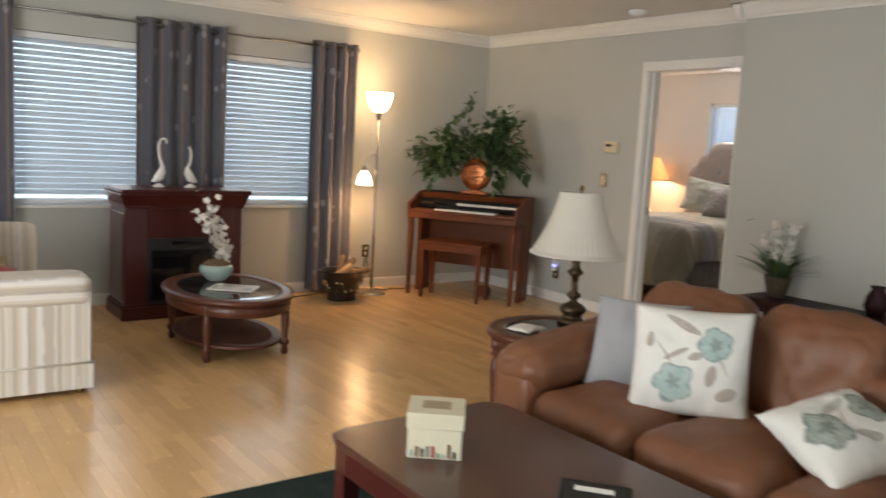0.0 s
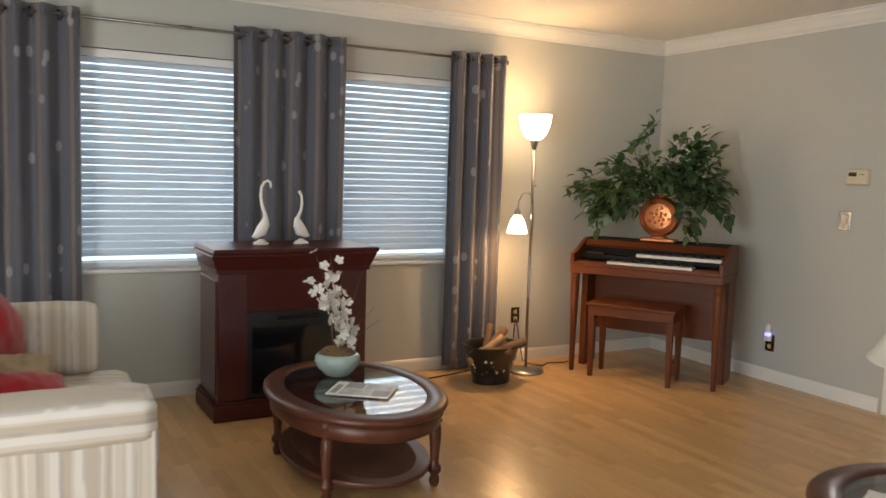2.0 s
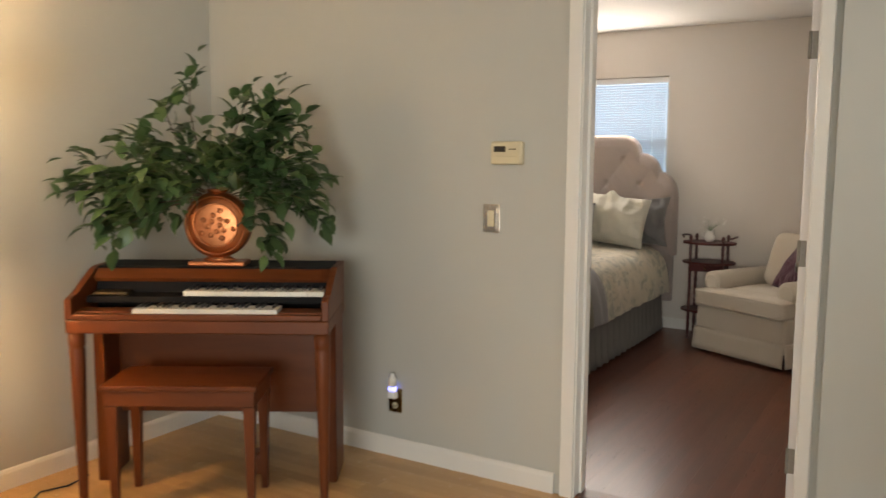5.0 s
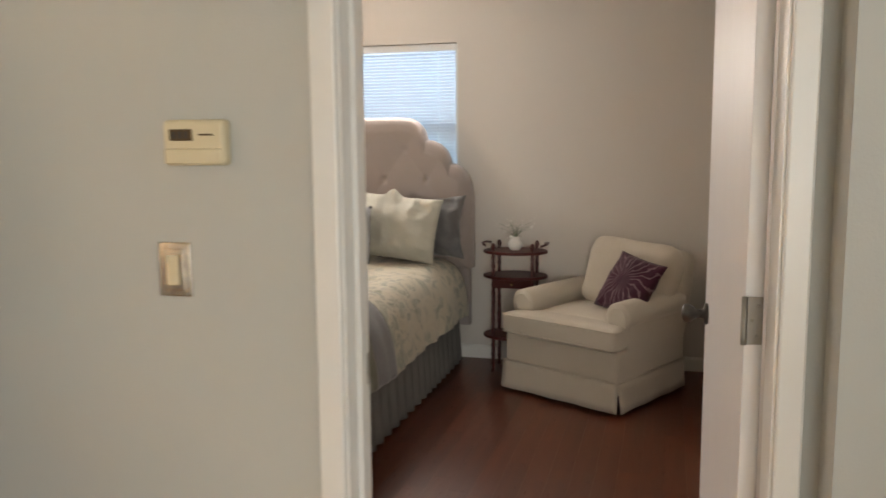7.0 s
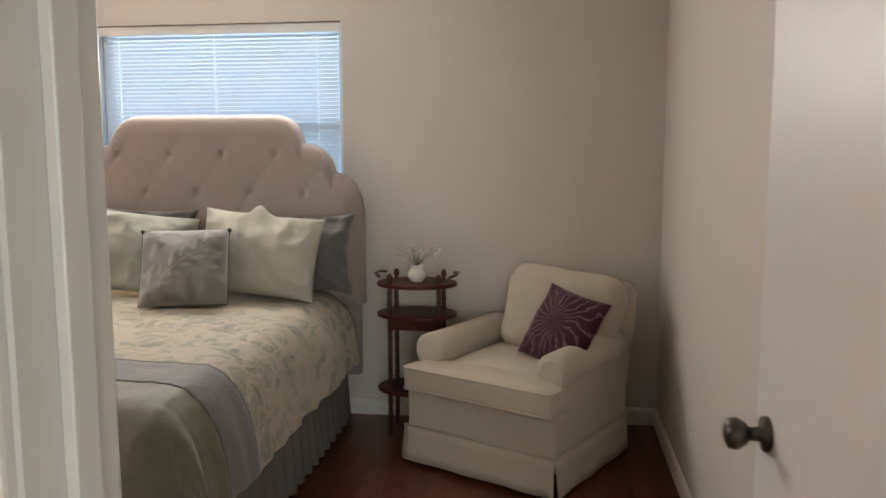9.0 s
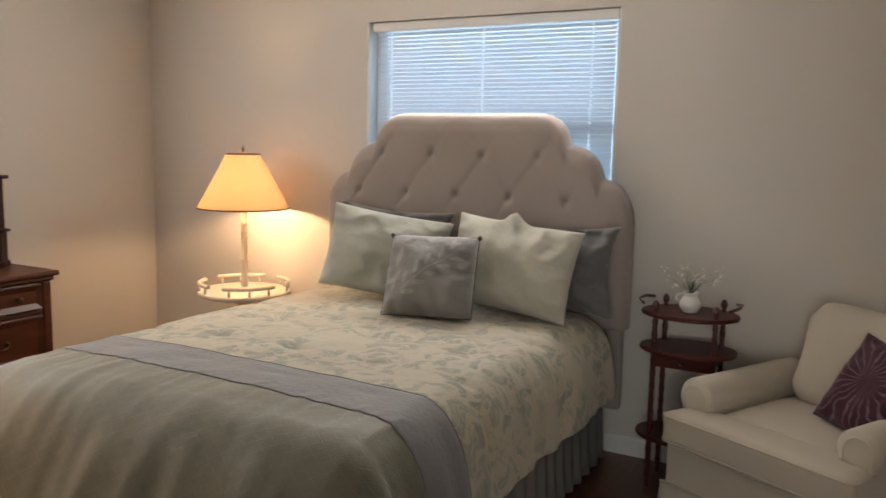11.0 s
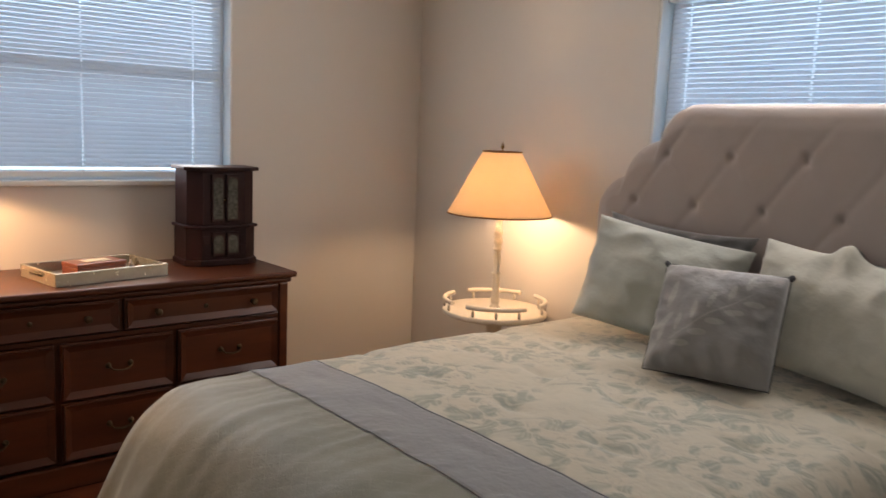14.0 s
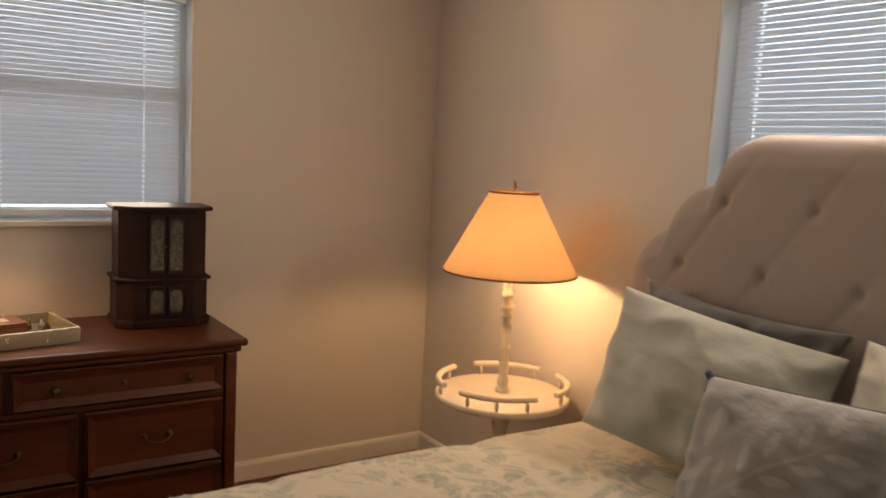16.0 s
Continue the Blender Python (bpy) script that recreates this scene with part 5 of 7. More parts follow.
# ---- corner organ ----
def organ():
    o = thing("electronic_organ", "reddish cherry wood two-manual electronic organ across the corner", "organ", (4.535, 5.785, 0), -59.0)
    W = 1.04
    h = W / 2

    def leg(x, y):
        part("leg", lathe(bmesh.new(), [(0.015, 0), (0.017, 0.01), (0.017, 0.03), (0.028, 0.50), (0.031, 0.63), (0.027, 0.637), (0.032, 0.645), (0.032, 0.70)], 16, pose(x, y, 0)), ORGANV, o)
    leg(-h + 0.03, 0.035), leg(h - 0.03, 0.035)
    for s in (-1, 1):
        part("rear_stand", B(s * (h - 0.005), 0.235, 0, s * (h - 0.05), 0.47, 0.70, 0.004), ORGANV, o)
    part("lower_panel", B(-h + 0.05, 0.40, 0.26, h - 0.05, 0.42, 0.70), ORGANW, o)
    part("volume_pedal", B(0.10, 0.30, 0.0, 0.19, 0.40, 0.10, 0.02), ORGANW, o)
    part("key_bed", B(-h, 0.0, 0.70, h, 0.49, 0.755, 0.006), ORGANW, o)
    part("key_slip", B(-h + 0.03, 0.0, 0.7555, h - 0.03, 0.026, 0.778, 0.004), ORGANW, o)
    side = [(0.0, 0.7555), (0.0, 0.835), (0.03, 0.845), (0.07, 0.848), (0.24, 0.925), (0.275, 0.935), (0.49, 0.935), (0.49, 0.7555)]
    for s in (-1, 1):
        bm = bmesh.new()
        a = [bm.verts.new((s * h, y, z)) for y, z in side]
        b = [bm.verts.new((s * (h - 0.028), y, z)) for y, z in side]
        bm.faces.new(a), bm.faces.new(b[::-1])
        for i in range(len(side)):
            j = (i + 1) % len(side)
            bm.faces.new((a[i], a[j], b[j], b[i]))
        bmesh.ops.bevel(bm, geom=bm.edges[:], offset=0.003, segments=1, affect="EDGES")
        part("cheek", bm, ORGANW, o)
    part("top_panel", B(-h + 0.028, 0.262, 0.915, h - 0.028, 0.49, 0.934, 0.004), ORGANBLK, o, "matt black top panel")
    bm = bmesh.new()
    vs = [bm.verts.new(p) for p in ((-h + 0.029, 0.212, 0.892), (h - 0.029, 0.212, 0.892), (h - 0.029, 0.261, 0.926), (-h + 0.029, 0.261, 0.926),
                                    (-h + 0.029, 0.224, 0.875), (h - 0.029, 0.224, 0.875), (h - 0.029, 0.272, 0.91), (-h + 0.029, 0.272, 0.91))]
    for q in ((0, 1, 2, 3), (4, 7, 6, 5), (0, 4, 5, 1), (3, 2, 6, 7), (0, 3, 7, 4), (1, 5, 6, 2)):
        bm.faces.new([vs[k] for k in q])
    part("fall_strip", bm, ORGANW, o)
    part("console_back", B(-h + 0.029, 0.242, 0.756, h - 0.029, 0.255, 0.90), ORGANBLK, o, "black control panel")
    part("upper_shelf", B(-h + 0.03, 0.132, 0.80, h - 0.03, 0.241, 0.828, 0.004), ORGANBLK, o, "black upper manual block")
    part("lower_block", B(-h + 0.03, 0.030, 0.756, -h + 0.25, 0.131, 0.784, 0.004), ORGANW, o)
    part("lower_block", B(h - 0.205, 0.030, 0.756, h - 0.03, 0.131, 0.784, 0.004), ORGANW, o)
    part("tab_panel", B(-h + 0.05, 0.15, 0.829, -h + 0.19, 0.22, 0.842, 0.003), DARKBRASS, o, "small brown rhythm tab panel")
    wk, bk = bmesh.new(), bmesh.new()
    box(wk, -0.0107, 0, 0, 0.0107, 0.098, 0.021, 0.0015, 1)
    box(bk, -0.0055, 0.036, 0.0212, 0.0055, 0.098, 0.031, 0.001, 1)
    wk, bk = mesh_of("white_key", wk, IVORY), mesh_of("black_key", bk, BLACKP)
    for x0, y, z in ((-h + 0.255, 0.030, 0.774), (-h + 0.425, 0.138, 0.8285)):
        n = 26
        for i in range(n):
            x = x0 + 0.0222 * (i + 0.5)
            k = new("white_key", wk)
            k.parent, k.matrix_basis = o, pose(x, y, z)
            if i % 7 not in (2, 6) and i < n - 1:
                k = new("black_key", bk)
                k.parent, k.matrix_basis = o, pose(x + 0.0111, y, z)


organ()


def organ_bench():
    b = thing("organ_bench", "reddish cherry wood organ bench with square tapered legs", "bench", (4.565, 5.865, 0), -59.0)
    w, d, h = 0.61, 0.31, 0.515
    part("seat", B(-w / 2, -d / 2, h - 0.022, w / 2, d / 2, h, 0.006), ORGANW, b)
    part("seat_box", B(-w / 2 + 0.012, -d / 2 + 0.012, h - 0.085, w / 2 - 0.012, d / 2 - 0.012, h - 0.0225, 0.003), ORGANW, b)
    for x in (-1, 1):
        for y in (-1, 1):
            bm = bmesh.new()
            for r0, r1, z0, z1 in ((0.013, 0.021, 0, h - 0.11), (0.024, 0.024, h - 0.11, h - 0.086)):
                t = bmesh.new()
                bmesh.ops.create_cone(t, cap_ends=True, segments=4, radius1=r0 * 1.414, radius2=r1 * 1.414, depth=z1 - z0)
                put(bm, t, pose(0, 0, (z0 + z1) / 2, 0, 0, 45))
            part("leg", bm, ORGANV, b, m=pose(x * (w / 2 - 0.036), y * (d / 2 - 0.036), 0))


organ_bench()


# ---- leafy arrangement on the organ ----
def leaf_at(bm, p, d, size, rng):
    """A pointed, folded leaf growing from p along d."""
    d = d.normalized()
    s = d.cross(Vector((rng.uniform(-0.4, 0.4), rng.uniform(-0.4, 0.4), 1))).normalized()
    n = s.cross(d).normalized()
    w = size * rng.uniform(0.46, 0.62)
    rows = [(0.0, 0.02, 0.0), (0.25, 0.8, 0.02), (0.5, 1.0, 0.03), (0.78, 0.55, 0.0), (1.0, 0.0, -0.10)]
    prev = None
    for t, f, lift in rows:
        c = p + d * size * t + n * size * lift
        cur = [bm.verts.new(c + s * w / 2 * f + n * size * 0.07 * f), bm.verts.new(c), bm.verts.new(c - s * w / 2 * f + n * size * 0.07 * f)]
        if prev:
            for k in range(2):
                bm.faces.new((prev[k], prev[k + 1], cur[k + 1], cur[k])).smooth = True
        prev = cur


def ficus_arrangement():
    rng = random.Random(21)
    t = thing("ficus_arrangement", "leafy silk ficus branches in a round copper vase on the organ", "plant arrangement", (4.80, 5.93, 0.936), -59)
    part("vase_foot", B(-0.12, -0.055, 0, 0.12, 0.055, 0.022, 0.006), COPPER, t)
    part("vase_neck", lathe(bmesh.new(), [(0.075, 0.022), (0.05, 0.036), (0.038, 0.06)], 24, None, 1.0, 0.6), COPPER, t)
    v = part("vase_disc", lathe(bmesh.new(), [(0, -0.045), (0.08, -0.045), (0.134, -0.036), (0.140, -0.024), (0.140, 0.024), (0.134, 0.036), (0.08, 0.045), (0, 0.045)], 44, pose(0, 0, 0.174, 90, 0, 0)), COPPER, t, "round embossed copper vase body")
    bm = bmesh.new()
    for r in (0.122, 0.092):
        tube(bm, [(r * math.cos(i * math.pi / 20), -0.0455, 0.174 + r * math.sin(i * math.pi / 20)) for i in range(41)], 0.004, 6)
    for k in range(14):
        a = k * 2.4
        r = 0.018 + 0.0042 * k
        lathe(bm, [(0.012, 0), (0.010, 0.004), (0, 0.006)], 8, pose(r * math.cos(a), -0.0445, 0.174 + r * math.sin(a), 90, 0, 0))
    part("relief", bm, COPPER, v)
    part("vase_mouth", lathe(bmesh.new(), [(0.03, 0.30), (0.042, 0.312), (0.05, 0.325), (0.044, 0.325), (0.03, 0.312)], 20), COPPER, t)
    stems, leaves = bmesh.new(), bmesh.new()
    # tips: sideways along the organ, back, height above the vase foot
    tips = [(-0.62, 0.02, 0.30), (-0.55, -0.05, 0.42), (-0.45, 0.05, 0.30), (-0.36, 0.0, 0.52), (-0.30, -0.10, 0.32), (-0.50, 0.05, 0.22),
            (-0.10, 0.04, 0.82), (-0.21, 0.0, 0.68), (0.12, 0.06, 0.70), (0.24, 0.04, 0.69), (0.33, 0.0, 0.60), (0.20, -0.06, 0.58), (0.26, 0.02, 0.66),
            (0.35, 0.03, 0.48), (0.42, 0.0, 0.36), (0.38, -0.06, 0.28), (0.30, -0.08, 0.42), (0.10, -0.10, 0.46), (0.02, -0.06, 0.46), (-0.14, -0.09, 0.36), (-0.30, 0.04, 0.46), (0.44, 0.04, 0.22), (-0.26, -0.08, 0.40), (-0.56, 0.0, 0.36), (-0.48, -0.06, 0.18),
            (0.24, -0.05, 0.10), (0.12, -0.12, 0.40), (-0.40, -0.06, 0.14)]
    for tx, ty, tz in tips:
        side = -0.11 if tx < -0.08 else 0.09 if tx > 0.12 else 0.0
        a, m, b = Vector((0, 0, 0.28)), Vector((tx * 0.5 + side, ty * 0.5, 0.30 + (tz - 0.28) * 0.55 + 0.04)), Vector((tx, ty, tz))
        pts = [a * (1 - s) ** 2 + m * 2 * s * (1 - s) + b * s * s for s in [k / 9 for k in range(10)]]
        tube(stems, pts, 0.0035, 5, 0.0012)
        for k in range(3, 10):
            for _ in range(4 if tz > 0.65 and tx < 0 else 6):
                q = pts[k] + Vector((rng.gauss(0, 0.034), rng.gauss(0, 0.03), rng.gauss(0, 0.034)))
                d = (pts[k] - pts[k - 1]).normalized() * 0.7 + Vector((rng.uniform(-1, 1), rng.uniform(-1, 1), rng.uniform(-0.9, 0.4)))
                leaf_at(leaves, q, d, rng.uniform(0.066, 0.115), rng)
    part("branch", stems, TWIG, t, kind="stuff")
    part("leaf_mass", leaves, LEAF, t, "dark green pointed silk leaves", kind="stuff")


ficus_arrangement()


# ---- log bucket, outlets, wall fittings ----
def log_bucket():
    b = thing("log_bucket", "black painted metal bucket with floral decoration, filled with logs", "bucket", (3.60, 6.17, 0), 15)
    part("bucket", lathe(bmesh.new(), [(0, 0.0), (0.118, 0), (0.122, 0.012), (0.116, 0.03), (0.130, 0.07), (0.165, 0.19), (0.178, 0.235), (0.196, 0.25), (0.196, 0.258), (0.176, 0.252), (0.160, 0.20), (0.12, 0.06), (0, 0.05)], 36, None, 1.15, 0.92), BASKET, b)
    rng = random.Random(5)
    fl, lv = bmesh.new(), bmesh.new()
    for k in range(26):
        a, z = rng.uniform(math.pi, 2 * math.pi), rng.uniform(0.07, 0.17)
        r = 0.128 + (z - 0.06) * 0.29
        p = Vector((r * 1.165 * math.cos(a), r * 0.935 * math.sin(a), z))
        lathe(fl if k % 3 else lv, [(0.011, 0), (0.008, 0.002), (0, 0.003)], 6, Matrix.Translation(p) @ Vector((math.cos(a), math.sin(a), -0.2)).to_track_quat("Z", "Y").to_matrix().to_4x4())
    part("painted_leaf", fl, LEAF_G, b, "green painted leaf sprigs", kind="stuff")
    part("painted_flower", lv, PETAL, b, "white painted flowers", kind="stuff")
    for s in (-1, 1):
        bm = bmesh.new()
        tube(bm, [(s * 0.21, -0.03, 0.245), (s * 0.235, -0.02, 0.225), (s * 0.235, 0.02, 0.225), (s * 0.21, 0.03, 0.245)], 0.005, 6)
        part("ear_handle", bm, BASKET, b)
    for k, (x, y, z, rx, rz, L, r) in enumerate(((-0.10, 0.0, 0.20, 62, 78, 0.30, 0.026), (-0.02, 0.02, 0.20, 55, 95, 0.34, 0.030), (0.06, -0.04, 0.22, 76, 60, 0.26, 0.028), (0.10, 0.03, 0.21, 82, 110, 0.24, 0.026), (-0.06, -0.05, 0.22, 84, 20, 0.22, 0.024), (0.0, 0.05, 0.23, 40, 120, 0.25, 0.022))):
        bm = bmesh.new()
        n = 10
        rings = [[bm.verts.new(((r + 0.004 * noise.noise(Vector((i, j * 0.7, k)))) * math.cos(2 * math.pi * i / n), (r + 0.004 * noise.noise(Vector((i + 9, j, k)))) * math.sin(2 * math.pi * i / n), L * (j / 5 - 0.35))) for i in range(n)] for j in range(6)]
        for a, c in zip(rings, rings[1:]):
            for i in range(n):
                bm.faces.new((a[i], a[(i + 1) % n], c[(i + 1) % n], c[i])).smooth = True
        bm.faces.new(rings[0]), bm.faces.new(rings[-1])
        part("log", bm, LOG if k % 3 else LOGEND, b, m=pose(x, y, z, rx, 0, rz))


log_bucket()


def outlet(at, turn, plate, label):
    o = thing("wall_outlet", label, "outlet", at, turn)
    part("cover_plate", B(-0.036, -0.008, -0.058, 0.036, -0.001, 0.058, 0.003), plate, o)
    for z in (-0.025, 0.025):
        bm = bmesh.new()
        lathe(bm, [(0.016, 0), (0.016, 0.002), (0, 0.0025)], 16, pose(0, -0.008, z, 90, 0, 0))
        s = part("socket", bm, BEIGEP, o)
        bm = bmesh.new()
        for x in (-0.006, 0.006):
            box(bm, x - 0.0015, -0.0112, z - 0.005, x + 0.0015, -0.0102, z + 0.006)
        part("slot", bm, BLACKP, s)
    return o


outlet((4.065, NORTH, 0.345), 0, BRASS, "aged brass duplex wall outlet by the floor lamp")
outlet((EAST, 5.43, 0.27), -90, BRASS, "aged brass duplex wall outlet with a night light")
nl = thing("night_light", "small plug-in night light glowing blue", "night light", (EAST - 0.012, 5.43, 0.285), -90)
part("plug_body", B(-0.022, -0.032, 0.0, 0.022, -0.001, 0.035, 0.006), VINYL, nl)
part("light_window", B(-0.020, -0.030, 0.0355, 0.020, -0.004, 0.058, 0.006), NIGHTL, nl, "blue glowing window")
part("label_sleeve", lathe(bmesh.new(), [(0.018, 0.0585), (0.021, 0.065), (0.021, 0.095), (0.012, 0.105), (0.012, 0.118), (0, 0.12)], 18, pose(0, -0.018, 0)), PAPERW, nl, "small clear scent bottle")


def thermostat():
    t = thing("thermostat", "almond plastic wall thermostat with small grey display", "thermostat", (EAST, 4.855, 1.418), -90)
    part("housing", B(-0.076, -0.034, -0.048, 0.070, -0.001, 0.048, 0.010, 3), BEIGEP, t)
    part("lower_cover", B(-0.070, -0.038, -0.044, 0.064, -0.0345, -0.012, 0.004), BEIGEP, t)
    part("display", B(-0.058, -0.0365, 0.004, -0.004, -0.0344, 0.028, 0.001), DARKBRASS, t, "small grey number display")
    bm = bmesh.new()
    for x in (-0.055, -0.040, -0.025):
        box(bm, x + 0.004, -0.0375, 0.009, x + 0.012, -0.0366, 0.023)
    part("readout", bm, BLACKP, t)
    part("marking", B(0.012, -0.0355, 0.014, 0.045, -0.0344, 0.018), DARKBRASS, t)


thermostat()
sw = thing("light_switch", "brushed nickel switch plate with almond rocker", "light switch", (EAST, 4.935, 1.143), -90)
part("cover_plate", B(-0.040, -0.008, -0.060, 0.040, -0.001, 0.060, 0.003), BRONZEP, sw)
part("inner_bezel", B(-0.027, -0.011, -0.046, 0.027, -0.0085, 0.046, 0.002), BRONZEP, sw)
part("rocker", B(-0.015, -0.016, -0.033, 0.015, -0.0112, 0.033, 0.003), BEIGEP, sw, "almond rocker")
sd = thing("smoke_detector", "round white smoke detector on the ceiling", "smoke detector", (5.05, 4.40, CEILING))
part("body", lathe(bmesh.new(), [(0, -0.038), (0.045, -0.038), (0.058, -0.030), (0.066, -0.012), (0.068, 0.0), (0, 0.0)], 28), VINYL, sd)
part("grille", lathe(bmesh.new(), [(0, -0.042), (0.022, -0.042), (0.024, -0.0385), (0, -0.0385)], 16), VINYL, sd)
solo("power_cord", tube(bmesh.new(), [(4.065, 6.588, 0.32), (4.07, 6.56, 0.25), (4.09, 6.55, 0.12), (4.10, 6.53, 0.02), (4.12, 6.45, 0.006), (4.18, 6.38, 0.006), (4.26, 6.44, 0.006), (4.36, 6.40, 0.006), (4.48, 6.43, 0.006)], 0.004, 6), CORD, "thin black power cord on the floor by the lamp", "cord")
solo("power_cord", tube(bmesh.new(), [(2.80, 6.50, 0.006), (3.0, 6.40, 0.006), (3.2, 6.36, 0.006), (3.40, 6.40, 0.006), (3.62, 6.46, 0.006), (3.85, 6.50, 0.006), (4.02, 6.55, 0.05), (4.05, 6.575, 0.28)], 0.005, 6), CORD, "black extension cord lying along the wall", "cord")

# ---- leather sofa and its tables ----
def leather_sofa():
    s = thing("leather_sofa", "cognac brown leather sofa with rolled arms and loose cushions", "sofa", (2.36, 2.70, 0), 0)
    D, W = 0.93, 2.05
    part("base", soft(bmesh.new(), D - 0.06, W - 0.04, 0.24, pose(D / 2, -W / 2, 0.05), 10, 0.12, 0, 0.004), LEATHER, s)
    part("back_frame", soft(bmesh.new(), 0.26, W - 0.06, 0.60, pose(D - 0.14, -W / 2, 0.06), 12, 0.30, 0.0, 0.006, 2), LEATHER, s)
    for k, y in enumerate((-0.15, -W + 0.15)):
        a = part("arm", soft(bmesh.new(), D - 0.10, 0.24, 0.42, pose(D / 2 - 0.03, y, 0.06), 12, 0.2, 0.0, 0.005, 3 + k), LEATHER, s)
        part("arm_pad", soft(bmesh.new(), D - 0.14, 0.31, 0.19, pose(D / 2 - 0.04, y, 0.41, 0, -7, 0), 30, 0.49, 0.022, 0.016, 6 + k, 0.008), LEATHER, a, "puffy leather arm pad")
    for k in range(3):
        yc = -0.27 - (W - 0.54) * (k + 0.5) / 3
        part("seat_cushion", soft(bmesh.new(), D - 0.28, (W - 0.54) / 3 - 0.002, 0.17, pose(0.01 + (D - 0.28) / 2, yc, 0.255), 30, 0.46, 0.03, 0.016, 11 + k, 0.006), LEATHER, s)
        part("back_cushion", soft(bmesh.new(), 0.27, (W - 0.40) / 3 + 0.01, 0.48, pose(D - 0.22, yc + (0.05 if k == 0 else -0.05 if k == 2 else 0), 0.345, 0, 15, 0), 34, 0.50, 0.02, 0.018, 21 + k, 0.009), LEATHER, s)
    for x, y in ((0.08, -0.08), (D - 0.08, -0.08), (0.08, -W + 0.08), (D - 0.08, -W + 0.08)):
        part("foot", lathe(bmesh.new(), [(0.022, 0), (0.03, 0.05), (0.03, 0.06)], 12, pose(x, y, 0)), MAHOG, s, "dark turned wooden foot")


leather_sofa()
solo("throw_pillow", pillow(bmesh.new(), 0.38, 0.38, 0.13, seed=6), GREYF, "pale grey plain throw pillow leaning in the sofa corner", "pillow", m=facing((2.80, 2.26, 0.60), (0.45, -0.89, 0), (0.13, 0.0, 0.30)), group="sofa pillows")
solo("throw_pillow", pillow(bmesh.new(), 0.43, 0.41, 0.16, n=30, seed=7, pinch=0.05), PILLOWFL, "white throw pillow with teal and taupe flowers on the sofa", "pillow", m=facing((2.75, 1.965, 0.61), (0.58, -0.82, 0.02), (0.10, 0.06, 0.34)), group="sofa pillows")
solo("throw_pillow", pillow(bmesh.new(), 0.44, 0.34, 0.15, n=30, seed=8, pinch=0.05), PILLOWGR, "white throw pillow with green flowers lying on the sofa", "pillow", m=facing((2.75, 1.37, 0.52), (0.95, -0.17, 0.12), (0.22, 0.20, 0.13)), group="sofa pillows")

oval_table("end_table", (3.00, 2.955, 0), 0.335, 0.27, 0.505, 0, [(-0.30, 0.06), (0.30, 0.06), (-0.24, -0.15), (0.24, -0.15)], "oval walnut end table with inset glass top beside the sofa", "end table")
solo("folded_napkin", pillow(bmesh.new(), 0.17, 0.13, 0.022, seed=4, crease=0.004), PAPERW, "crumpled white paper on the glass end table", "paper", (2.83, 2.97, 0.514), 20)


def brass_lamp():
    t = thing("table_lamp", "aged brass table lamp with white pleated bell shade, unlit", "table lamp", (3.17, 3.00, 0.5065))
    part("base", lathe(bmesh.new(), [(0, 0), (0.072, 0), (0.074, 0.012), (0.06, 0.022), (0.046, 0.03), (0.05, 0.042), (0.066, 0.06), (0.066, 0.075), (0.05, 0.092), (0.022, 0.105), (0.018, 0.12), (0.036, 0.135), (0.036, 0.148), (0.018, 0.16),
                                    (0.016, 0.20), (0.020, 0.235), (0.038, 0.25), (0.040, 0.262), (0.024, 0.275), (0.018, 0.30), (0.034, 0.33), (0.030, 0.355), (0.012, 0.37), (0.010, 0.42), (0, 0.42)], 24), DARKBRASS, t)
    bm = bmesh.new()
    n = 96
    prof = [(0.235, 0.345), (0.238, 0.352), (0.222, 0.366), (0.190, 0.42), (0.160, 0.48), (0.132, 0.55), (0.112, 0.625), (0.105, 0.653), (0.102, 0.657)]
    rings = []
    for r, z in prof:
        rings.append([bm.verts.new(((r + (0.0012 if i % 2 else -0.0012)) * math.cos(2 * math.pi * i / n), (r + (0.0012 if i % 2 else -0.0012)) * math.sin(2 * math.pi * i / n), z)) for i in range(n)])
    for a, b in zip(rings, rings[1:]):
        for i in range(n):
            bm.faces.new((a[i], a[(i + 1) % n], b[(i + 1) % n], b[i]))
    part("shade", bm, SHADEW, t, "white pleated bell shade")
    part("finial", lathe(bmesh.new(), [(0.004, 0.42), (0.004, 0.665), (0.010, 0.67), (0.012, 0.68), (0.006, 0.693), (0, 0.696)], 12), BRASS, t)
    bm = bmesh.new()
    tube(bm, [(0.102, 0, 0.635), (0.0, 0, 0.63), (-0.102, 0, 0.635)], 0.002, 6)
    part("harp", bm, BRASS, t)


brass_lamp()


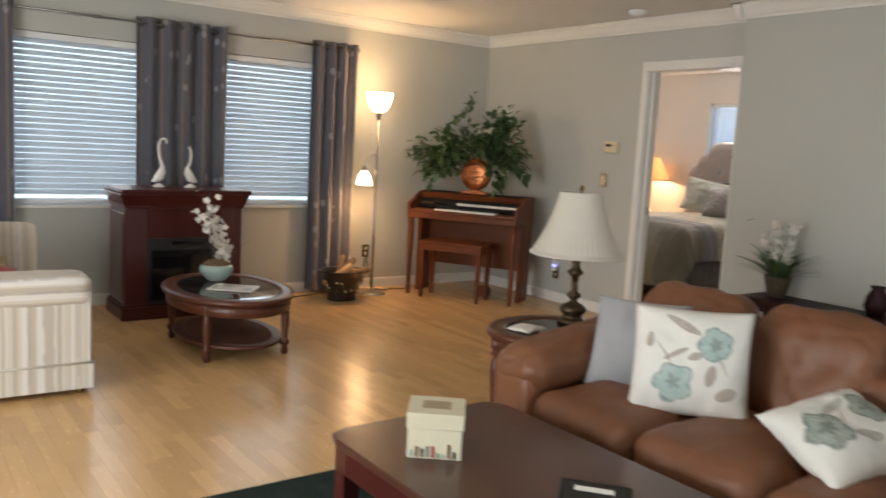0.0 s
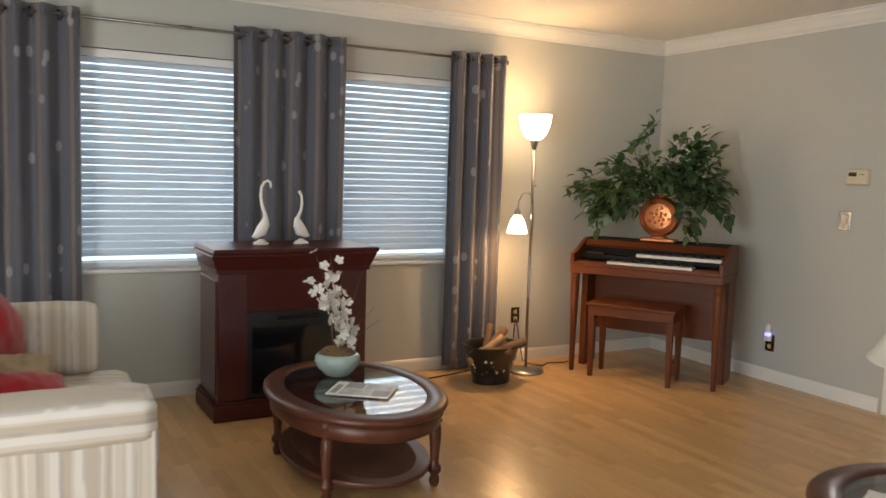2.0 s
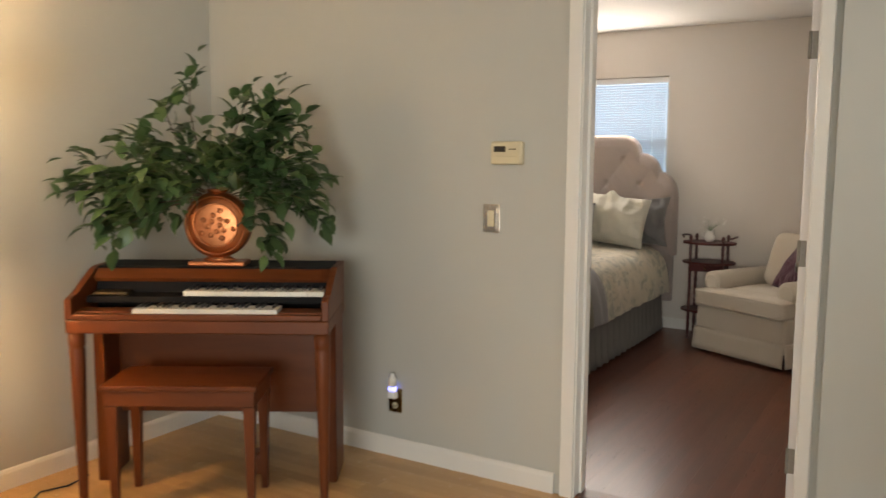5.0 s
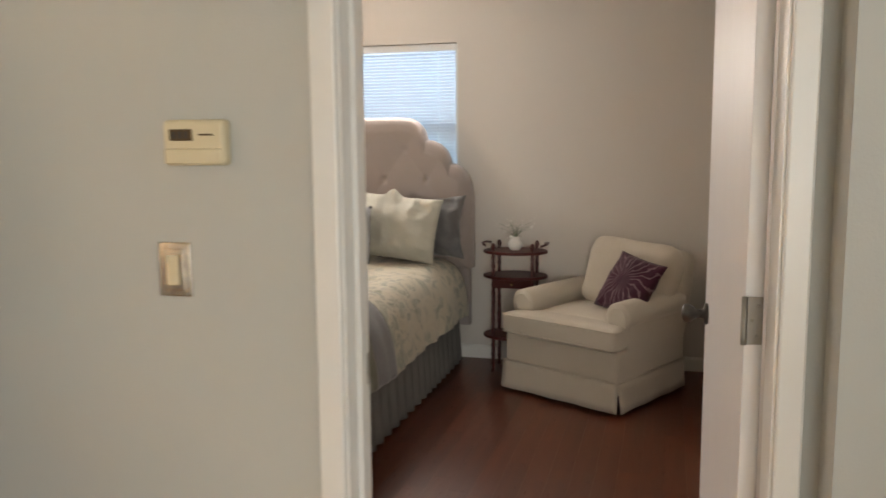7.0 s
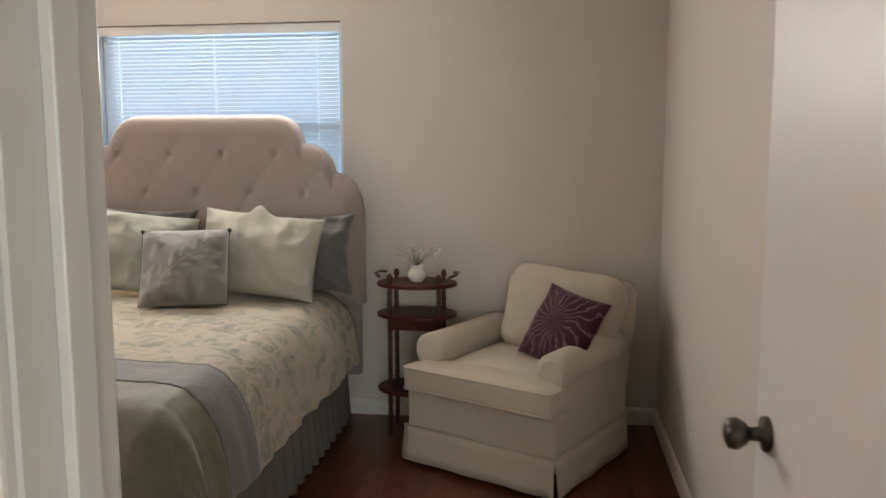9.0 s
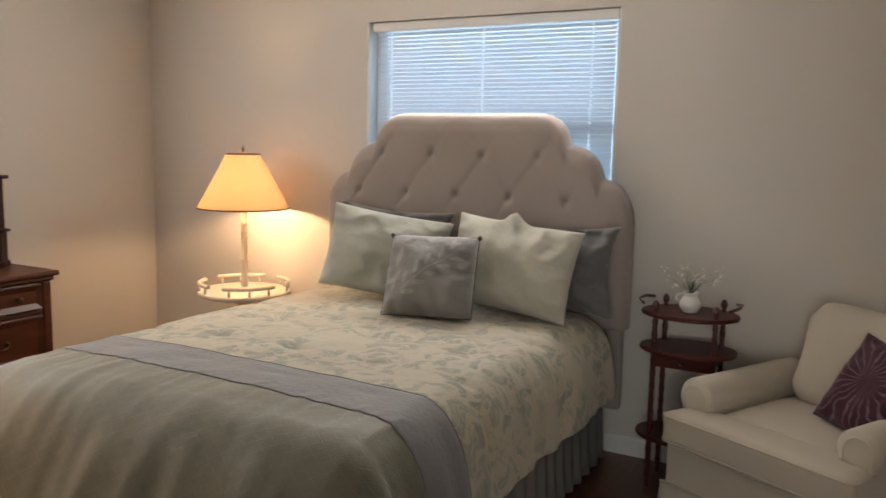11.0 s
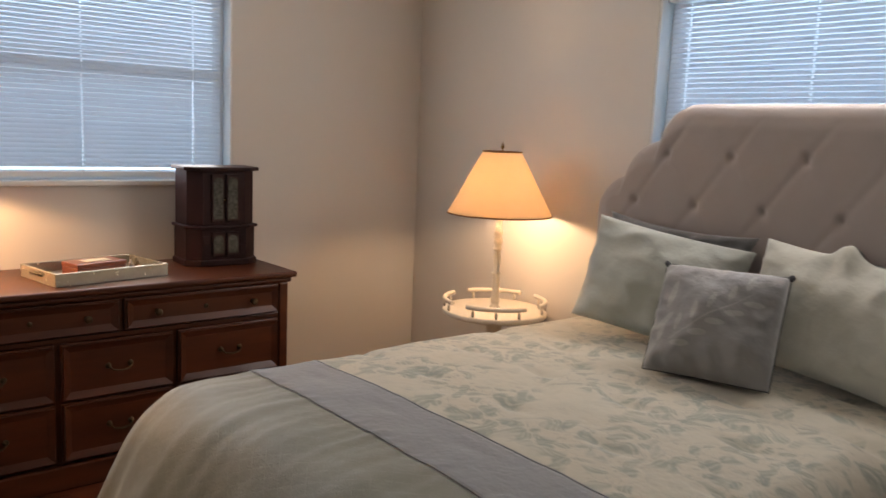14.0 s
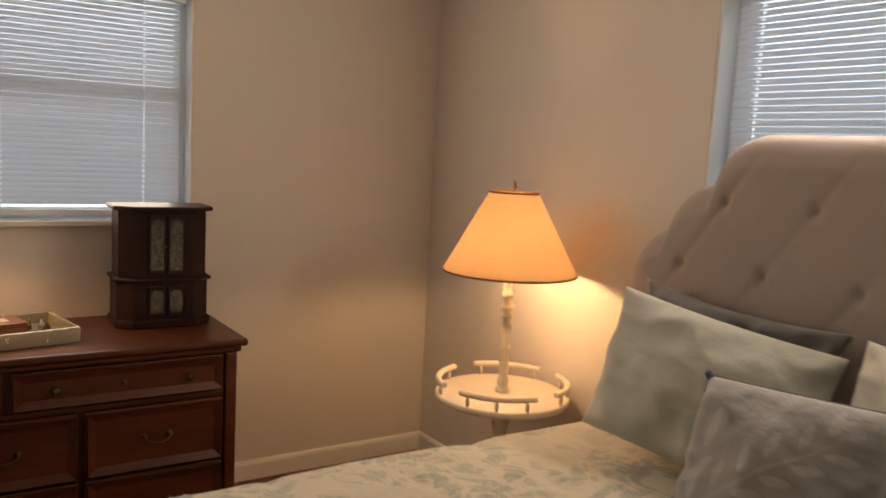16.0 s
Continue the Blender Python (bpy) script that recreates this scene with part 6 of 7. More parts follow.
def big_coffee_table():
    t = thing("coffee_table", "large dark brown wooden coffee table with clipped corners on the rug", "coffee table", (0, 0, 0))
    x0, x1, y0, y1, h, c = 1.485, 2.23, 1.15, 2.455, 0.40, 0.06
    out = [(x0, y0 + c), (x0 + c, y0), (x1 - c, y0), (x1, y0 + c), (x1, y1 - c), (x1 - c, y1), (x0 + c * 1.3, y1 - 0.01), (x0 + 0.02, y1 - c * 0.6), (x0, y1 - c * 1.6)]
    part("tabletop", prism(bmesh.new(), out, h - 0.028, h, None, 0.006), TABLETOP, t)
    ins = [(x0 + (x - x0) * 0.93 + 0.024, y0 + (y - y0) * 0.96 + 0.025) for x, y in out]
    part("apron", prism(bmesh.new(), ins, h - 0.12, h - 0.0285, None, 0.003), MAHOG_H, t)
    for x, y in ((x0 + 0.06, y1 - 0.075), (x1 - 0.06, y1 - 0.065), (x0 + 0.06, y0 + 0.065), (x1 - 0.06, y0 + 0.065)):
        part("leg", B(x - 0.032, y - 0.032, 0.0, x + 0.032, y + 0.032, h - 0.0285, 0.006), MAHOG, t)


big_coffee_table()


def keepsake_box():
    b = thing("keepsake_box", "cream cardboard keepsake box with printed bottle motifs on the table", "box", (1.72, 2.135, 0.401), -38)
    part("box_body", B(-0.084, -0.084, 0, 0.084, 0.084, 0.095, 0.003), BOXCARD, b)
    lid = part("lid", B(-0.089, -0.089, 0.0955, 0.089, 0.089, 0.145, 0.003), BOXCARD, b)
    part("lid_print", B(-0.045, -0.035, 0.1452, 0.045, 0.04, 0.1462), BEIGEF, lid, "faded sepia picture on the lid")
    rng = random.Random(3)
    for k in range(9):
        x = -0.074 + k * 0.0165
        hh = rng.uniform(0.012, 0.05)
        m = (CELADON, COPPER, BRASS, GREYD, REDF, LEAF_G)[k % 6]
        part("printed_motif", B(x, -0.0855, 0.006, x + 0.009, -0.0842, 0.006 + hh), m, b)
        part("printed_motif", B(-0.0855, x, 0.006, -0.0842, x + 0.009, 0.006 + hh * 0.8), m, b)


keepsake_box()
tb = thing("photo_frame", "dark tablet-like frame leaning on the coffee table", "picture frame", (1.885, 1.60, 0.402), -50)
part("frame", B(-0.10, -0.075, 0, 0.10, 0.075, 0.018, 0.004), BLACKP, tb, m=pose(0, 0, 0.0, 12, 0, 0))
part("screen", B(-0.085, -0.058, 0.0185, 0.085, 0.058, 0.0195), BLACKG, tb, m=pose(0, 0, 0.0, 12, 0, 0))
part("label_bar", B(-0.06, 0.02, 0.0198, 0.05, 0.042, 0.0206), PAPERW, tb, "pale printed bar", m=pose(0, 0, 0.0, 12, 0, 0))
solo("area_rug", B(0.75, 0.4, 0.001, 2.55, 2.96, 0.010, 0.003), RUG, "dark green low-pile area rug under the coffee table", "rug")


def console():
    t = thing("console_table", "dark wooden low console table behind the sofa", "console table", (5.06, 2.72, 0))
    part("top", B(-0.16, -0.50, 0.475, 0.16, 0.50, 0.50, 0.005), JEWEL, t)
    for x in (-0.13, 0.13):
        for y in (-0.46, 0.46):
            part("leg", B(x - 0.018, y - 0.018, 0, x + 0.018, y + 0.018, 0.4745, 0.003), JEWEL, t)
    part("apron", B(-0.14, -0.48, 0.415, 0.14, 0.48, 0.4745, 0.003), JEWEL, t)


console()


def potted_orchid():
    rng = random.Random(9)
    t = thing("potted_orchid", "white silk orchid with grassy leaves in a dark pot", "potted plant", (5.08, 3.06, 0.501))
    part("pot", lathe(bmesh.new(), [(0, 0), (0.05, 0), (0.058, 0.01), (0.082, 0.11), (0.086, 0.14), (0.078, 0.14), (0.07, 0.11), (0, 0.10)], 24), MOSSD, t)
    lv, fl, st = bmesh.new(), bmesh.new(), bmesh.new()
    for k in range(120):
        a, r, h = rng.uniform(0, 6.28), rng.uniform(0.16, 0.40), rng.uniform(0.06, 0.26)
        d = Vector((math.cos(a) * 0.6, math.sin(a), 0))
        pts = [Vector((0, 0, 0.11)) + d * r * s + Vector((0, 0, h * s * (1.7 - 0.9 * s))) for s in (0, 0.25, 0.5, 0.75, 1.0)]
        side = Vector((-d.y, d.x, 0)).normalized() * 0.009
        prev = None
        for i, p in enumerate(pts):
            w = side * (1, 1, 0.9, 0.6, 0.05)[i]
            cur = (lv.verts.new(p + w), lv.verts.new(p - w))
            if prev:
                lv.faces.new((prev[0], prev[1], cur[1], cur[0])).smooth = True
            prev = cur
    for k in range(3):
        pts = [(0.02 * k - 0.02, 0.05 * (k - 1) * s, 0.11 + 0.36 * s) for s in (0, 0.3, 0.6, 0.8, 1.0)]
        tube(st, pts, 0.003, 5)
        for _ in range(22):
            p = Vector((rng.gauss(0, 0.03), 0.05 * (k - 1) + rng.gauss(0, 0.060), 0.34 + rng.uniform(-0.10, 0.14)))
            blossom(fl, p, rng.uniform(0.022, 0.034), rng)
    part("stem", st, LEAF_G, t)
    part("grass_leaf", lv, LEAF_G, t, "arching grassy green leaves", kind="stuff")
    part("blossom", fl, PETAL, t, "white silk orchid blossoms", kind="stuff")


potted_orchid()
solo("dark_vase", lathe(bmesh.new(), [(0, 0), (0.045, 0), (0.07, 0.06), (0.06, 0.12), (0.035, 0.16), (0.045, 0.18), (0.038, 0.18), (0.03, 0.16), (0, 0.15)], 24), JEWEL, "small dark brown vase on the console table", "vase", (5.08, 2.42, 0.501))

# ---- bedroom: bed ----
BY = 5.918


def head_profile(d):
    d = abs(d)
    if d < 0.36:
        return 1.585
    if d < 0.51:
        return 1.44 + 0.145 * math.sqrt(max(0, 1 - ((d - 0.36) / 0.15) ** 2))
    if d < 0.67:
        return 1.29 + 0.15 * math.sqrt(max(0, 1 - ((d - 0.51) / 0.16) ** 2))
    return 1.08 + 0.21 * math.sqrt(max(0, 1 - ((d - 0.67) / 0.15) ** 2))


def headboard(parent):
    """Scalloped, diamond-tufted headboard: a padded front over a flat back."""
    bm = bmesh.new()
    hw, z0, nu, nv = 0.82, 0.62, 150, 90
    front, back = [], []
    for i in range(nu + 1):
        y = -hw + 2 * hw * i / nu
        top = head_profile(y * 0.9995)
        colf, colb = [], []
        for j in range(nv + 1):
            z = z0 + (top - z0) * j / nv
            edge = min(hw - abs(y), (top - z) * 0.9, z - z0 + 0.02)
            lip = math.sqrt(max(0.0, 1 - (1 - min(1, max(edge, 0) / 0.045)) ** 2))
            yy, zz = (y + BY - 6.517) / 0.282, (z - 1.19) / 0.39
            p, q = yy + zz, yy - zz
            dp, dq = abs(p - round(p)), abs(q - round(q))
            crease = 0.0045 * math.exp(-(dp / 0.04) ** 2) + 0.0015 * math.exp(-(dq / 0.05) ** 2)
            button = 0.018 * math.exp(-((dp * dp + dq * dq) / 0.006))
            border = min(1, max(0, edge - 0.03) / 0.05)
            puff = 0.012 * math.cos(math.pi * dp) * math.cos(math.pi * dq)
            depth = 0.045 + 0.055 * lip + (-crease - button + 0.008 - puff * 0.3) * border + 0.012 * border
            colf.append(bm.verts.new((-depth, y, z)))
            colb.append(bm.verts.new((0, y, z)))
        front.append(colf), back.append(colb)
    for i in range(nu):
        for j in range(nv):
            bm.faces.new((front[i][j], front[i + 1][j], front[i + 1][j + 1], front[i][j + 1])).smooth = True
            bm.faces.new((back[i][j], back[i][j + 1], back[i + 1][j + 1], back[i + 1][j]))
    for i in range(nu):
        bm.faces.new((front[i][nv], front[i + 1][nv], back[i + 1][nv], back[i][nv])).smooth = True
        bm.faces.new((front[i][0], back[i][0], back[i + 1][0], front[i + 1][0]))
    for j in range(nv):
        bm.faces.new((front[0][j], front[0][j + 1], back[0][j + 1], back[0][j]))
        bm.faces.new((front[nu][j], back[nu][j], back[nu][j + 1], front[nu][j + 1]))
    hb = part("headboard", bm, HEADB, parent, "scalloped dusty pink-grey button-tufted headboard", m=pose(8.935, BY, 0))
    b = bmesh.new()
    lathe(b, [(0, -0.006), (0.012, -0.004), (0.015, 0.002), (0.012, 0.008), (0, 0.010)], 14, pose(0, 0, 0, 0, -90, 0))
    me = mesh_of("button", b, HEADB)
    for r in range(4):
        z = 1.385 - 0.195 * r
        for k in range(-3, 4):
            y = 6.517 - 0.282 * (k + 2) + (0.141 if r % 2 == 0 else 0) - BY
            if abs(y) < 0.76 and z < head_profile(y) - 0.09 and z < head_profile(abs(y) + 0.07) - 0.02:
                o = new("button", me)
                o.parent, o.matrix_basis = hb, pose(-0.080, y, z)
    for y in (-0.62, 0.62):
        part("headboard_post", B(8.89, BY + y - 0.05, 0, 8.93, BY + y + 0.05, 0.63, 0.004), HEADB, parent)
    part("headboard_panel", B(8.875, BY - 0.80, 0.24, 8.93, BY + 0.80, 0.625, 0.01), HEADB, parent)


def bed():
    b = thing("bed", "queen bed with tufted headboard and grey gathered skirt", "bed")
    headboard(b)
    part("box_spring", B(6.98, BY - 0.70, 0.16, 8.87, BY + 0.70, 0.36, 0.03), SKIRT, b)
    part("mattress", B(6.98, BY - 0.70, 0.361, 8.87, BY + 0.70, 0.655, 0.06, 4), CREAM, b)

    def pleat(u, v, a, c, nx, ny, n):
        s = math.sin(2 * math.pi * n * u + 1.5 * math.sin(9 * u)) * 0.012 * (1.15 - v)
        return (a[0] + (c[0] - a[0]) * u + nx * (s + 0.018 * (1 - v)), a[1] + (c[1] - a[1]) * u + ny * (s + 0.018 * (1 - v)), 0.012 + 0.35 * v)
    for a, c, nx, ny, n in (((7.0, BY - 0.72), (8.86, BY - 0.72), 0, -1, 17), ((7.0, BY + 0.72), (8.86, BY + 0.72), 0, 1, 17), ((6.965, BY - 0.71), (6.965, BY + 0.71), -1, 0, 12)):
        part("bed_skirt", sheet(bmesh.new(), n * 10, 5, lambda u, v: pleat(u, v, a, c, nx, ny, n), 0.003), SKIRT, b, "grey gathered bed skirt")
    for x in (7.1, 8.7):
        for y in (-0.6, 0.6):
            part("foot", lathe(bmesh.new(), [(0.02, 0), (0.025, 0.16)], 10, pose(x, BY + y, 0)), BLACKP, b)


bed()


def comforter():
    c = thing("comforter", "cream and sage floral comforter with grey band, spread over the bed", "comforter", (0, 0, 0))
    hw, L, top, R = 0.68, 1.80, 0.690, 0.16
    X0 = 8.78

    def f(a, b):
        ax = math.copysign(max(abs(a) - hw, 0), a)
        bx = max(b - L, 0)
        d = math.hypot(ax, bx)
        x, y = X0 - min(b, L), max(-hw, min(hw, a)) + 0.03
        q = Vector((a * 2.3, b * 2.3, 0))
        lump = 0.008 * noise.noise(q) + 0.006 * noise.noise(q * 3.1 + Vector((5, 0, 0))) 
        pucker = 0.004 * noise.noise(Vector((a * 13, b * 3, 1))) * math.exp(-((b - 1.80) / 0.16) ** 2)
        gather = 0.008 * noise.noise(Vector((a * 26, b * 2.5, 4))) * math.exp(-(max(0.0, b - 1.62) / 0.20)) * (b > 1.60)
        ka, kb = a / 0.34 + (0.5 if round(b / 0.30) % 2 else 0.0), b / 0.30
        da, db = (ka - round(ka)) * 0.34, (kb - round(kb)) * 0.30
        tuft = -0.016 * math.exp(-(da / 0.060) ** 2 - (db / 0.022) ** 2) - 0.003 * math.exp(-(da / 0.12) ** 2 - (db / 0.10) ** 2)
        tuft *= 0.25 if b > 1.45 else 1.0
        z = top + lump + pucker + gather + tuft + 0.018 * (1 - (a / 0.8) ** 2 if abs(a) < 0.8 else 0)
        if d > 0:
            n = Vector((-bx, ax)) / d
            drop_max = 0.30 if bx == 0 else 0.30 + 0.36 * min(1, bx / 0.25)
            out = R * (1 - math.exp(-d / R))
            s = a if abs(bx) > abs(ax) else b
            wave = 0.034 * noise.noise(Vector((s * 3.1, 2.0, 0))) + 0.018 * noise.noise(Vector((s * 7.3, 7.0, d * 2))) + 0.012 * noise.noise(Vector((s * 14.0, 3.0, d * 1.5)))
            out += ((0.03 + 0.27 * bx / d) * d + 0.9 * wave * min(1, d / 0.35)) * (1 if d > 0 else 0)
            x, y = x + n.x * out, y + n.y * out
            z = z - max(0.0, d - R * (1 - math.exp(-d / R)) * 0.75)
            short = max(0.0, 0.02 - z)
            x, y, z = x + n.x * short * 0.7, y + n.y * short * 0.7, z + short * 0.98
        return (x, BY + y, z)
    amax, bmax = hw + 0.46, L + 0.72

    def skew(a):
        return 0.025 + 0.025 * a / amax

    def upper(a):
        return 1.445 - skew(a)

    def lower(a):
        return 1.665 - skew(a)
    secs = (("floral_section", lambda a: 0.0, upper, FLORAL, "cream ground with sage scroll flowers", 110), ("band", upper, lower, BANDQ, "slate grey quilted band", 20),
            ("foot_section", lower, lambda a: bmax, FOOTQ, "pale sage satin with diamond quilting", 80))
    for name, b0, b1, m, label, nv in secs:
        lift = 0.002 if name == "band" else 0.0

        def cloth(u, v):
            a = (2 * u - 1) * amax
            return tuple(Vector(f(a, b0(a) + (b1(a) - b0(a)) * v)) + Vector((0, 0, lift)))
        part(name, sheet(bmesh.new(), 200, nv, cloth, 0.022), m, c, label)
    for edge in (upper, lower):
        part("piping", tube(bmesh.new(), [Vector(f((2 * i / 80 - 1) * amax, edge((2 * i / 80 - 1) * amax))) + Vector((0, 0, 0.002)) for i in range(81)], 0.0025, 6), BANDQ, c)


comforter()


def bed_pillow(w, h, t, centre, right, up, m, label, seed, flange=0.0, crease=0.014, pucker=None, pinch=0.05):
    bm = pillow(bmesh.new(), w, h, t, seed=seed, crease=crease, pinch=pinch, n=48, pucker=pucker)
    if flange:
        fl = bmesh.new()
        n = 80
        ring = []
        for i in range(n):
            a = i / n * 4
            k, s = int(a), a - int(a)
            u, v = ((2 * s - 1, -1), (1, 2 * s - 1), (1 - 2 * s, 1), (-1, 1 - 2 * s))[k]
            e = 1 - 0.05 * (1 - (v if abs(u) == 1 else u) ** 2)
            p0 = Vector((u * w / 2 * (e if abs(u) == 1 else 1), v * h / 2 * (e if abs(v) == 1 else 1), 0))
            p1 = p0 + Vector((u if abs(u) == 1 else u * 0.6, v if abs(v) == 1 else v * 0.6, 0)) * flange + Vector((0, 0, 0.011 * math.sin(i * 1.9) + 0.006 * math.sin(i * 0.7)))
            ring.append((fl.verts.new(p0 * 0.97), fl.verts.new(p1)))
        for i in range(n):
            p, q = ring[i], ring[(i + 1) % n]
            fl.faces.new((p[0], p[1], q[1], q[0])).smooth = True
        bmesh.ops.solidify(fl, geom=fl.faces[:], thickness=0.006)
        put(bm, fl)
    return solo("bed_pillow", bm, m, label, "pillow", m=facing(centre, right, up), group="pillows on the bed")


bed_pillow(0.66, 0.36, 0.13, (8.70, 6.24, 0.95), (0.0, -1.0, -0.05), (0.18, 0, 1.0), GREYD, "slate grey ruffled sham leaning on the headboard", 31, 0, 0.035, pinch=0.14)
bed_pillow(0.58, 0.40, 0.15, (8.69, 5.385, 0.90), (-0.05, -1.0, 0.02), (0.22, 0, 1.0), GREYD, "slate grey ruffled sham by the bed edge", 32, 0, 0.045, pinch=0.13)
bed_pillow(0.60, 0.40, 0.18, (8.535, 6.17, 0.915), (0.20, -0.97, -0.13), (0.26, -0.10, 0.956), WHITEP, "pale sage plump pillow leaning on the sham", 33, 0, 0.022)
bed_pillow(0.60, 0.40, 0.17, (8.545, 5.53, 0.912), (-0.04, -1.0, -0.09), (0.30, 0, 1.0), CREAMP, "pale cream plump pillow with a puckered top", 34, 0, 0.024, -0.08)
cushion = bed_pillow(0.385, 0.36, 0.19, (8.295, 5.785, 0.878), (0.10, -0.375, 0.004), (0.158, 0.06, 0.31), EMBROID, "small grey embroidered cushion in front of the pillows", 35, 0, 0.016, pinch=0.012)


def rim_piping(parent, w, h, pinch):
    """A dark corded edge round a cushion, with small knots at its upper corners."""
    ring = []
    for u0, v0, u1, v1 in ((-1, -1, 1, -1), (1, -1, 1, 1), (1, 1, -1, 1), (-1, 1, -1, -1)):
        for i in range(16):
            u, v = u0 + (u1 - u0) * i / 16, v0 + (v1 - v0) * i / 16
            ring.append((u * (1 - pinch * (1 - v * v)) * w / 2, v * (1 - pinch * (1 - u * u)) * h / 2, 0))
    part("piping", tube(bmesh.new(), ring + ring[:1], 0.0026, 6), GREYK, parent, "charcoal corded piping")
    for u in (-1, 1):
        bm = soft(bmesh.new(), 0.026, 0.016, 0.018, pose(u * w / 2 * 0.985, h / 2 * 0.985, -0.009, 0, 0, 45 * u), 4, 0.4, 0, 0.004, u + 2)
        part("corner_knot", bm, GREYK, parent, "charcoal gathered corner")


rim_piping(cushion, 0.385, 0.36, 0.012)


# ---- bedside tray table and lamps ----
def lit_lamp(at, hgt, label, group):
    """A turned cream lamp with a cone shade. hgt: height of the shade's rim above the foot."""
    t = thing("table_lamp", label, "table lamp", at, group=group)
    s = hgt / 0.45
    part("stem", lathe(bmesh.new(), [(0, 0), (0.036, 0), (0.036, 0.012), (0.024, 0.02), (0.030, 0.03), (0.030, 0.05), (0.022, 0.06), (0.026, 0.11), (0.024, 0.16), (0.030, 0.165), (0.030, 0.172), (0.018, 0.18), (0.028, 0.24), (0.020, 0.275), (0.030, 0.28), (0.030, 0.292),
                                    (0.022, 0.30), (0.032, 0.315), (0.032, 0.33), (0.020, 0.345), (0.031, 0.36), (0.031, 0.372), (0.020, 0.385), (0.026, 0.43), (0.018, 0.46), (0.012, 0.50), (0, 0.50)], 20, Matrix.Diagonal((0.72, 0.72, s, 1))), WHITEWOOD, t)
    sh = part("shade", lathe(bmesh.new(), [(0.243, hgt), (0.245, hgt + 0.004), (0.090, hgt + 0.292), (0.088, hgt + 0.296), (0.087, hgt + 0.292), (0.242, hgt + 0.003)], 48, caps=False), SHADEB, t, "cream linen cone shade, lit")
    for r, z in ((0.245, hgt + 0.003), (0.090, hgt + 0.294)):
        part("binding", tube(bmesh.new(), [(r * math.cos(i * math.pi / 24), r * math.sin(i * math.pi / 24), z) for i in range(49)], 0.004, 6), SHADEBIND, sh, "brown edge binding")
    part("finial", lathe(bmesh.new(), [(0.003, hgt + 0.27), (0.003, hgt + 0.305), (0.007, hgt + 0.31), (0.008, hgt + 0.32), (0.003, hgt + 0.33), (0, hgt + 0.345)], 10), BRASS, t)
    bm = bmesh.new()
    for a in (0, 2.09, 4.19):
        tube(bm, [(0, 0, hgt + 0.275), (0.087 * math.cos(a), 0.087 * math.sin(a), hgt + 0.29)], 0.002, 5)
    part("spider", bm, BRASS, t)
    return t


def tray_table():
    t = thing("tray_table", "cream painted round tray table with a low gallery rail", "side table", (8.70, 7.19, 0))
    part("tray", lathe(bmesh.new(), [(0, 0.585), (0.243, 0.585), (0.250, 0.592), (0.250, 0.606), (0.243, 0.612), (0, 0.612)], 44), WHITEWOOD, t)
    for k in range(4):
        a0 = k * math.pi / 2 + 0.25
        pts = [(0.240 * math.cos(a0 + s * 1.18), 0.240 * math.sin(a0 + s * 1.18), 0.655) for s in [i / 14 for i in range(15)]]
        part("gallery_rail", tube(bmesh.new(), pts, 0.011, 8), WHITEWOOD, t)
        for s in (0.12, 0.5, 0.88):
            a = a0 + s * 1.18
            part("spindle", lathe(bmesh.new(), [(0.005, 0.612), (0.008, 0.628), (0.005, 0.648)], 8, pose(0.240 * math.cos(a), 0.240 * math.sin(a), 0)), WHITEWOOD, t)
    part("column", lathe(bmesh.new(), [(0.03, 0.12), (0.05, 0.16), (0.028, 0.22), (0.024, 0.45), (0.045, 0.55), (0.08, 0.585)], 18), WHITEWOOD, t)
    for k in range(3):
        a = k * 2.094 + 0.5
        part("foot", tube(bmesh.new(), [(0.03 * math.cos(a), 0.03 * math.sin(a), 0.16), (0.14 * math.cos(a), 0.14 * math.sin(a), 0.10), (0.21 * math.cos(a), 0.21 * math.sin(a), 0.016)], 0.016, 8), WHITEWOOD, t)


tray_table()
lit_lamp((8.70, 7.19, 0.6125), 0.450, "cream turned lamp with a glowing linen shade on the tray table", "bedroom lamps")
lit_lamp((6.46, 7.93, 0.7905), 0.34, "cream lamp with a glowing linen shade on the dresser", "bedroom lamps")


# ---- dresser ----
def bail(bm, w):
    tube(bm, [(-w / 2, -0.004, 0.006), (-w / 2, -0.018, 0.004), (-w * 0.36, -0.022, -0.008), (0, -0.024, -0.014), (w * 0.36, -0.022, -0.008), (w / 2, -0.018, 0.004), (w / 2, -0.004, 0.006)], 0.0035, 8)
    for s in (-1, 1):
        lathe(bm, [(0.012, 0), (0.011, 0.003), (0.006, 0.006), (0.005, 0.016), (0, 0.018)], 12, pose(s * w / 2, 0, 0.006, 90, 0, 0))
    return bm


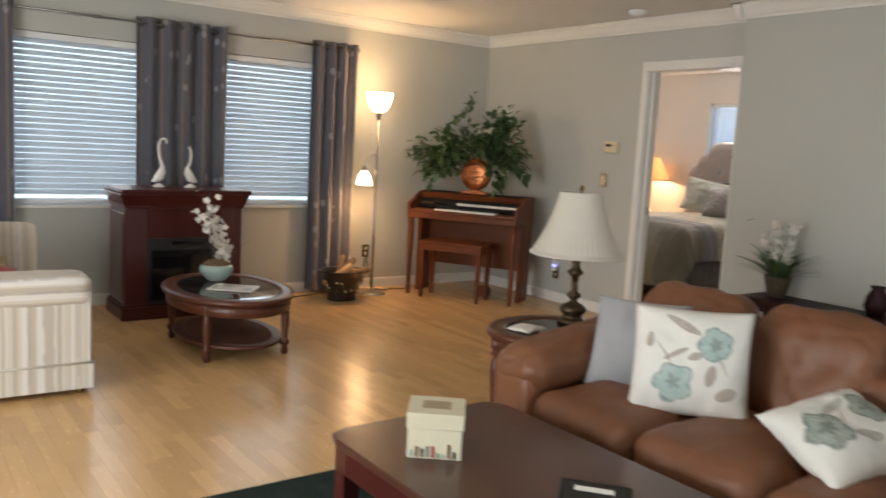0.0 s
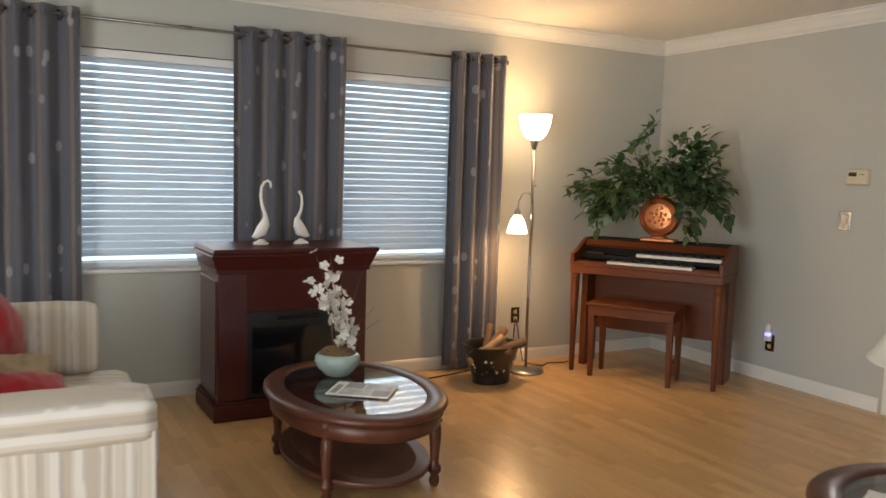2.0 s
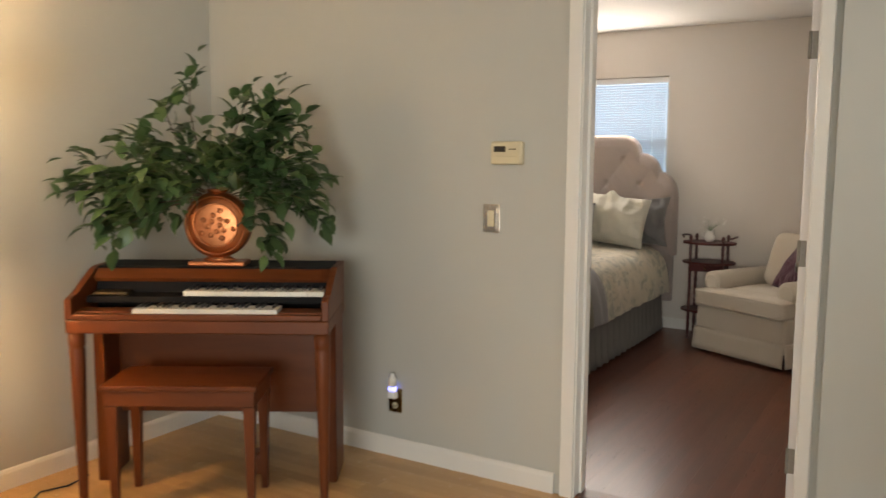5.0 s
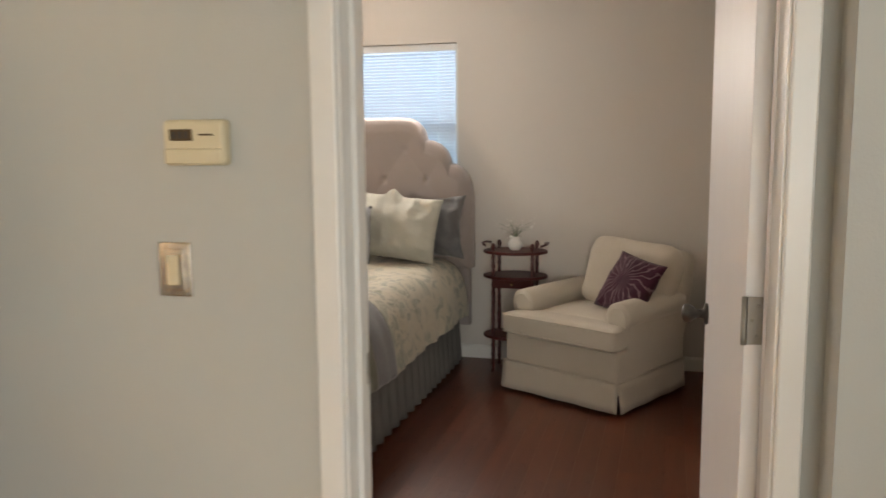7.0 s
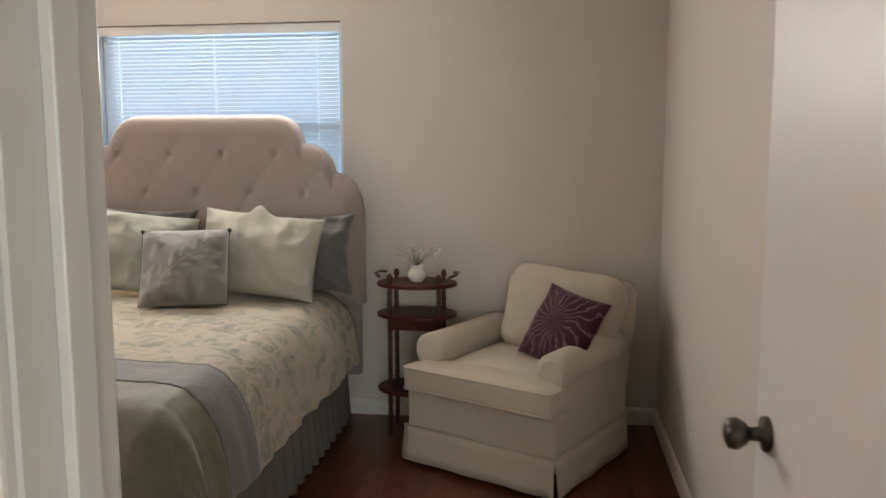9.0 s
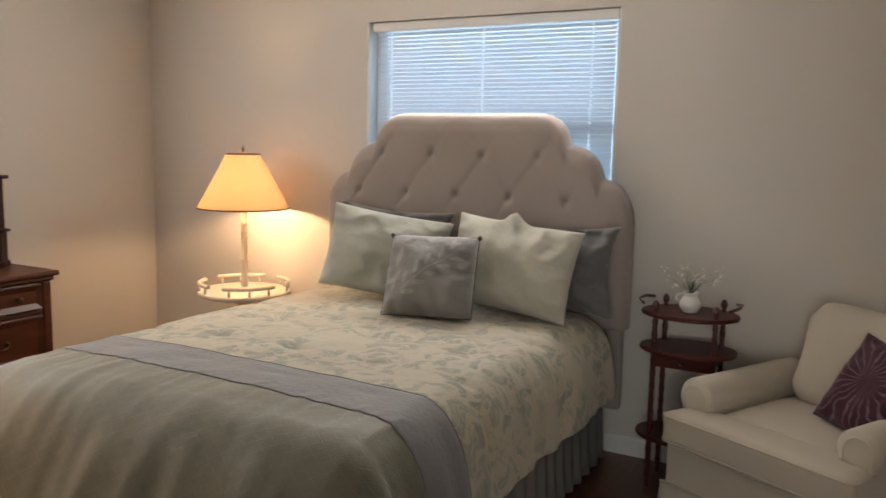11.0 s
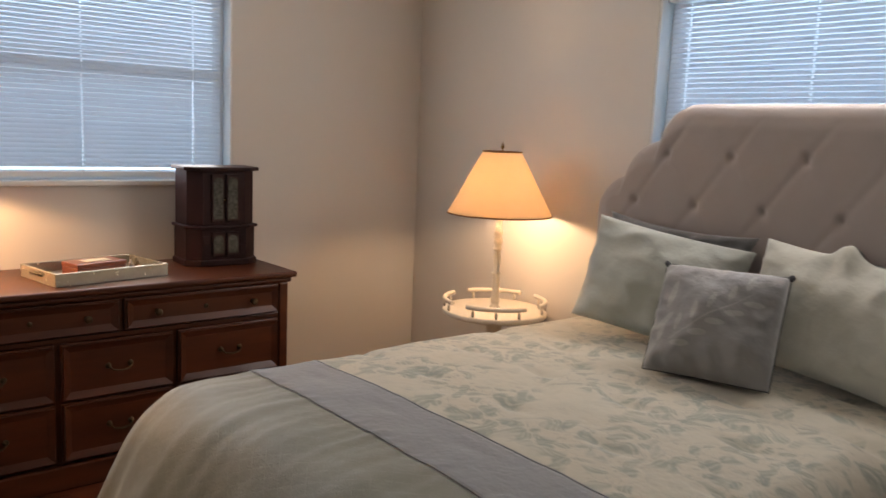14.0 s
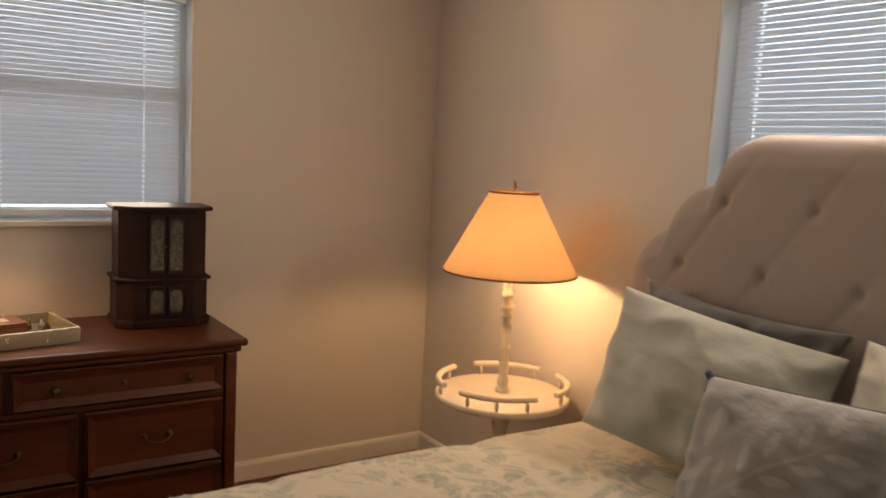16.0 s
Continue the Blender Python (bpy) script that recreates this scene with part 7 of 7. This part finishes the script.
def dresser():
    x0, x1, yf, h = 6.04, 7.84, 7.645, 0.79
    d = thing("dresser", "dark brown wooden dresser with raised-panel drawers and brass pulls", "dresser", (0, 0, 0))
    part("plinth", B(x0 - 0.005, yf - 0.012, 0, x1 + 0.005, 8.17, 0.10, 0.008), DRESSW, d)
    part("carcass", B(x0, yf + 0.012, 0.10, x1, 8.17, h - 0.045, 0.004), DRESSW, d)
    part("cornice", B(x0 - 0.012, yf - 0.018, h - 0.050, x1 + 0.012, 8.172, h - 0.026, 0.010, 3), DRESSW, d)
    part("top", B(x0 - 0.03, yf - 0.035, h - 0.026, x1 + 0.03, 8.175, h, 0.009, 3), DRESSW, d)
    for x in (x0 + 0.022, x1 - 0.022):
        part("corner_post", B(x - 0.022, yf - 0.006, 0.10, x + 0.022, yf + 0.0115, h - 0.051, 0.008), DRESSW, d)
    part("rail", B(x0 + 0.045, yf + 0.001, 0.585, x1 - 0.045, yf + 0.0115, 0.603, 0.003), DRESSW, d)
    cols2 = [(6.09, 6.40), (6.42, 6.855), (6.875, 7.31), (7.33, 7.79)]
    cols1 = [(6.09, 6.43), (6.45, 7.095), (7.115, 7.79)]
    for row, (za, zb, cols) in enumerate(((0.607, 0.735, cols1), (0.355, 0.580, cols2), (0.115, 0.345, cols2))):
        for a, b in cols:
            bm = bmesh.new()
            box(bm, a, yf - 0.006, za, b, yf + 0.0115, zb, 0.005)
            # sunk border and raised field
            g = 0.034
            dr = part("drawer", bm, DRESSW, d)
            fr = bmesh.new()
            outer = [(a + 0.008, za + 0.008), (b - 0.008, za + 0.008), (b - 0.008, zb - 0.008), (a + 0.008, zb - 0.008)]
            inner = [(a + g, za + g), (b - g, za + g), (b - g, zb - g), (a + g, zb - g)]
            vo = [fr.verts.new((x, yf - 0.020, z)) for x, z in outer]
            vi = [fr.verts.new((x, yf - 0.007, z)) for x, z in inner]
            vb = [fr.verts.new((x, yf - 0.006, z)) for x, z in outer]
            for i in range(4):
                j = (i + 1) % 4
                fr.faces.new((vo[i], vo[j], vi[j], vi[i]))
                fr.faces.new((vb[i], vb[j], vo[j], vo[i]))
            fr.faces.new(vi)
            part("drawer_moulding", fr, DRESSW, dr)
            c, z = (a + b) / 2, (za + zb) / 2
            if row == 0:
                for k in (-1, 1):
                    part("knob", lathe(bmesh.new(), [(0.010, 0), (0.006, 0.005), (0.006, 0.014), (0.014, 0.02), (0.015, 0.027), (0.008, 0.033), (0, 0.034)], 14, pose(c + k * (b - a) * 0.31, yf - 0.007, z, 90, 0, 0)), DARKBRASS, dr, "aged brass knob")
                part("keyhole", lathe(bmesh.new(), [(0.010, 0), (0.008, 0.003), (0, 0.004)], 12, pose(c, yf - 0.007, z, 90, 0, 0)), DARKBRASS, dr, "brass keyhole plate")
            else:
                part("bail_pull", bail(bmesh.new(), 0.085), DARKBRASS, dr, "aged brass bail pull", pose(c, yf - 0.008, z))


dresser()


def jewelry_box():
    j = thing("jewelry_box", "dark mahogany jewellery cabinet with glazed doors on the dresser", "jewelry box", (7.652, 7.985, 0.7905), -3)
    w, d = 0.325, 0.20

    def octo(hw, f, b, c):
        return [(-hw, b), (-hw, f + c), (-hw + c * 1.3, f), (hw - c * 1.3, f), (hw, f + c), (hw, b)]
    part("base", prism(bmesh.new(), octo(w / 2 + 0.008, -d / 2 - 0.008, d / 2, 0.045), 0, 0.028, None, 0.005), JEWEL, j)
    part("lower_case", prism(bmesh.new(), octo(w / 2, -d / 2, d / 2, 0.045), 0.0285, 0.170), JEWEL, j)
    part("waist_moulding", prism(bmesh.new(), octo(w / 2 + 0.012, -d / 2 - 0.012, d / 2, 0.045), 0.1705, 0.184, None, 0.005), JEWEL, j)
    part("upper_case", prism(bmesh.new(), octo(w / 2 - 0.006, -d / 2 + 0.006, d / 2, 0.045), 0.1845, 0.430), JEWEL, j)
    part("top_moulding", prism(bmesh.new(), octo(w / 2 + 0.014, -d / 2 - 0.014, d / 2, 0.045), 0.4305, 0.448, None, 0.005), JEWEL, j)
    for z0, z1, xs, yo in ((0.045, 0.155, (-0.064, 0.004), -d / 2), (0.200, 0.415, (-0.064, 0.004), -d / 2 + 0.006)):
        for x in xs:
            x = x + 0.004
            dr = part("glazed_door", B(x, yo - 0.008, z0, x + 0.060, yo - 0.0005, z1, 0.002), JEWEL, j)
            arch = [(0.022 * math.cos(a) + x + 0.030, 0.022 * math.sin(a)) for a in [i * math.pi / 8 for i in range(9)]]
            out = [(x + 0.052, z0 + 0.014)] + [(px, z1 - 0.036 + pz) for px, pz in arch] + [(x + 0.008, z0 + 0.014)]
            bm = bmesh.new()
            prism(bm, [(p[0], p[1]) for p in out], 0, 0.0012, Matrix.Translation((0, yo - 0.0085, 0)) @ pose(0, 0, 0, 90, 0, 0))
            part("etched_glass", bm, ETCH, dr, "silver etched glass")
    for z in (0.075, 0.12):
        for s in (-1, 1):
            part("small_drawer", B(s * 0.072, -d / 2 - 0.004, z - 0.02, s * 0.102, -d / 2 - 0.0005, z + 0.018, 0.002), JEWEL, j)
    part("door_pull", lathe(bmesh.new(), [(0.004, 0), (0.004, 0.006), (0, 0.008)], 8, pose(0.0, -d / 2 - 0.002, 0.30, 90, 0, 0)), BRASS, j, "tiny brass pull")


jewelry_box()


def vanity_tray():
    t = thing("vanity_tray", "silvered mirror vanity tray with raised sides on the dresser", "tray", (7.08, 7.875, 0.7905), 10)
    w, d = 0.47, 0.31
    part("bottom", B(-w / 2 + 0.012, -d / 2 + 0.012, 0.004, w / 2 - 0.012, d / 2 - 0.012, 0.012), CHROME, t, "mirror glass bottom")
    for a in ((-w / 2, -d / 2, w / 2, -d / 2 + 0.012), (-w / 2, d / 2 - 0.012, w / 2, d / 2), (-w / 2, -d / 2 + 0.0125, -w / 2 + 0.012, d / 2 - 0.0125), (w / 2 - 0.012, -d / 2 + 0.0125, w / 2, d / 2 - 0.0125)):
        part("side", B(a[0], a[1], 0, a[2], a[3], 0.052, 0.002), TRAYM, t)
    for s in (-1, 1):
        bm = bmesh.new()
        tube(bm, [(s * w / 2, -0.04, 0.03), (s * (w / 2 + 0.012), -0.03, 0.036), (s * (w / 2 + 0.012), 0.03, 0.036), (s * w / 2, 0.04, 0.03)], 0.004, 6)
        part("handle", bm, DARKBRASS, t, "dark metal handle")
    b = thing("trinket_box", "small red-brown wooden box lying in the tray", "box", (7.07, 7.86, 0.803), 14)
    part("box_body", B(-0.105, -0.06, 0, 0.105, 0.06, 0.035, 0.003), REDWOOD, b)
    part("lid", B(-0.107, -0.062, 0.0355, 0.107, 0.062, 0.055, 0.004), REDWOOD, b)
    part("lid_inlay", B(-0.05, -0.028, 0.0552, 0.06, 0.028, 0.0565), BEIGEP, b, "pale inlay on the lid")
    for k, (x, y, r) in enumerate(((7.20, 7.96, 0.013), (7.24, 7.93, 0.010), (7.25, 7.88, 0.012), (7.17, 7.98, 0.011))):
        solo("perfume_vial", lathe(bmesh.new(), [(0, 0), (r, 0), (r, 0.022), (r * 0.5, 0.027), (r * 0.5, 0.036), (0, 0.038)], 12), (BRASS, CHROME, DARKBRASS, CHROME)[k], "tiny metal-capped vial in the tray", "bottle", (x, y, 0.803), group="vials in the tray")


vanity_tray()


# ---- tiered side table and pitcher ----
def tier_table():
    t = thing("tier_table", "dark mahogany three-tier oval side table with drawer", "side table", (8.76, 4.80, 0), 90)
    a, b = 0.20, 0.155
    for z, g in ((0.742, 0.0), (0.590, 0.0), (0.215, 0.0)):
        part("shelf", prism(bmesh.new(), oval(a - g, b - g, 40), z, z + 0.018, None, 0.005), MAHOG_H, t)
    part("drawer", B(-0.12, -0.11, 0.535, 0.12, 0.11, 0.589, 0.003), MAHOG_H, t)
    part("drawer_knob", lathe(bmesh.new(), [(0.004, 0), (0.004, 0.008), (0.009, 0.014), (0, 0.018)], 10, pose(0, 0.11, 0.562, -90, 0, 0)), BRASS, t, "small brass knob")
    for k in range(4):
        ang = math.pi / 4 + k * math.pi / 2
        x, y = 0.155 * math.cos(ang) * 1.1, 0.118 * math.sin(ang) * 1.1
        prof = [(0.008, 0), (0.013, 0.012), (0.009, 0.03)]
        z = 0.03
        while z < 0.74:
            prof += [(0.010, z + 0.01), (0.0135, z + 0.03), (0.010, z + 0.05), (0.012, z + 0.055)]
            z += 0.055
        part("post", lathe(bmesh.new(), prof + [(0.011, 0.745)], 12, pose(x, y, 0)), MAHOG, t)
        part("finial", lathe(bmesh.new(), [(0.011, 0.76), (0.008, 0.768), (0.015, 0.785), (0.013, 0.80), (0.006, 0.81), (0, 0.812)], 12, pose(x, y, 0)), MAHOG, t)
    for s in (-1, 1):
        part("gallery_rail", tube(bmesh.new(), [(s * 0.172, -0.092, 0.795), (s * 0.20, -0.04, 0.803), (s * 0.20, 0.04, 0.803), (s * 0.172, 0.092, 0.795)], 0.007, 8), MAHOG, t)


tier_table()


def pitcher():
    rng = random.Random(17)
    t = thing("flower_pitcher", "small cream ceramic pitcher with dried sprigs on the side table", "flower arrangement", (8.75, 4.80, 0.7605), 100)
    t.scale = (0.85, 0.85, 0.78)
    part("pitcher", lathe(bmesh.new(), [(0, 0), (0.032, 0), (0.036, 0.006), (0.052, 0.03), (0.052, 0.055), (0.036, 0.085), (0.034, 0.095), (0.046, 0.112), (0.042, 0.112), (0.03, 0.095), (0.03, 0.08), (0, 0.07)], 26), CERAM, t)
    part("pitcher_handle", tube(bmesh.new(), [(0.034, 0, 0.10), (0.062, 0, 0.095), (0.07, 0, 0.07), (0.052, 0, 0.045)], 0.0045, 8), CERAM, t)
    st, fl = bmesh.new(), bmesh.new()
    for k in range(26):
        a, r, h = rng.uniform(0, 6.28), rng.uniform(0.03, 0.15), rng.uniform(0.05, 0.13)
        e = Vector((math.cos(a) * r, math.sin(a) * r, 0.10 + h))
        tube(st, [Vector((0, 0, 0.09)), Vector((e.x * 0.4, e.y * 0.4, 0.10 + h * 0.7)), e], 0.0012, 4, 0.0006)
        for _ in range(4):
            blossom(fl, e + Vector((rng.gauss(0, 0.012), rng.gauss(0, 0.012), rng.gauss(0, 0.010))), rng.uniform(0.004, 0.008), rng)
    part("sprig", st, LEAF_G, t)
    part("dried_flower", fl, PETAL, t, "tiny pale dried flowers", kind="stuff")


pitcher()


# ---- armchair ----
def armchair():
    c = thing("armchair", "cream upholstered club armchair with rolled arms and pleated skirt", "armchair", (8.48, 4.29, 0), -118.2)
    W, D = 0.76, 0.70
    w2, d2 = W / 2, D / 2
    part("body", B(-w2 + 0.006, -d2 + 0.006, 0.10, w2 - 0.006, d2 + 0.02, 0.34, 0.02, 3), CREAM, c)
    bm = bmesh.new()
    lo = [(-w2, -d2), (w2, -d2), (w2, d2), (-w2, d2)]
    for i, (p, q) in enumerate(zip(lo, lo[1:] + lo[:1])):
        nx, ny = ((0, -1), (1, 0), (0, 1), (-1, 0))[i]

        def f(u, v):
            x, y = p[0] + (q[0] - p[0]) * u, p[1] + (q[1] - p[1]) * u
            o = 0.004 + 0.014 * (1 - v) + 0.004 * math.sin(u * 17 + i) * (1 - v)
            return (x + nx * o, y + ny * o, 0.018 + 0.157 * v)
        part("skirt", sheet(bmesh.new(), 24, 4, f, 0.005), CREAM, c, "cream skirt flap with corner pleat")
    part("welt", tube(bmesh.new(), [(-w2 - 0.003, -d2 - 0.003, 0.178), (w2 + 0.003, -d2 - 0.003, 0.178), (w2 + 0.003, d2, 0.178)], 0.005, 6), CREAM, c)
    for s in (-1, 1):
        a = part("arm", B(s * (w2 - 0.005), -d2 + 0.10, 0.30, s * (w2 - 0.135), d2 + 0.02, 0.50, 0.02, 3), CREAM, c)
        bm = bmesh.new()
        t = bmesh.new()
        n, rr = 22, 0.076
        rings = []
        for y, r in ((-d2 + 0.085, 0.55), (-d2 + 0.09, 0.9), (-d2 + 0.10, 1.0), (-0.05, 1.0), (d2 - 0.12, 1.02), (d2, 1.0)):
            rings.append([t.verts.new((rr * r * math.cos(2 * math.pi * i / n), y, rr * r * math.sin(2 * math.pi * i / n))) for i in range(n)])
        for u, v in zip(rings, rings[1:]):
            for i in range(n):
                t.faces.new((u[i], u[(i + 1) % n], v[(i + 1) % n], v[i])).smooth = True
        t.faces.new(rings[0]), t.faces.new(rings[-1])
        put(bm, t, pose(s * (w2 - 0.065), 0, 0.505))
        part("arm_roll", bm, CREAM, a, "rolled upholstered arm top")
        bm = bmesh.new()
        prof = [(0.048 * math.cos(k * math.pi / 8), 0.048 * math.sin(k * math.pi / 8)) for k in range(9)]
        tube(bm, [(s * (w2 - 0.065) + px, -d2 + 0.087, 0.505 + pz) for px, pz in [(0.048, -0.14)] + prof + [(-0.048, -0.14)]], 0.0045, 6)
        part("arm_welt", bm, CREAM, a)
    sc = part("seat_cushion", soft(bmesh.new(), W - 0.012, 0.20, 0.125, pose(0, -d2 + 0.065, 0.335), 16, 0.26, 0.010, 0.004, 1), CREAM, c)
    for z in (0.352, 0.446):
        part("cushion_welt", tube(bmesh.new(), [(-w2 + 0.012, -d2 + 0.10, z), (-w2 + 0.006, -d2 - 0.015, z), (-w2 + 0.03, -d2 - 0.034, z), (0, -d2 - 0.037, z + 0.003), (w2 - 0.03, -d2 - 0.034, z), (w2 - 0.006, -d2 - 0.015, z), (w2 - 0.012, -d2 + 0.10, z)], 0.0045, 6), CREAM, sc)
    part("seat_cushion_rear", soft(bmesh.new(), W - 0.27, 0.50, 0.130, pose(0, -d2 + 0.36, 0.335), 14, 0.30, 0.022, 0.005, 2), CREAM, c)
    part("back", soft(bmesh.new(), W - 0.10, 0.17, 0.50, pose(0.045, d2 - 0.03, 0.30, -14, 0, 0), 12, 0.35, 0.0, 0.006, 4), CREAM, c)
    part("back_cushion", soft(bmesh.new(), W - 0.18, 0.19, 0.42, pose(0.075, d2 - 0.16, 0.44, -19, 4, 0), 16, 0.46, 0.0, 0.010, 5), CREAM, c)


armchair()
solo("throw_pillow", pillow(bmesh.new(), 0.35, 0.35, 0.12, seed=41), PURPLE, "plum velvet cushion with silver starburst on the armchair", "pillow", m=facing((8.385, 4.09, 0.625), (-0.68, -0.72, -0.15), (0.28, -0.45, 0.88)))

# ---- floor strips ----
def strips(name, parent, x0, x1, y0, y1, along, width, length, mats, near, seed):
    """Laminate strips in running bond: those inside 'near' single, the rest joined."""
    rng = random.Random(seed)
    one, rest = mats
    rest_v, rest_f = [], []
    shared = {}
    count = 0
    lo, hi, a0, a1 = (x0, x1, y0, y1) if along == "y" else (y0, y1, x0, x1)
    w = lo
    while w < hi - 0.005:
        w1 = min(w + width, hi)
        a = a0 - rng.uniform(0, length)
        while a < a1:
            b = a + length * rng.choice((0.7, 0.85, 1.0, 1.0, 1.2))
            p, q = max(a, a0), min(b, a1)
            a = b
            if q - p < 0.02:
                continue
            g = 0.00025
            cx, cy = (w + w1) / 2, (p + q) / 2
            if along == "x":
                cx, cy = cy, cx
            sw, sl = round(w1 - w - 2 * g, 4), round(q - p - 2 * g, 4)
            dz = rng.uniform(-0.0002, 0.0002)
            if near[0] < cx < near[1] and near[2] < cy < near[3] and count < 300:
                if (sw, sl) not in shared:
                    bm = bmesh.new()
                    hx, hy = (sw / 2, sl / 2) if along == "y" else (sl / 2, sw / 2)
                    box(bm, -hx, -hy, -0.005, hx, hy, 0.0)
                    shared[(sw, sl)] = mesh_of(name, bm, one)
                o = new(name, shared[(sw, sl)])
                o.parent, o.matrix_basis = parent, pose(cx, cy, dz)
                count += 1
            else:
                hx, hy = (sw / 2, sl / 2) if along == "y" else (sl / 2, sw / 2)
                i = len(rest_v)
                for z in (-0.005, dz):
                    rest_v += [(cx - hx, cy - hy, z), (cx + hx, cy - hy, z), (cx + hx, cy + hy, z), (cx - hx, cy + hy, z)]
                rest_f += [(i + 4, i + 5, i + 6, i + 7), (i, i + 1, i + 5, i + 4), (i + 1, i + 2, i + 6, i + 5), (i + 2, i + 3, i + 7, i + 6), (i + 3, i, i + 4, i + 7)]
        w = w1
    me = bpy.data.meshes.new(name + "s")
    me.from_pydata(rest_v, [], rest_f)
    me.materials.append(rest)
    o = new(name + "s", me)
    o.parent = parent
    tagged(o, kind="stuff")


strips("floor_strip", bpy.data.objects["floor"], WEST, BW - 0.062, SOUTH, NORTH, "y", 0.066, 0.42, (PLANK, PLANK_REST), (1.1, 4.4, 3.6, 5.6), 2)
strips("floor_strip", bpy.data.objects["floor_bedroom"], BW - 0.058, BE, BS, BN, "x", 0.095, 0.95, (PLANK_B, PLANK_B_REST), (5.4, 8.9, 3.6, 5.3), 3)
